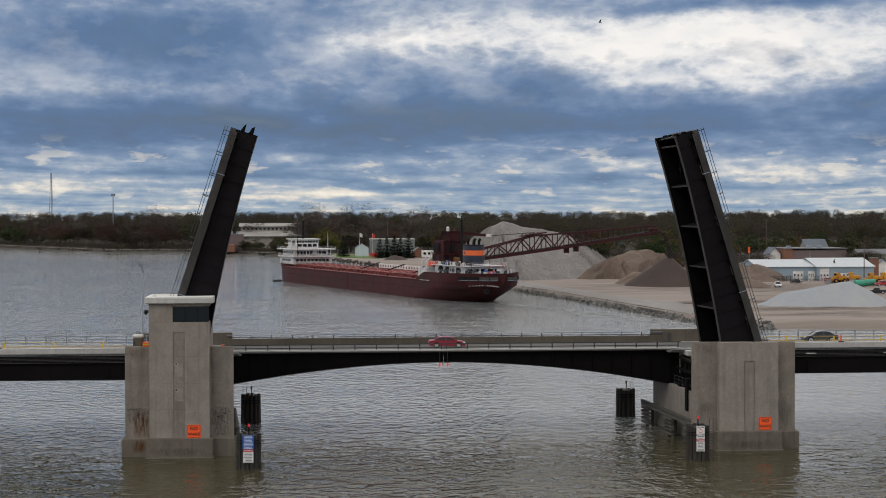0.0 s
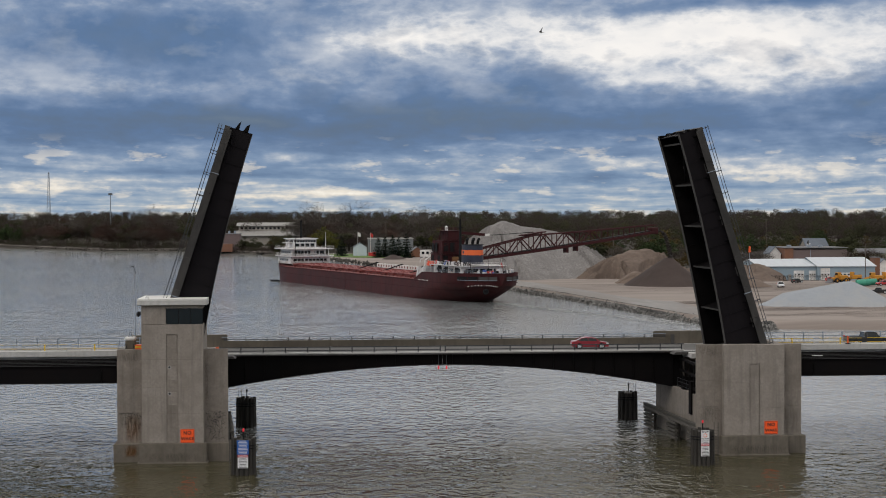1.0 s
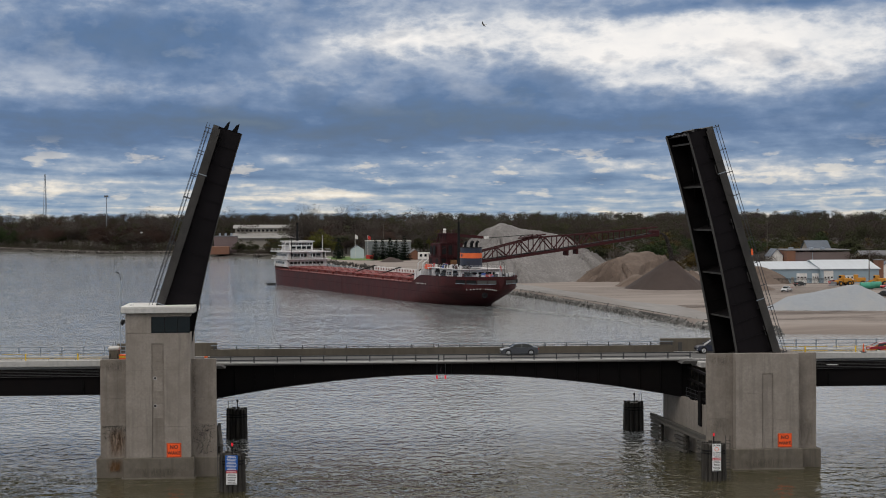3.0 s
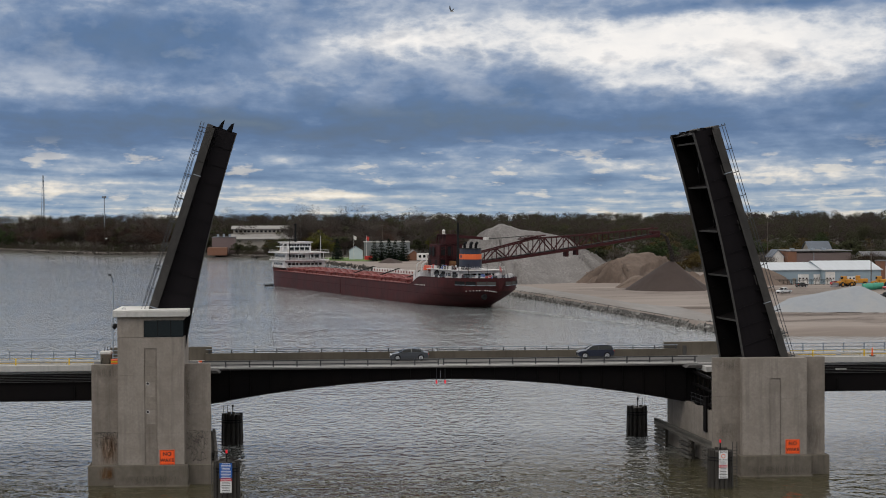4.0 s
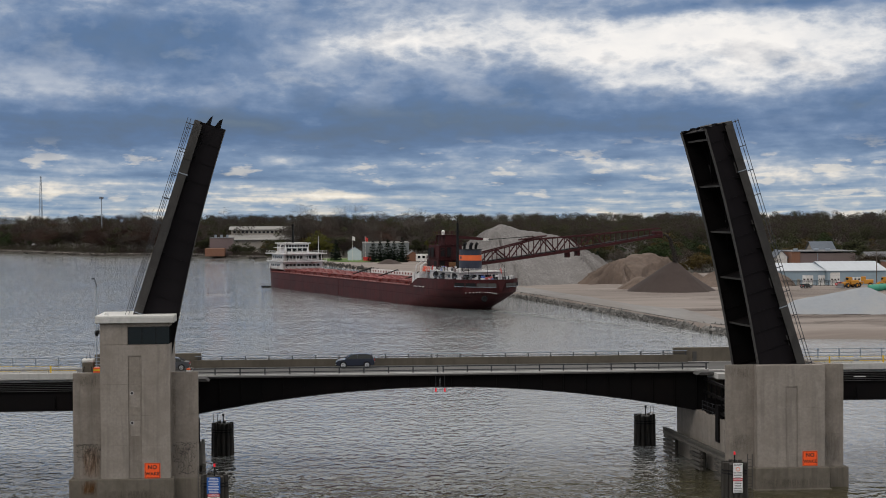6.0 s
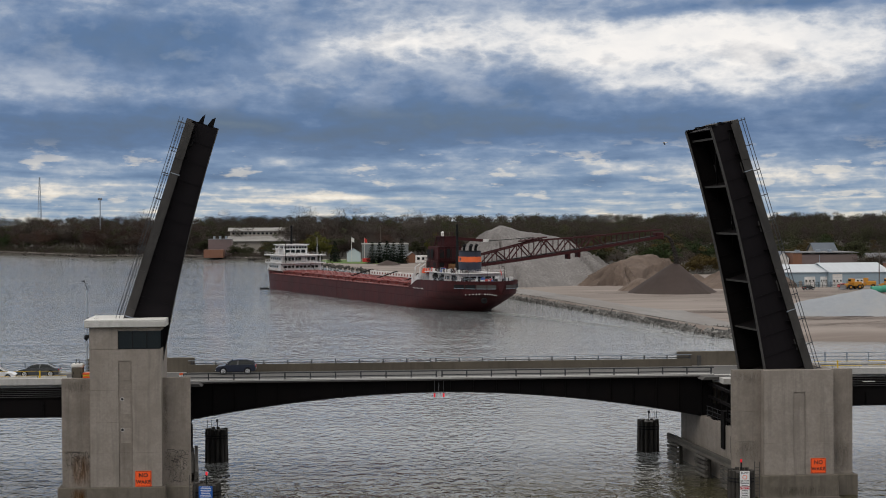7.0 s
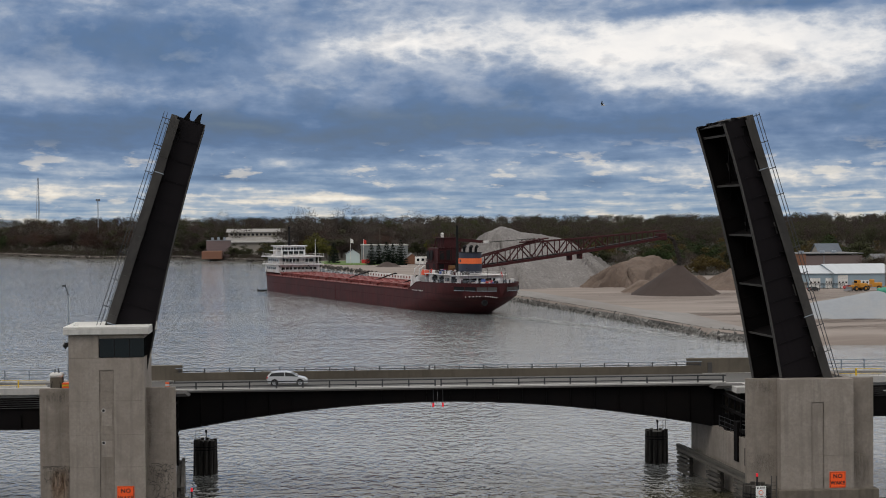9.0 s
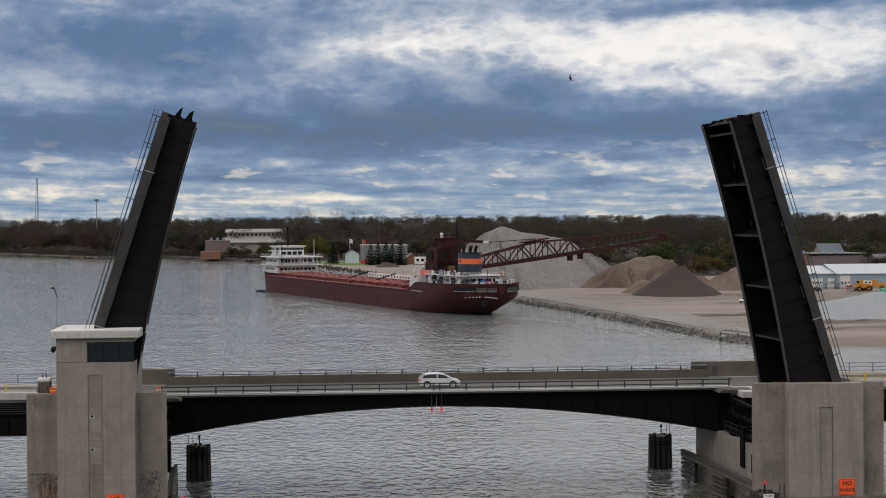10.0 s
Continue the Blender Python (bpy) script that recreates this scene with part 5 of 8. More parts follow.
def make_hull():
    st = [-32, -31.8, -31.4, -30.8, -30, -29, -28, -26.5, -25, -23, -21, -18, -15, -11, -7, -4, -2, 0, 2, 4, 6, *range(12, 128, 6), 128, 129, 130, 131, 133, 136, 139, 142, 144, 146, 147.2, 148.2, 149, 149.6, 150]
    bm = bmesh.new()
    loft(bm, st, lambda s: [max(z, keel(s)) for z in (-2, -0.5, 0.2, 1.0, 2.0, 3.2, 4.4, 5.4, hull_top(s))])
    for s0, s1 in zip(st, st[1:]):
        for z in (0,):
            a, b = half_breadth(s0, hull_top(s0)), half_breadth(s1, hull_top(s1))
            d0, d1 = hull_top(s0) - (0.9 if s0 < 0 or s0 > 128 else 0.05), hull_top(s1) - (0.9 if s1 < 0 or s1 > 128 else 0.05)
            vs = [bm.verts.new(p) for p in ((s0, -a + 0.05, d0), (s1, -b + 0.05, d1), (s1, b - 0.05, d1), (s0, a - 0.05, d0))]
            bm.faces.new(vs)
    bmesh.ops.remove_doubles(bm, verts=bm.verts[:], dist=0.002)
    hull = part("hull", bm, "hull", SHIP, "rust-red riveted hull with scuffed plating", smooth=True)
    # plate seams and rubbing strake
    for z0, z1 in ((3.6, 3.75), (5.75, 5.95)):
        bm = bmesh.new()
        loft(bm, st[8:-4], lambda s: (z0, z1), 0.05)
        part("rubbing_strake", bm, "gear_red", hull)
    bm = bmesh.new()
    loft(bm, st, lambda s: (hull_top(s) - 0.22, hull_top(s) + 0.02), 0.04)
    part("gunwale", bm, "gear_red", hull)
    # mooring deck openings round the stern
    for a, b in ((-31.85, -31.0), (-30.9, -29.2), (-29.0, -26.5), (-26.2, -23.0)):
        n = [a + (b - a) * i / 4 for i in range(5)]
        for side in (1, -1):
            bm = bmesh.new()
            loft(bm, n, lambda s: (7.05, 8.15), 0.05, (side,))
            o = part("mooring_opening", bm, "black" if a > -30.5 else "fascia", hull, "mooring deck opening")
            bm = bmesh.new()
            loft(bm, n, lambda s: (6.98, 7.12), 0.09, (side,))
            part("sill", bm, "galv", o)
    # name across the stern and on the quarter, as plain bars
    for i in range(12):
        y = 1.2 + i * 0.62
        if 5 < i < 7:
            continue
        # follow the round of the counter
        z = 5.55 - 0.012 * (i - 6) ** 2
        lo, hi = -32.0, -10.0
        for _ in range(30):
            mid = (lo + hi) / 2
            lo, hi = (mid, hi) if half_breadth(mid, z) < y else (lo, mid)
        bm = bmesh.new()
        quad_box(bm, lo - 0.12, lo - 0.02, y - 0.17, y + 0.17, z - 0.14, z + 0.14)
        part("name_bar", bm, "white", hull, "white name bar" if i == 0 else "")
    for i in range(8):
        bm = bmesh.new()
        s = 0.5 - i * 0.9
        quad_box(bm, s - 0.2, s + 0.2, half_breadth(s, 6.0) - 0.05, half_breadth(s, 6.0) + 0.08, 6.05, 6.35)
        part("name_bar", bm, "pale", hull)
    # anchor and its pocket at the stern
    bm = bmesh.new()
    tube(bm, (-29.6, 4.2, 3.6), (-30.2, 4.4, 3.6), 0.9, 12, 0.7)
    quad_box(bm, -30.4, -30.0, 3.7, 4.9, 3.9, 4.3)
    part("anchor", bm, "black", hull, "dark stern anchor in its pocket")
    bm = bmesh.new()
    quad_box(bm, 58.9, 59.3, 11.4, 11.56, 0.3, 6.1)
    part("scuff", bm, "gear_red", hull)


def make_hatches():
    deck = part("spar_deck", soft_box(4, 128, -10.8, 10.8, 6.05, 6.2, 0.0), "deck_red", SHIP, "worn red spar deck")
    for i in range(18):
        s = 9 + i * 6.35
        h = part("hatch_coaming", soft_box(s, s + 4.4, -7.3, 7.3, 6.2, 7.05, 0.04), "deck_red", SHIP)
        part("hatch_cover", soft_box(s - 0.15, s + 4.55, -7.5, 7.5, 7.05, 7.3, 0.05), "hatch", h, "red steel hatch cover")
        for y in (-5, -2.5, 0, 2.5, 5):
            bm = bmesh.new()
            quad_box(bm, s, s + 4.4, y - 0.06, y + 0.06, 7.3, 7.42)
            part("rib", bm, "hatch", h)
    for side in (-1, 1):
        bm = bmesh.new()
        for z in (6.7, 7.2):
            beam(bm, (5, side * 11.2, z), (127, side * 11.2, z), 0.05, 0.05)
        r = part("deck_rail", bm, "gear_red", SHIP, "red pipe rail along the deck")
        for i in range(42):
            bm = bmesh.new()
            beam(bm, (5 + i * 2.97, side * 11.2, 6.1), (5 + i * 2.97, side * 11.2, 7.25), 0.06, 0.06)
            part("stanchion", bm, "gear_red", r)
    # white perforated beam over the hatches
    b = part("white_beam", soft_box(24, 66, -4.3, -3.9, 7.6, 9.1, 0.05), "white", SHIP, "white beam with round lightening holes")
    for i in range(19):
        bm = bmesh.new()
        tube(bm, (25.5 + i * 2.15, -3.86, 8.35), (25.5 + i * 2.15, -3.885, 8.35), 0.42, 12)
        part("hole", bm, "deck_red", b)
    for s in (24, 45, 66):
        for y in (-6.5, 6.5):
            bm = bmesh.new()
            beam(bm, (s, y, 6.2), (s, -4.1, 9.4), 0.35, 0.35)
            part("gantry_leg", bm, "black", b)
    # a hatch crane and small deck gear
    for s, y in ((12, 8.6), (31, 8.8), (52, 8.7), (74, 8.6), (97, 8.8), (116, 8.5)):
        bm = bmesh.new()
        tube(bm, (s, y, 6.2), (s, y, 7.2), 0.35, 8)
        tube(bm, (s, y - 0.6, 7.0), (s, y + 0.6, 7.0), 0.5, 8)
        part("winch", bm, "deck_red", SHIP)


def windows(parent, face, a0, a1, n, z0, z1, pos, sign):
    """A row of panes on a house wall. face x: the wall's plane is x = pos."""
    for i in range(n):
        a = a0 + (a1 - a0) * (i + 0.5) / n
        w = abs(a1 - a0) / n * 0.40
        bm = bmesh.new()
        if face == "x":
            quad_box(bm, *sorted((pos - sign * 0.02, pos + sign * 0.03)), a - w, a + w, z0, z1)
        else:
            quad_box(bm, a - w, a + w, *sorted((pos - sign * 0.02, pos + sign * 0.03)), z0, z1)
        part("window", bm, "glass", parent)


def open_rail(parent, pts, z, h=1.0, material="white"):
    bm = bmesh.new()
    for zz in (0.35, 0.7, 1.0):
        for a, b in zip(pts, pts[1:]):
            beam(bm, (*a, z + h * zz), (*b, z + h * zz), 0.05, 0.05)
    for a, b in zip(pts, pts[1:]):
        n = max(1, int((Vector(b) - Vector(a)).length / 1.6))
        for i in range(n + 1):
            p = Vector(a).lerp(Vector(b), i / n)
            beam(bm, (p.x, p.y, z), (p.x, p.y, z + h), 0.05, 0.05)
    return part("rail", bm, material, parent)


def make_forward_house():
    t1 = part("forecastle_house", soft_box(123, 138, -9.2, 7.4, 7.0, 9.9, 0.06), "ship_white", SHIP, "white forward house, lower tier")
    windows(t1, "x", -8, 6.4, 9, 8.2, 9.1, 123, -1)
    windows(t1, "y", 126, 136, 5, 8.2, 9.1, 7.4, 1)
    for y in (-8.5, -3, 2, 7.0):
        bm = bmesh.new()
        beam(bm, (122.6, y, 6.6), (122.6, y, 12.9), 0.25, 0.25)
        part("pillar", bm, "ship_white", t1)
    part("deck_edge", soft_box(121.6, 139, -10.5, 8.2, 9.9, 10.3, 0.04), "ship_white", t1)
    bm = bmesh.new()
    for y in (-6.4, 5.5):
        beam(bm, (122.0, y, 7.0), (122.4, y + 2.2, 9.8), 0.5, 0.12)
    part("stair", bm, "black", t1, "dark inclined stair")
    t2 = part("texas_house", soft_box(124.5, 137.5, -8.2, 6.4, 10.3, 12.9, 0.06), "ship_white", SHIP, "white forward house, middle tier")
    windows(t2, "x", -1.5, 5.5, 5, 10.9, 12.3, 124.5, -1)
    windows(t2, "x", -7.5, -3, 2, 10.9, 12.3, 124.5, -1)
    windows(t2, "y", 126, 137, 5, 11.2, 12.2, 6.4, 1)
    part("deck_edge", soft_box(121.8, 139.5, -10.6, 8.4, 12.9, 13.25, 0.04), "ship_white", t2)
    open_rail(t2, [(121.9, -10.4), (121.9, 8.2), (139, 8.2)], 13.25, 1.05)
    open_rail(t1, [(121.7, -10.3), (121.7, 8.0), (138.5, 8.0)], 10.3, 1.0)
    t3 = part("pilothouse", soft_box(127.5, 136.5, -5.2, 4.6, 13.25, 17.0, 0.06), "ship_white", SHIP, "white pilothouse with a band of windows")
    windows(t3, "x", -4.6, 4.0, 4, 13.9, 15.2, 127.5, -1)
    windows(t3, "x", -5.0, 4.4, 8, 15.7, 16.6, 127.5, -1)
    windows(t3, "y", 128, 136, 6, 15.7, 16.6, 4.6, 1)
    part("roof", soft_box(126.8, 137.2, -5.8, 5.2, 17.0, 17.35, 0.05), "ship_white", t3)
    part("bridge_wing", soft_box(128.5, 132, 4.6, 7.8, 15.4, 15.6, 0.02), "ship_white", t3)
    bm = bmesh.new()
    beam(bm, (130, 7.6, 13.3), (130, 4.9, 17.2), 0.3, 0.3)
    part("wing_strut", bm, "ship_white", t3)
    bm = bmesh.new()
    tube(bm, (130.5, 0.2, 17.3), (130.5, 0.2, 24.8), 0.5, 8, 0.32)
    beam(bm, (130.5, -1.6, 22.9), (130.5, 2.0, 22.9), 0.14, 0.14)
    beam(bm, (130.5, -1.0, 21.6), (130.5, 1.4, 21.6), 0.5, 0.12)
    tube(bm, (130.5, 0.2, 24.0), (130.5, 0.2, 24.7), 0.6, 8)
    part("mast", bm, "black", SHIP, "black forward mast")
    bm = bmesh.new()
    tube(bm, (122.5, 5.8, 10.0), (122.5, 5.8, 18.5), 0.22, 6, 0.1)
    part("signal_pole", bm, "black", SHIP)
    bm = bmesh.new()
    tube(bm, (128.0, -9.5, 13.3), (128.0, -9.5, 19.8), 0.14, 6, 0.08)
    part("signal_pole", bm, "ship_white", SHIP)
    open_rail(SHIP, [(139, 5.4), (144, 3.2), (148.6, 0.4), (148.6, -0.4), (144, -3.2), (139, -5.4)], 7.4, 1.1)


def make_after_house():
    h = part("after_house", soft_box(-20, -1, -7.0, 7.0, 8.0, 11.0, 0.06), "ship_white", SHIP, "white after deckhouse, stained")
    windows(h, "y", -19, -3, 7, 9.2, 10.2, 7.0, 1)
    windows(h, "x", -6, 6, 5, 9.2, 10.2, -20, -1)
    part("boat_deck", soft_box(-21, 0.6, -7.8, 7.8, 11.0, 11.18, 0.03), "ship_white", h, "white boat deck edge")
    for s in range(-20, 1, 4):
        for y in (-7.5, 7.5):
            bm = bmesh.new()
            beam(bm, (s, y, 8.0), (s, y, 11.0), 0.15, 0.15)
            part("pillar", bm, "ship_white", h)
    for a, b in ((-18, -15.5), (-11, -8.8), (-6.0, -3.9)):
        part("dark_recess", soft_box(a, b, 7.02, 7.06, 8.3, 10.6, 0.0), "black", h, "dark doorway recess")
    # white screens and sloping casing forward of the house
    for s, w in ((0.8, 3.0), (4.2, 1.6)):
        bm = bmesh.new()
        prism(bm, [(s, 6.2), (s + w, 6.2), (s + w * 0.55, 9.6), (s, 10.4)], 5.4, 9.8)
        part("casing", bm, "ship_white", h, "white sloping casing")
    bm = bmesh.new()
    beam(bm, (-9.5, 7.4, 8.4), (-5.5, 7.4, 11.1), 0.8, 0.14)
    part("stair", bm, "black", h)
    open_rail(h, [(0.4, -7.6), (0.4, 7.6), (-20.8, 7.6), (-20.8, -7.6)], 11.18, 1.0)
    open_rail(SHIP, [(-4, 11.2), (-14, 11.2), (-22, 9.6), (-27, 7.2), (-30.2, 4.2), (-31.4, 0.0), (-30.2, -4.2), (-27, -7.2)], 8.9, 1.1, "galv")
    rs = random.Random(3)
    for i in range(90):
        s, y = rs.uniform(-29.5, -20.5), rs.uniform(-7, 9.0)
        if i > 55:
            s, y = rs.uniform(-20, 0), rs.uniform(2, 7.0)
        z = 8.0 if s < -20.5 else 11.18
        w, hgt = rs.uniform(0.35, 1.1), rs.uniform(0.7, 2.3 if z < 9 else 1.3)
        if s < -20.5 and abs(y) > half_breadth(s, 8) - 1.2:
            continue
        bm = bmesh.new()
        if i % 3:
            quad_box(bm, s - w / 2, s + w / 2, y - w / 2, y + w / 2, z, z + hgt)
        else:
            tube(bm, (s, y, z), (s, y, z + hgt), w / 2.4, 10)
        part("deck_gear", bm, rs.choice(["ship_white", "ship_white", "black", "black", "black", "drum_red", "drum_blue", "gear_red", "fascia"]), SHIP)
    for s, y, z in ((-28.4, 2.5, 8.1), (-27.5, -3.5, 8.1), (-19.5, 7.2, 11.1), (-24.5, 6.5, 8.0)):
        bm = bmesh.new()
        tube(bm, (s, y, z), (s, y, z + 5.2), 0.08, 6, 0.05)
        beam(bm, (s, y, z + 5.1), (s + 0.8, y + 0.3, z + 5.4), 0.08, 0.08)
        part("davit", bm, "black", SHIP)
    # flag at the stern
    bm = bmesh.new()
    tube(bm, (-30.5, 0, 8.9), (-31.6, 0, 13.6), 0.07, 6)
    f = part("flag_staff", bm, "ship_white", SHIP)
    bm = bmesh.new()
    for i in range(4):
        prism(bm, [(-31.4 - 0.3 * i, 12.9 - 0.35 * i), (-31.1 - 0.3 * i, 12.3 - 0.35 * i), (-31.0 - 0.3 * i, 11.9 - 0.35 * i), (-31.5 - 0.3 * i, 12.5 - 0.35 * i)], 0.0, 0.05)
    part("flag", bm, "drum_red", f, "small red and white flag hanging limp")
    # funnel
    f = part("funnel", ring_prism(-14.5, 0.5, 11.6, 14.4, 4.0, 3.1), "funnel_navy", SHIP, "navy funnel with an orange band", True)
    part("band", ring_prism(-14.5, 0.5, 14.4, 16.0, 4.0, 3.1), "funnel_orange", f, "orange funnel band")
    part("cap", ring_prism(-14.5, 0.5, 16.0, 17.6, 3.9, 3.0), "funnel_navy", f)
    part("rim", ring_prism(-14.5, 0.5, 17.6, 17.75, 4.1, 3.2), "black", f)
    for ds, dy in ((1.8, 1.0), (0.0, 0.0), (-1.8, 0.8), (-0.8, -1.4)):
        bm = bmesh.new()
        tube(bm, (-14.5 + ds, 0.5 + dy, 17.7), (-14.7 + ds, 0.5 + dy, 19.0), 0.42, 10)
        tube(bm, (-14.7 + ds, 0.5 + dy, 19.0), (-15.4 + ds, 0.5 + dy, 19.5), 0.42, 10)
        part("exhaust_pipe", bm, "black", f)
    bm = bmesh.new()
    quad_box(bm, -14.9, -14.1, 3.6, 3.66, 14.9, 15.6)
    part("emblem", bm, "funnel_navy", f, "plain dark emblem")
    # lifeboat on its davit
    b = part("lifeboat", ring_prism(1.8, 6.6, 10.6, 11.5, 2.1, 1.0), "boat_orange", SHIP, "orange enclosed lifeboat")
    part("canopy", ring_prism(1.8, 6.6, 11.5, 12.1, 1.7, 0.7), "boat_orange", b)
    bm = bmesh.new()
    for s in (0.2, 3.4):
        beam(bm, (s, 9.6, 8.2), (s, 9.4, 12.4), 0.25, 0.25)
        beam(bm, (s, 9.4, 12.4), (s, 7.6, 13.6), 0.25, 0.25)
    part("davit", bm, "ship_white", b)
    bm = bmesh.new()
    tube(bm, (6.5, 8.5, 6.6), (5.8, 8.5, 9.2), 0.35, 8)
    tube(bm, (5.8, 8.5, 9.2), (3.5, 8.5, 10.2), 0.35, 8)
    part("vent_pipe", bm, "black", SHIP, "bent black vent pipe")


def ring_prism(s, y, z0, z1, rs_, ry):
    bm = bmesh.new()
    prism(bm, [(s + rs_ * math.cos(2 * math.pi * i / 28), y + ry * math.sin(2 * math.pi * i / 28)) for i in range(28)], z0, z1, "z")
    return bm


def make_boom():
    # unloading tower
    t = part("unloading_tower", soft_box(-1.0, 6.5, -4.6, 4.2, 6.2, 14.2, 0.05), "gear_red", SHIP, "rust-red unloading tower with platforms")
    part("tower_mid", soft_box(-0.7, 6.0, -4.1, 3.8, 14.2, 18.6, 0.05), "gear_red", t)
    part("tower_top", soft_box(0.2, 5.0, -3.2, 1.2, 18.6, 21.8, 0.05), "gear_red", t)
    for i in range(5):
        for z0, z1 in ((6.3, 11.4), (11.5, 14.2), (14.35, 18.6)):
            bm = bmesh.new()
            beam(bm, (-1.12, -4.4 + i * 2.1, z0), (-1.12, -4.4 + i * 2.1, z1), 0.12, 0.22)
            part("upright", bm, "gear_red", t)
    for z0, z1, a in ((6.8, 10.6, -3.6), (12.0, 13.8, -2.4), (15.0, 18.0, -0.6), (12.0, 13.8, 1.8), (15.2, 17.8, 1.6)):
        part("dark_bay", soft_box(-1.06, -1.01, a, a + 1.7, z0, z1, 0.0), "black", t, "dark opening between the tower's plates")
        part("dark_bay", soft_box(a + 2.4, a + 4.0, 4.21, 4.26, z0, z1, 0.0), "black", t)
    for z, w in ((11.4, 4.9), (14.25, 4.3), (18.65, 3.7), (21.8, 2.7)):
        p = part("platform", soft_box(2.6 - w, 2.6 + w, -w, w, z, z + 0.12, 0.0), "gear_red", t)
        open_rail(p, [(2.6 - w, -w), (2.6 - w, w), (2.6 + w, w), (2.6 + w, -w), (2.6 - w, -w)], z + 0.1, 1.0, "gear_red")
    for s, y in ((-1.2, 4.4), (6.7, 4.4), (-1.2, -4.8)):
        bm = bmesh.new()
        beam(bm, (s, y, 6.3), (2.4 + (s - 2.4) * 0.4, y * 0.4, 21.8), 0.3, 0.3)
        part("leg", bm, "gear_red", t)
    for i in range(4):
        bm = bmesh.new()
        beam(bm, (-1.15, -4 + (i % 2) * 8, 6.5 + i * 3.4), (-0.6, 4 - (i % 2) * 8, 9.9 + i * 3.4), 0.18, 0.18)
        part("brace", bm, "gear_red", t)
    part("cabin", soft_box(-2.2, -1.02, -1.2, 0.6, 11.7, 13.4, 0.04), "rust", t, "small ochre control cabin")
    bm = bmesh.new()
    tube(bm, (2.6, 0.6, 21.9), (2.6, 0.6, 22.6), 0.5, 10)
    bmesh.ops.create_uvsphere(bm, u_segments=12, v_segments=8, radius=0.5, matrix=Matrix.Translation((2.6, 0.6, 22.9)))
    part("radar_dome", bm, "white", t, "white radar dome", True)
    bm = bmesh.new()
    tube(bm, (-4.2, -0.8, 11.6), (-4.2, -0.8, 25.6), 0.5, 8, 0.34)
    quad_box(bm, -4.8, -3.6, -1.4, -0.2, 22.9, 23.1)
    tube(bm, (-4.2, -0.8, 25.6), (-4.2, -0.8, 27.2), 0.08, 6)
    part("mast", bm, "black", SHIP, "tall black after mast")
    arm = bmesh.new()
    beam(arm, (2.6, -2, 21.3), (3.4, -13.5, 20.4), 0.9, 0.9)
    part("jib_arm", arm, "gear_red", t)
    part("jib_head", soft_box(2.9, 3.9, -15.4, -13.4, 19.9, 20.7, 0.03), "white", t)
    # the boom, swung out square over the starboard side
    root, tip = Vector((2.5, -4.0, 11.8)), Vector((11.1, -83.1, 20.8))
    boom = part("boom", soft_box(1.2, 3.8, -6.0, -3.6, 10.6, 14.2, 0.05), "gear_red", SHIP, "long rust-red lattice unloading boom")
    N = 17

    def height(t):
        return 2.4 + 3.0 * t / 0.36 if t < 0.36 else 5.4 - 3.0 * (t - 0.36) / 0.64

    def at(t, side, up):
        p = root.lerp(tip, t)
        sag = -0.4 * math.sin(math.pi * t)
        return Vector((p.x + side * 1.5, p.y, p.z + sag + (height(t) if up else 0)))

    for side in (-1, 1):
        for up in (0, 1):
            for i in range(N):
                bm = bmesh.new()
                beam(bm, at(i / N, side, up), at((i + 1) / N, side, up), 0.45 if not up else 0.36, 0.85 if not up else 0.4)
                part("chord", bm, "gear_red", boom)
        for i in range(N):
            bm = bmesh.new()
            if i < 12:
                beam(bm, at(i / N, side, i % 2), at((i + 1) / N, side, (i + 1) % 2), 0.30, 0.30)
            beam(bm, at(i / N, side, 0), at(i / N, side, 1), 0.22, 0.22)
            part("brace", bm, "gear_red", boom)
    for i in range(N + 1):
        for up in (0, 1):
            bm = bmesh.new()
            beam(bm, at(i / N, -1, up), at(i / N, 1, up), 0.16, 0.16)
            part("cross_bar", bm, "gear_red", boom)
    for i in range(N):
        bm = bmesh.new()
        a, b = at(i / N, 0, 0) + Vector((0, 0, 0.5)), at((i + 1) / N, 0, 0) + Vector((0, 0, 0.5))
        beam(bm, a, b, 2.0, 0.35)
        part("belt_section", bm, "black", boom, "black conveyor belt in the boom" if i == 0 else "")
    for d in (-0.9, 0.9):
        for k in (0.33, 0.36, 0.39):
            bm = bmesh.new()
            beam(bm, at(k, d, 1) + Vector((0, -1.5, 0.0)), at(k, d, 1) + Vector((0, 1.5, 1.0)), 0.2, 0.2)
            part("saddle_strut", bm, "gear_red", boom)
    bm = bmesh.new()
    beam(bm, at(0.3, 0, 1) + Vector((0, 0, 0.9)), at(0.42, 0, 1) + Vector((0, 0, 0.9)), 2.2, 0.35)
    part("hoist_saddle", bm, "gear_red", boom, "red hoist saddle on the boom")
    bm = bmesh.new()
    for d in (-0.6, 0.6):
        tube(bm, (3.4 + d, -15, 20.2), at(0.36, d, 1) + Vector((0, 0, 1.0)), 0.08, 5)
    part("hoist_cable", bm, "black", boom)
    for k in (0.53, 0.58):
        bm = bmesh.new()
        quad_box(bm, -0.9, 0.9, -0.5, 0.5, -2.2, 0.2, Matrix.Translation(at(k, 0, 0)))
        part("counter_box", bm, "gear_red", boom)
    part("head_pulley", soft_box(9.8, 12.2, -84.3, -81.1, 19.9, 22.3, 0.3), "gear_red", boom, "boom head with its pulley housing")
    bm = bmesh.new()
    pts = [at(0.62 + 0.38 * i / 8, 1, 1) + Vector((0, 0, 1.0)) for i in range(9)]
    for a, b in zip(pts, pts[1:]):
        beam(bm, a, b, 0.07, 0.07)
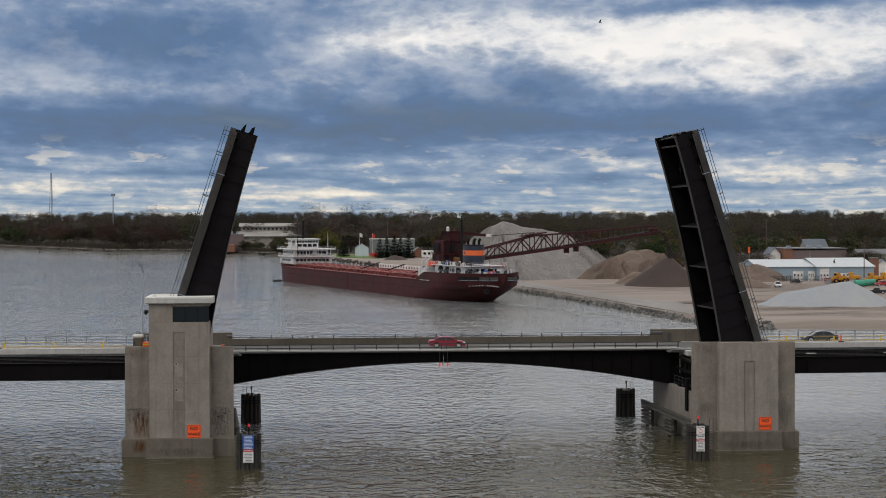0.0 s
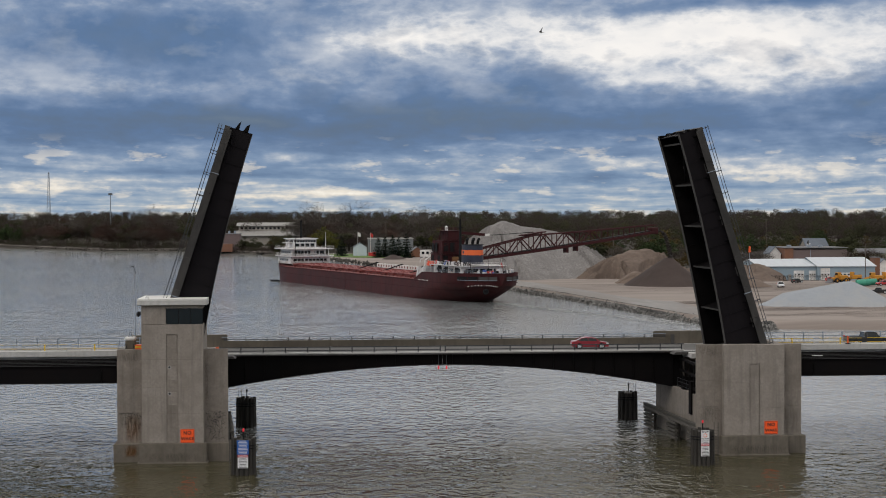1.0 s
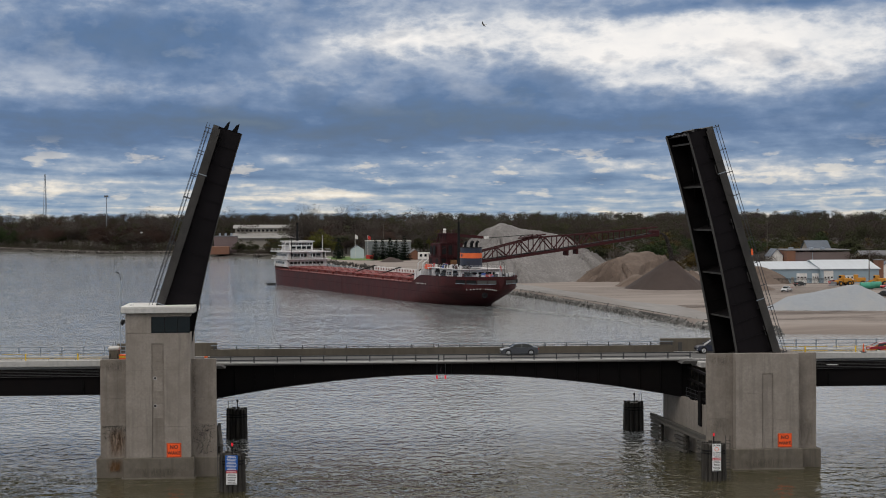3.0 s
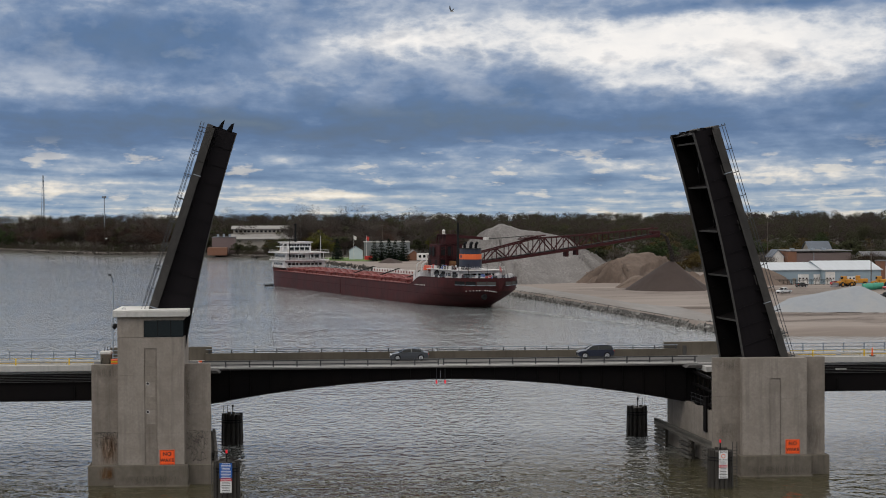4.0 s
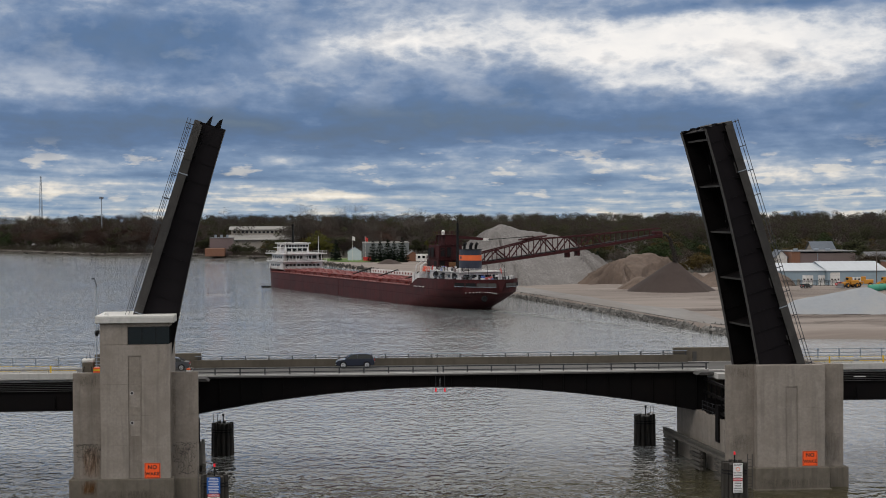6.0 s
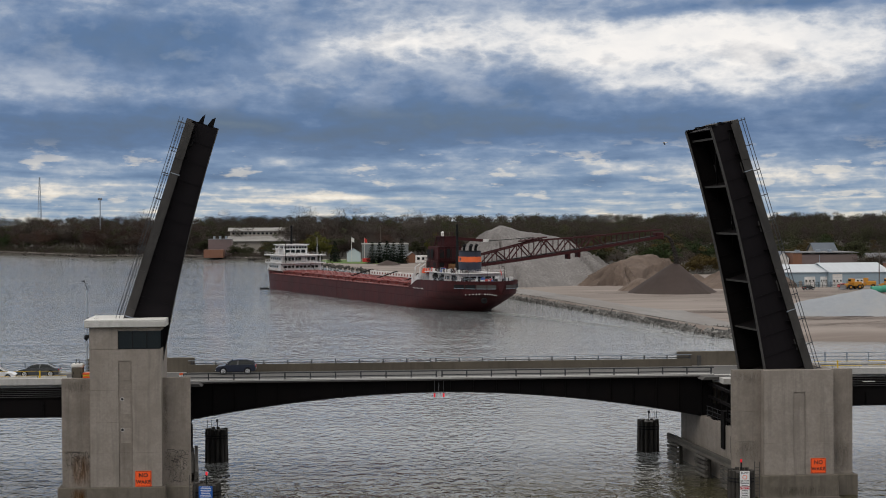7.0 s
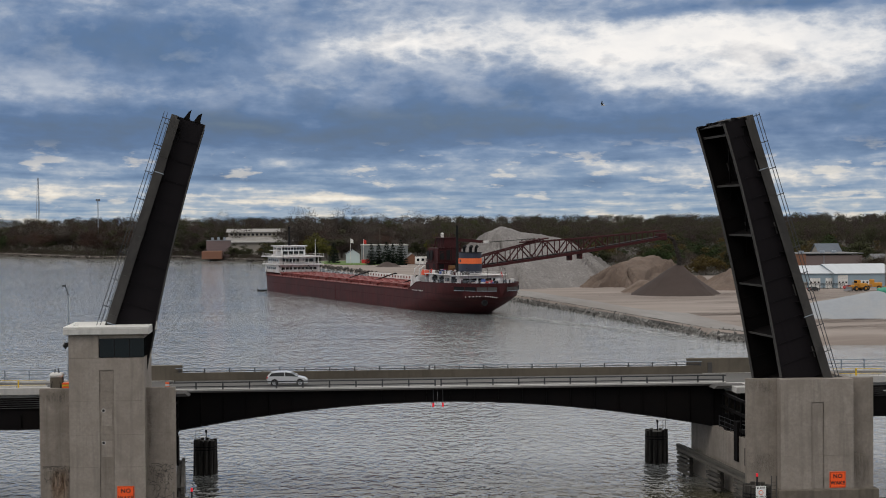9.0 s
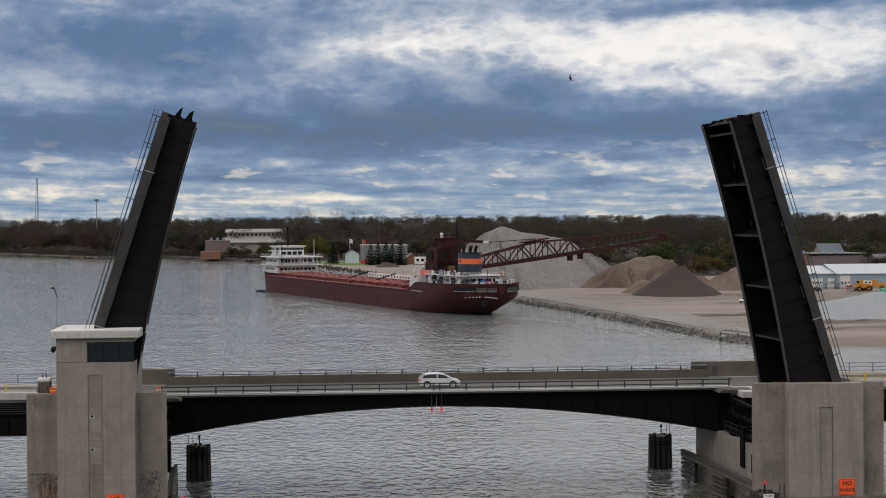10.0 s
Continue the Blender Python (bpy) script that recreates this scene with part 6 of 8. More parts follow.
    for p in pts:
        beam(bm, p, p - Vector((0, 0, 1.2)), 0.06, 0.06)
    part("walkway_rail", bm, "gear_red", boom)


make_hull()
make_hatches()
make_forward_house()
make_after_house()
make_boom()


def make_wake():
    rs = random.Random(21)
    bm = bmesh.new()
    m = SHIP.matrix_basis
    for i in range(900):
        t = rs.random()
        s, y = -26 - 92 * t, rs.gauss(0, 1.2 + 2.2 * t) - 2 * t
        a = radians(108.8) + rs.gauss(0, 0.25)
        l, w = rs.uniform(0.5, 2.4), rs.uniform(0.03, 0.10)
        p = m @ Vector((s, y, 0))
        vs = [bm.verts.new((p.x + cx * math.cos(a) - cy * math.sin(a), p.y + cx * math.sin(a) + cy * math.cos(a), 0.05)) for cx, cy in ((-l, -w), (l, -w), (l, w), (-l, w))]
        bm.faces.new(vs)
    solid("foam_flecks", bm, "foam", "thin foam flecks astern of the freighter", "foam", kind="stuff")


make_wake()


def make_stream():
    """Ore falling from the boom's head: four bunches of lumps that drop onto the cone again and again."""
    out = []
    for k in range(4):
        rs = random.Random(40 + k)
        bm = bmesh.new()
        for i in range(120):
            t = (k + rs.random()) / 4
            x = 0.2 + 4.4 * t ** 0.6 + rs.gauss(0, 0.16 + 0.2 * t)
            z = -9.2 * t ** 1.7
            rock(bm, (x, rs.gauss(0, 0.25), z), rs.uniform(0.22, 0.55), rs)
        ob = solid("falling_ore", bm, "black_ore", "dark ore streaming off the boom onto the cone", "ore stream", kind="stuff")
        ob.location = (101.4, 389.6, 21.0)
        out.append(ob)
    return out


make_stream()


def make_skiff():
    b = thing("skiff", "small dark open boat off the freighter's bow", "boat", Matrix.Translation((-36.2, 487, 0)) @ Matrix.Scale(0.75, 4))
    bm = bmesh.new()
    for side in (-1, 1):
        prism(bm, [(-2.4, 0.0), (2.0, 0.0), (2.7, 0.7), (-2.4, 0.6)], side * 0.75 - 0.04, side * 0.75 + 0.04)
    prism(bm, [(-2.4, -0.2), (2.1, -0.2), (2.0, 0.1), (-2.4, 0.1)], -0.75, 0.75)
    prism(bm, [(-2.45, 0.0), (-2.35, 0.0), (-2.35, 0.62), (-2.45, 0.62)], -0.75, 0.75)
    part("hull", bm, "black", b)
    part("motor", soft_box(-2.8, -2.4, -0.2, 0.2, 0.2, 1.3, 0.05), "black", b)
    part("console", soft_box(-0.5, 0.1, -0.4, 0.4, 0.1, 1.2, 0.05), "fascia", b)


make_skiff()

# ---------------------------------------------------------------- trees
def foliage(name, base, other, each=0.35):
    return surface(name, base, 0.95, spread=0.3, grain=0.7, stain=0.25, hue=other, bump=0.0, each=each, spec=0.15)


M.update({
    "bark": surface("grey_bark", (0.12, 0.10, 0.085), 0.95, spread=0.3, grain=2.0),
    "twig_brown": foliage("bare_twigs_brown", (0.070, 0.053, 0.045), (0.053, 0.038, 0.034)),
    "twig_grey": foliage("bare_twigs_grey", (0.083, 0.070, 0.061), (0.061, 0.050, 0.043)),
    "twig_red": foliage("budding_red_brown", (0.076, 0.045, 0.034), (0.055, 0.036, 0.030)),
    "bud_green": foliage("budding_green", (0.054, 0.058, 0.028), (0.041, 0.041, 0.024)),
    "leaf_green": foliage("young_leaves", (0.041, 0.063, 0.022), (0.028, 0.042, 0.019)),
    "leaf_yellow": foliage("yellow_green_leaves", (0.104, 0.102, 0.022), (0.071, 0.070, 0.019)),
    "bud_gold": foliage("golden_buds", (0.089, 0.064, 0.020), (0.063, 0.046, 0.020)),
    "needle": foliage("spruce_needles", (0.010, 0.018, 0.011), (0.007, 0.012, 0.008), 0.2),
    "woods": None,
})


def woods_material():
    m = bpy.data.materials.new("far_woods")
    m.use_nodes = True
    k = Nodes(m.node_tree)
    g = k.node("ShaderNodeNewGeometry")
    at = k.node("ShaderNodeTexCoord").outputs["Object"]
    patch = k.noise(k.scaled(at, 1, 1, 0.3), 0.075, 3.0, 0.65)
    isle = g.outputs["Random Per Island"]
    pick = k.math("ADD", k.math("MULTIPLY", patch, 1.25), k.math("MULTIPLY", isle, 0.14))
    c = k.ramp(pick, [(0.40, (0.047, 0.038, 0.039)), (0.56, (0.064, 0.048, 0.047)), (0.66, (0.068, 0.055, 0.047)), (0.76, (0.056, 0.055, 0.034)), (0.88, (0.052, 0.060, 0.029)), (1.0, (0.085, 0.081, 0.031))])
    b = k.node("ShaderNodeBsdfPrincipled")
    k.put(b.inputs["Base Color"], c)
    b.inputs["Roughness"].default_value = 0.95
    b.inputs["Specular IOR Level"].default_value = 0.1
    thin = k.node("ShaderNodeBsdfTranslucent")
    k.put(thin.inputs[0], c)
    both = k.node("ShaderNodeMixShader")
    both.inputs[0].default_value = 0.45
    k.put(both.inputs[1], b.outputs[0])
    k.put(both.inputs[2], thin.outputs[0])
    k.put(k.node("ShaderNodeOutputMaterial").inputs[0], both.outputs[0])
    return m


M["woods"] = woods_material()


def tri_cloud(verts, faces, centre, spread, count, size, rs, thin=1.0, shell=False):
    """Loose leaf or twig tufts round a point."""
    for _ in range(count):
        d = Vector((rs.gauss(0, 1), rs.gauss(0, 1), rs.gauss(0, 1)))
        if d.length > 2.0:
            d *= 2.0 / d.length * rs.uniform(0.6, 1.0)
        p = Vector(centre) + Vector((d.x * spread[0], d.y * spread[1], d.z * spread[2]))
        a = Vector((rs.gauss(0, 1), rs.gauss(0, 1), rs.gauss(0, 1) + 0.4)).normalized() * size * rs.uniform(0.6, 1.4)
        if shell:
            # leaves lie over the outside of their clump, facing outwards
            n = (d.normalized() + Vector((rs.gauss(0, 0.35), rs.gauss(0, 0.35), rs.gauss(0, 0.35)))).normalized()
            d = d.normalized() * rs.uniform(1.2, 1.75)
            p = Vector(centre) + Vector((d.x * spread[0], d.y * spread[1], d.z * spread[2]))
            a = n.orthogonal().normalized() * size * rs.uniform(0.6, 1.4)
            b = n.cross(a).normalized() * size * thin * rs.uniform(0.5, 1.0)
            n = len(verts)
            verts += [p - b, p + b, p + a]
            faces.append((n, n + 1, n + 2))
            continue
        b = a.orthogonal().normalized() * size * thin * rs.uniform(0.5, 1.0)
        n = len(verts)
        verts += [p - b, p + b, p + a]
        faces.append((n, n + 1, n + 2))


def tree_meshes(kind, seed, h=18.0):
    """Trunk with limbs, and a crown of loose tufts, as two meshes."""
    rs = random.Random(seed)
    bm = bmesh.new()
    verts, faces = [], []
    trunk_top = h * (0.36 if kind != "spruce" else 0.95)
    tube(bm, (0, 0, -0.5), (rs.uniform(-0.3, 0.3), rs.uniform(-0.3, 0.3), trunk_top), h * 0.018, 7, h * 0.010 if kind != "spruce" else 0.05)
    if kind == "spruce":
        layers = 15
        for i in range(layers):
            t = i / (layers - 1)
            r = h * 0.235 * (1 - t) ** 0.85 + 0.25
            z = h * (0.06 + 0.92 * t)
            n = int(26 - 16 * t)
            for j in range(n):
                a = 2 * math.pi * (j + rs.random() * 0.8) / n
                rr = r * rs.uniform(0.7, 1.12)
                tip = Vector((rr * math.cos(a), rr * math.sin(a), z - rr * 0.38))
                root = Vector((0, 0, z + 0.2))
                side = Vector((-math.sin(a), math.cos(a), 0)) * (0.25 + 0.28 * rr)
                mid = root.lerp(tip, 0.55) + Vector((0, 0, 0.15))
                k = len(verts)
                verts += [root, mid - side * 0.5, tip, mid + side * 0.5]
                faces += [(k, k + 1, k + 2), (k, k + 2, k + 3)]
                tri_cloud(verts, faces, root.lerp(tip, 0.7), (0.25, 0.25, 0.25), 3, 0.7, rs, 0.35)
    else:
        lobes = []
        n = rs.randint(8, 12)
        for i in range(n):
            a = 2 * math.pi * i / n + rs.uniform(-0.4, 0.4)
            e = rs.uniform(0.12, 1.3)
            l = h * rs.uniform(0.30, 0.50)
            base = Vector((0, 0, trunk_top * rs.uniform(0.3, 1.0)))
            tip = base + Vector((math.cos(a) * math.cos(e), math.sin(a) * math.cos(e), math.sin(e))) * l
            tip.z = min(tip.z, h * 0.93)
            tube(bm, base, tip, h * 0.0075, 5, h * 0.002)
            lobes += [(tip, 1.0), (base.lerp(tip, 0.65), 0.8)]
            for _ in range(2):
                b2 = base.lerp(tip, rs.uniform(0.4, 0.8))
                t2 = b2 + Vector((rs.gauss(0, 1), rs.gauss(0, 1), rs.uniform(0.3, 1.4))).normalized() * l * 0.45
                tube(bm, b2, t2, h * 0.004, 4, h * 0.0012)
                lobes.append((t2, 0.75))
        lobes.append((Vector((0, 0, h * 0.86)), 1.0))
        bare = kind in ("bare", "grey", "red")
        for c, w in lobes:
            sp = h * (0.072 if not bare else 0.085) * w
            tri_cloud(verts, faces, c, (sp, sp, sp * 0.8), int(95 * w) if not bare else int(250 * w), h * (0.030 if not bare else 0.024), rs, 0.75 if not bare else 0.16, not bare)
        if bare:
            for c, w in lobes:
                tri_cloud(verts, faces, c, (h * 0.07,) * 3, 8, h * 0.02, rs, 0.6)
        # low brush round the foot
    me = bpy.data.meshes.new("crown")
    me.from_pydata([tuple(v) for v in verts], [], faces)
    return bm, me


KINDS = {"bare": "twig_brown", "grey": "twig_grey", "red": "twig_red", "bud": "bud_green", "green": "leaf_green", "yellow": "leaf_yellow", "gold": "bud_gold", "spruce": "needle"}
TREE_WORDS = {
    "bare": "leafless brown broadleaf tree with fine twigs", "grey": "leafless grey tree with spreading twigs", "red": "broadleaf tree with red-brown buds",
    "bud": "broadleaf tree with dull green spring buds", "green": "tree with fresh green leaves on the bank", "yellow": "round tree in bright yellow-green leaf",
    "gold": "spreading tree with golden-brown buds", "spruce": "dark green conical spruce",
}
TREES = {}


def first_trees():
    for kind, material in KINDS.items():
        TREES[kind] = []
        for seed in range(3 if kind != "spruce" else 2):
            trunk, crown = tree_meshes(kind, seed * 13 + len(kind))
            crown.materials.append(M[material])
            TREES[kind].append((to_mesh("trunk", trunk, "bark"), crown))


first_trees()
PLANTED = []


def plant(kind, x, y, h, rs, wide=1.0):
    t = thing("spruce" if kind == "spruce" else "tree", TREE_WORDS[kind], "tree", group="trees on the far bank" if kind != "spruce" else "spruces by the houses")
    trunk, crown = rs.choice(TREES[kind])
    twin("trunk", trunk, t)
    twin("crown", crown, t)
    k = h / 18.0
    t.matrix_basis = Matrix.LocRotScale((x, y, ground_z(x, y) - 0.1), Euler((0, 0, rs.uniform(0, 6.28))), (k * wide, k * wide, k))
    PLANTED.append(t)


def make_trees():
    rs = random.Random(77)
    # west bank point
    for i in range(92):
        x = rs.uniform(-345, -90)
        y = shore_y(x) + rs.uniform(10, 130)
        kind = rs.choice(["bare", "bare", "red", "red", "grey", "grey", "red", "bud"])
        if -300 < x < -232 and y < shore_y(x) + 45 and rs.random() < 0.75:
            kind = "green"
        plant(kind, x, y, rs.uniform(18, 27) if kind != "green" else rs.uniform(14, 18), rs, rs.uniform(1.0, 1.3))
    # brush in front of the warehouse
    for i in range(22):
        x = rs.uniform(-72, -28)
        plant(rs.choice(["bud", "bud", "bare", "yellow" if i % 6 == 0 else "gold"]), x, shore_y(x) + rs.uniform(12, 40), rs.uniform(7, 11), rs, 1.5)
    # the tall bare crowns on the skyline
    for x, y, h in ((-151, 1120, 33), (-144, 1130, 32), (-158, 1125, 31), (-92, 1180, 33), (-30, 985, 35), (-22, 1000, 34), (6, 1000, 36), (14, 1010, 35), (-2, 1015, 34), (55, 1080, 33), (62, 1100, 31), (30, 1090, 31)):
        plant("grey", x, y, h, rs, 1.15)
    # yellow and green trees behind the freighter's bow
    for x, y, h, kind in ((-17, 905, 18, "yellow"), (-22, 912, 16, "gold"), (-10, 880, 13, "yellow"), (0, 915, 20, "bud"), (58, 880, 17, "yellow"), (48, 895, 16, "bud"), (-45, 960, 16, "bud"), (70, 900, 18, "red")):
        plant(kind, x, y, h, rs, 1.2)
    for i in range(60):
        x = rs.uniform(-25, 110)
        y = rs.uniform(905, 1040)
        plant(rs.choice(["bare", "bare", "red", "bud", "grey", "grey"]), x, y, rs.uniform(15, 24), rs, 1.2)
    # spruces by the houses
    for x, y, h in ((14.4, 760, 12.0), (18.6, 764, 11.8), (22.6, 759, 12.6), (26.3, 763, 11.8), (30.6, 757, 13.8), (-16.4, 800, 10.6), (-6.4, 790, 12.2), (86, 560, 8.5), (108, 585, 10), (113, 590, 9)):
        plant("spruce", x, y, h, rs, 1.75)
    # east side, behind the yard and the sheds
    for i in range(80):
        x, y = rs.uniform(95, 330), rs.uniform(560, 780)
        if x < 130 and y < 600:
            y += 80
        plant(rs.choice(["bud", "bud", "gold", "bare", "bud", "grey", "green", "gold"]), x, y, rs.uniform(12, 18), rs, 1.35)
    for x, y, h, kind in ((172, 520, 14, "grey"), (168, 530, 13, "grey"), (155, 560, 13, "gold"), (216, 510, 14, "red"), (222, 520, 13, "bare"), (246, 500, 12, "gold"), (143, 520, 10, "gold"), (135, 530, 9.5, "gold"), (128, 545, 9, "yellow")):
        plant(kind, x, y, h, rs, 1.4)


make_trees()


def make_far_woods():
    """The closed woods that run to the horizon."""
    rs = random.Random(5)
    verts, faces = [], []
    for i in range(1900):
        y = 830 + 1250 * rs.random() ** 1.2
        x = rs.uniform(-0.30, 0.37) * (y + 190) + 0.05 * y
        if y - shore_y(x) < 60 or (-95 < x < 50 and y < 1010):
            continue
        h = rs.uniform(18, 22.5) + (3.0 if y > 1400 else 0)
        z = ground_z(x, y)
        r = h * rs.uniform(0.24, 0.36)
        for _ in range(6):
            c = (x + rs.gauss(0, r * 0.5), y + rs.gauss(0, r * 0.5), z + h * rs.uniform(0.45, 0.86))
            tri_cloud(verts, faces, c, (r * 0.34, r * 0.34, h * 0.075), 84, 0.62, rs, 0.9, True)
        tri_cloud(verts, faces, (x, y, z + h * 0.3), (r * 0.55, r * 0.55, h * 0.17), 46, 1.3, rs, 0.6)
    me = bpy.data.meshes.new("woods")
    me.from_pydata([tuple(v) for v in verts], [], faces)
    me.materials.append(M["woods"])
    tagged(new("woods", me), "brown and dull green spring woods reaching the skyline", "woods", kind="stuff")
    # undergrowth along the west bank
    verts, faces = [], []
    for i in range(1300):
        x = rs.uniform(-430, -95) if i % 7 else rs.uniform(-95, -30)
        y = shore_y(x) + rs.uniform(4, 45)
        h = rs.uniform(3.0, 9.0) if x < -95 else rs.uniform(1.5, 4)
        tri_cloud(verts, faces, (x, y, GROUND_Z + h * 0.4), (1.8, 1.8, h * 0.35), 34, 0.9, rs, 0.25)
    for i in range(700):
        x = rs.uniform(90, 360)
        y = rs.uniform(565, 640)
        h = rs.uniform(1.5, 4.5)
        tri_cloud(verts, faces, (x, y, GROUND_Z + h * 0.4), (1.8, 1.8, h * 0.35), 30, 0.8, rs, 0.4)
    me = bpy.data.meshes.new("undergrowth")
    me.from_pydata([tuple(v) for v in verts], [], faces)
    me.materials.append(M["woods"])
    tagged(new("undergrowth", me), "leafless brown undergrowth along the bank", "undergrowth", kind="stuff")


make_far_woods()

# ---------------------------------------------------------------- buildings beyond the river
M.update({
    "shed_blue": surface("pale_blue_cladding", (0.25, 0.325, 0.38), 0.6, spread=0.06, grain=2.0, stain=0.1, stretch=(4, 4, 0.2), bump=0.2),
    "metal_roof": surface("pale_metal_roof", (0.50, 0.535, 0.57), 0.5, spread=0.08, grain=1.0, stretch=(3, 0.3, 1), bump=0.1),
    "brick": surface("red_brown_brick", (0.19, 0.09, 0.055), 0.9, spread=0.25, grain=3.0, hue=(0.2, 0.1, 0.07)),
    "grey_wall": surface("grey_block_wall", (0.17, 0.18, 0.19), 0.85, spread=0.12),
    "old_roof": surface("weathered_metal_roof", (0.30, 0.29, 0.275), 0.7, spread=0.15, stain=0.2, hue=(0.2, 0.19, 0.18)),
    "mauve": surface("mauve_brown_render", (0.16, 0.12, 0.12), 0.85, spread=0.1, stretch=(0.5, 1, 1)),
    "grey_roof": surface("grey_roof", (0.16, 0.16, 0.17), 0.85, spread=0.15),
    "slate": surface("slate_blue_roof", (0.12, 0.14, 0.17), 0.8, spread=0.2),
    "cream": surface("weathered_cream_wall", (0.27, 0.25, 0.225), 0.85, spread=0.2, hue=(0.25, 0.22, 0.19)),
    "pale_house": surface("pale_blue_siding", (0.50, 0.57, 0.61), 0.7, spread=0.08),
    "green_tank": surface("green_tank", (0.05, 0.30, 0.20), 0.5),
    "plant_yellow": surface("plant_yellow", (0.50, 0.22, 0.02), 0.6, spread=0.15),
    "red_paint": surface("red_paint", (0.50, 0.03, 0.03), 0.45),
})


def gable_house(name, label, x0, x1, y0, y1, z_eave, z_ridge, wall, roof, along="x", overhang=0.5, at_z=None):
    """House: four walls, two roof planes with thickness, gables."""
    t = thing(name, label, "building")
    g = GROUND_Z - 0.4
    part("wall", soft_box(x0, x1, y0, y1, g, z_eave, 0.03), wall, t)
    bm = bmesh.new()
    o = overhang
    if along == "x":
        m = (y0 + y1) / 2
        prism(bm, [(y0, z_eave), (y1, z_eave), (m, z_ridge - 0.15)], x0, x1, "x")
        part("gable", bm, wall, t)
        for a, b in ((y0 - o, m), (y1 + o, m)):
            bm = bmesh.new()
            dz = (z_ridge - z_eave) * o / (m - y0)
            prism(bm, [(a, z_eave - dz), (a, z_eave - dz + 0.2), (b, z_ridge + 0.2), (b, z_ridge)], x0 - o, x1 + o, "x")
            part("roof", bm, roof, t)
    else:
        m = (x0 + x1) / 2
        prism(bm, [(x0, z_eave), (x1, z_eave), (m, z_ridge - 0.15)], y0, y1, "y")
        part("gable", bm, wall, t)
        for a, b in ((x0 - o, m), (x1 + o, m)):
            bm = bmesh.new()
            dz = (z_ridge - z_eave) * o / (m - x0)
            prism(bm, [(a, z_eave - dz), (a, z_eave - dz + 0.2), (b, z_ridge + 0.2), (b, z_ridge)], y0 - o, y1 + o, "y")
            part("roof", bm, roof, t)
    return t


def opening(parent, x0, x1, y, z0, z1, material="white", name="door", frame_w=0.12):
    d = part(name, soft_box(x0, x1, y - 0.10, y + 0.02, z0, z1, 0.0), material, parent)
    return d


def make_workshop():
    """Long pale blue shed in two lengths with roller doors."""
    t = gable_house("workshop", "long pale blue metal workshop with white roller doors", 147.0, 169.0, 424, 452, 7.0, 9.3, "shed_blue", "metal_roof")
    e = gable_house("workshop", "long pale blue metal workshop extension with a bright roof", 169.05, 191.0, 421.5, 450, 7.0, 9.9, "shed_blue", "metal_roof")
    for p, xs in ((t, ((160.4, 164.4), (166.3 - 0.0, 168.8))), (e, ((170.0, 173.6), (177.2, 181.4)))):
        for i, (a, b) in enumerate(xs):
            y = 424 if p is t else 421.5
            top = 5.4 if not (p is e and i == 0) else 6.4
            if p is e and i == 1:
                top = 4.6
            d = opening(p, a, b, y, GROUND_Z - 0.1, top)
            for k in range(4):
                bm = bmesh.new()
                quad_box(bm, a + 0.02, b - 0.02, y - 0.115, y - 0.10, GROUND_Z + 0.8 + k * 0.85, GROUND_Z + 0.86 + k * 0.85)
                part("slat_joint", bm, "galv", d)
            n = 3
            for k in range(n):
                w = (b - a) / n
                bm = bmesh.new()
                quad_box(bm, a + w * (k + 0.25), a + w * (k + 0.75), y - 0.13, y - 0.118, GROUND_Z + 1.85, GROUND_Z + 2.35)
                part("door_window", bm, "glass", d)
    for p, x, y in ((t, 158.4, 424), (e, 175.0, 421.5), (e, 184.5, 421.5)):
        opening(p, x, x + 1.1, y, GROUND_Z - 0.1, 4.0, "cream")
    # yard fence
    f = thing("yard_fence", "dark mesh fence along the workshop yard", "fence")
    for i in range(19):
        bm = bmesh.new()
        tube(bm, (144 + i * 1.45, 417 - i * 0.15, GROUND_Z - 0.2), (144 + i * 1.45, 417 - i * 0.15, GROUND_Z + 2.0), 0.07, 5)
        part("post", bm, "black", f)
    for z in (0.3, 0.75, 1.2, 1.65, 2.0):
        bm = bmesh.new()
        beam(bm, (144, 417, GROUND_Z + z), (170.1, 414.3, GROUND_Z + z), 0.08, 0.12)
        part("wire", bm, "black", f)


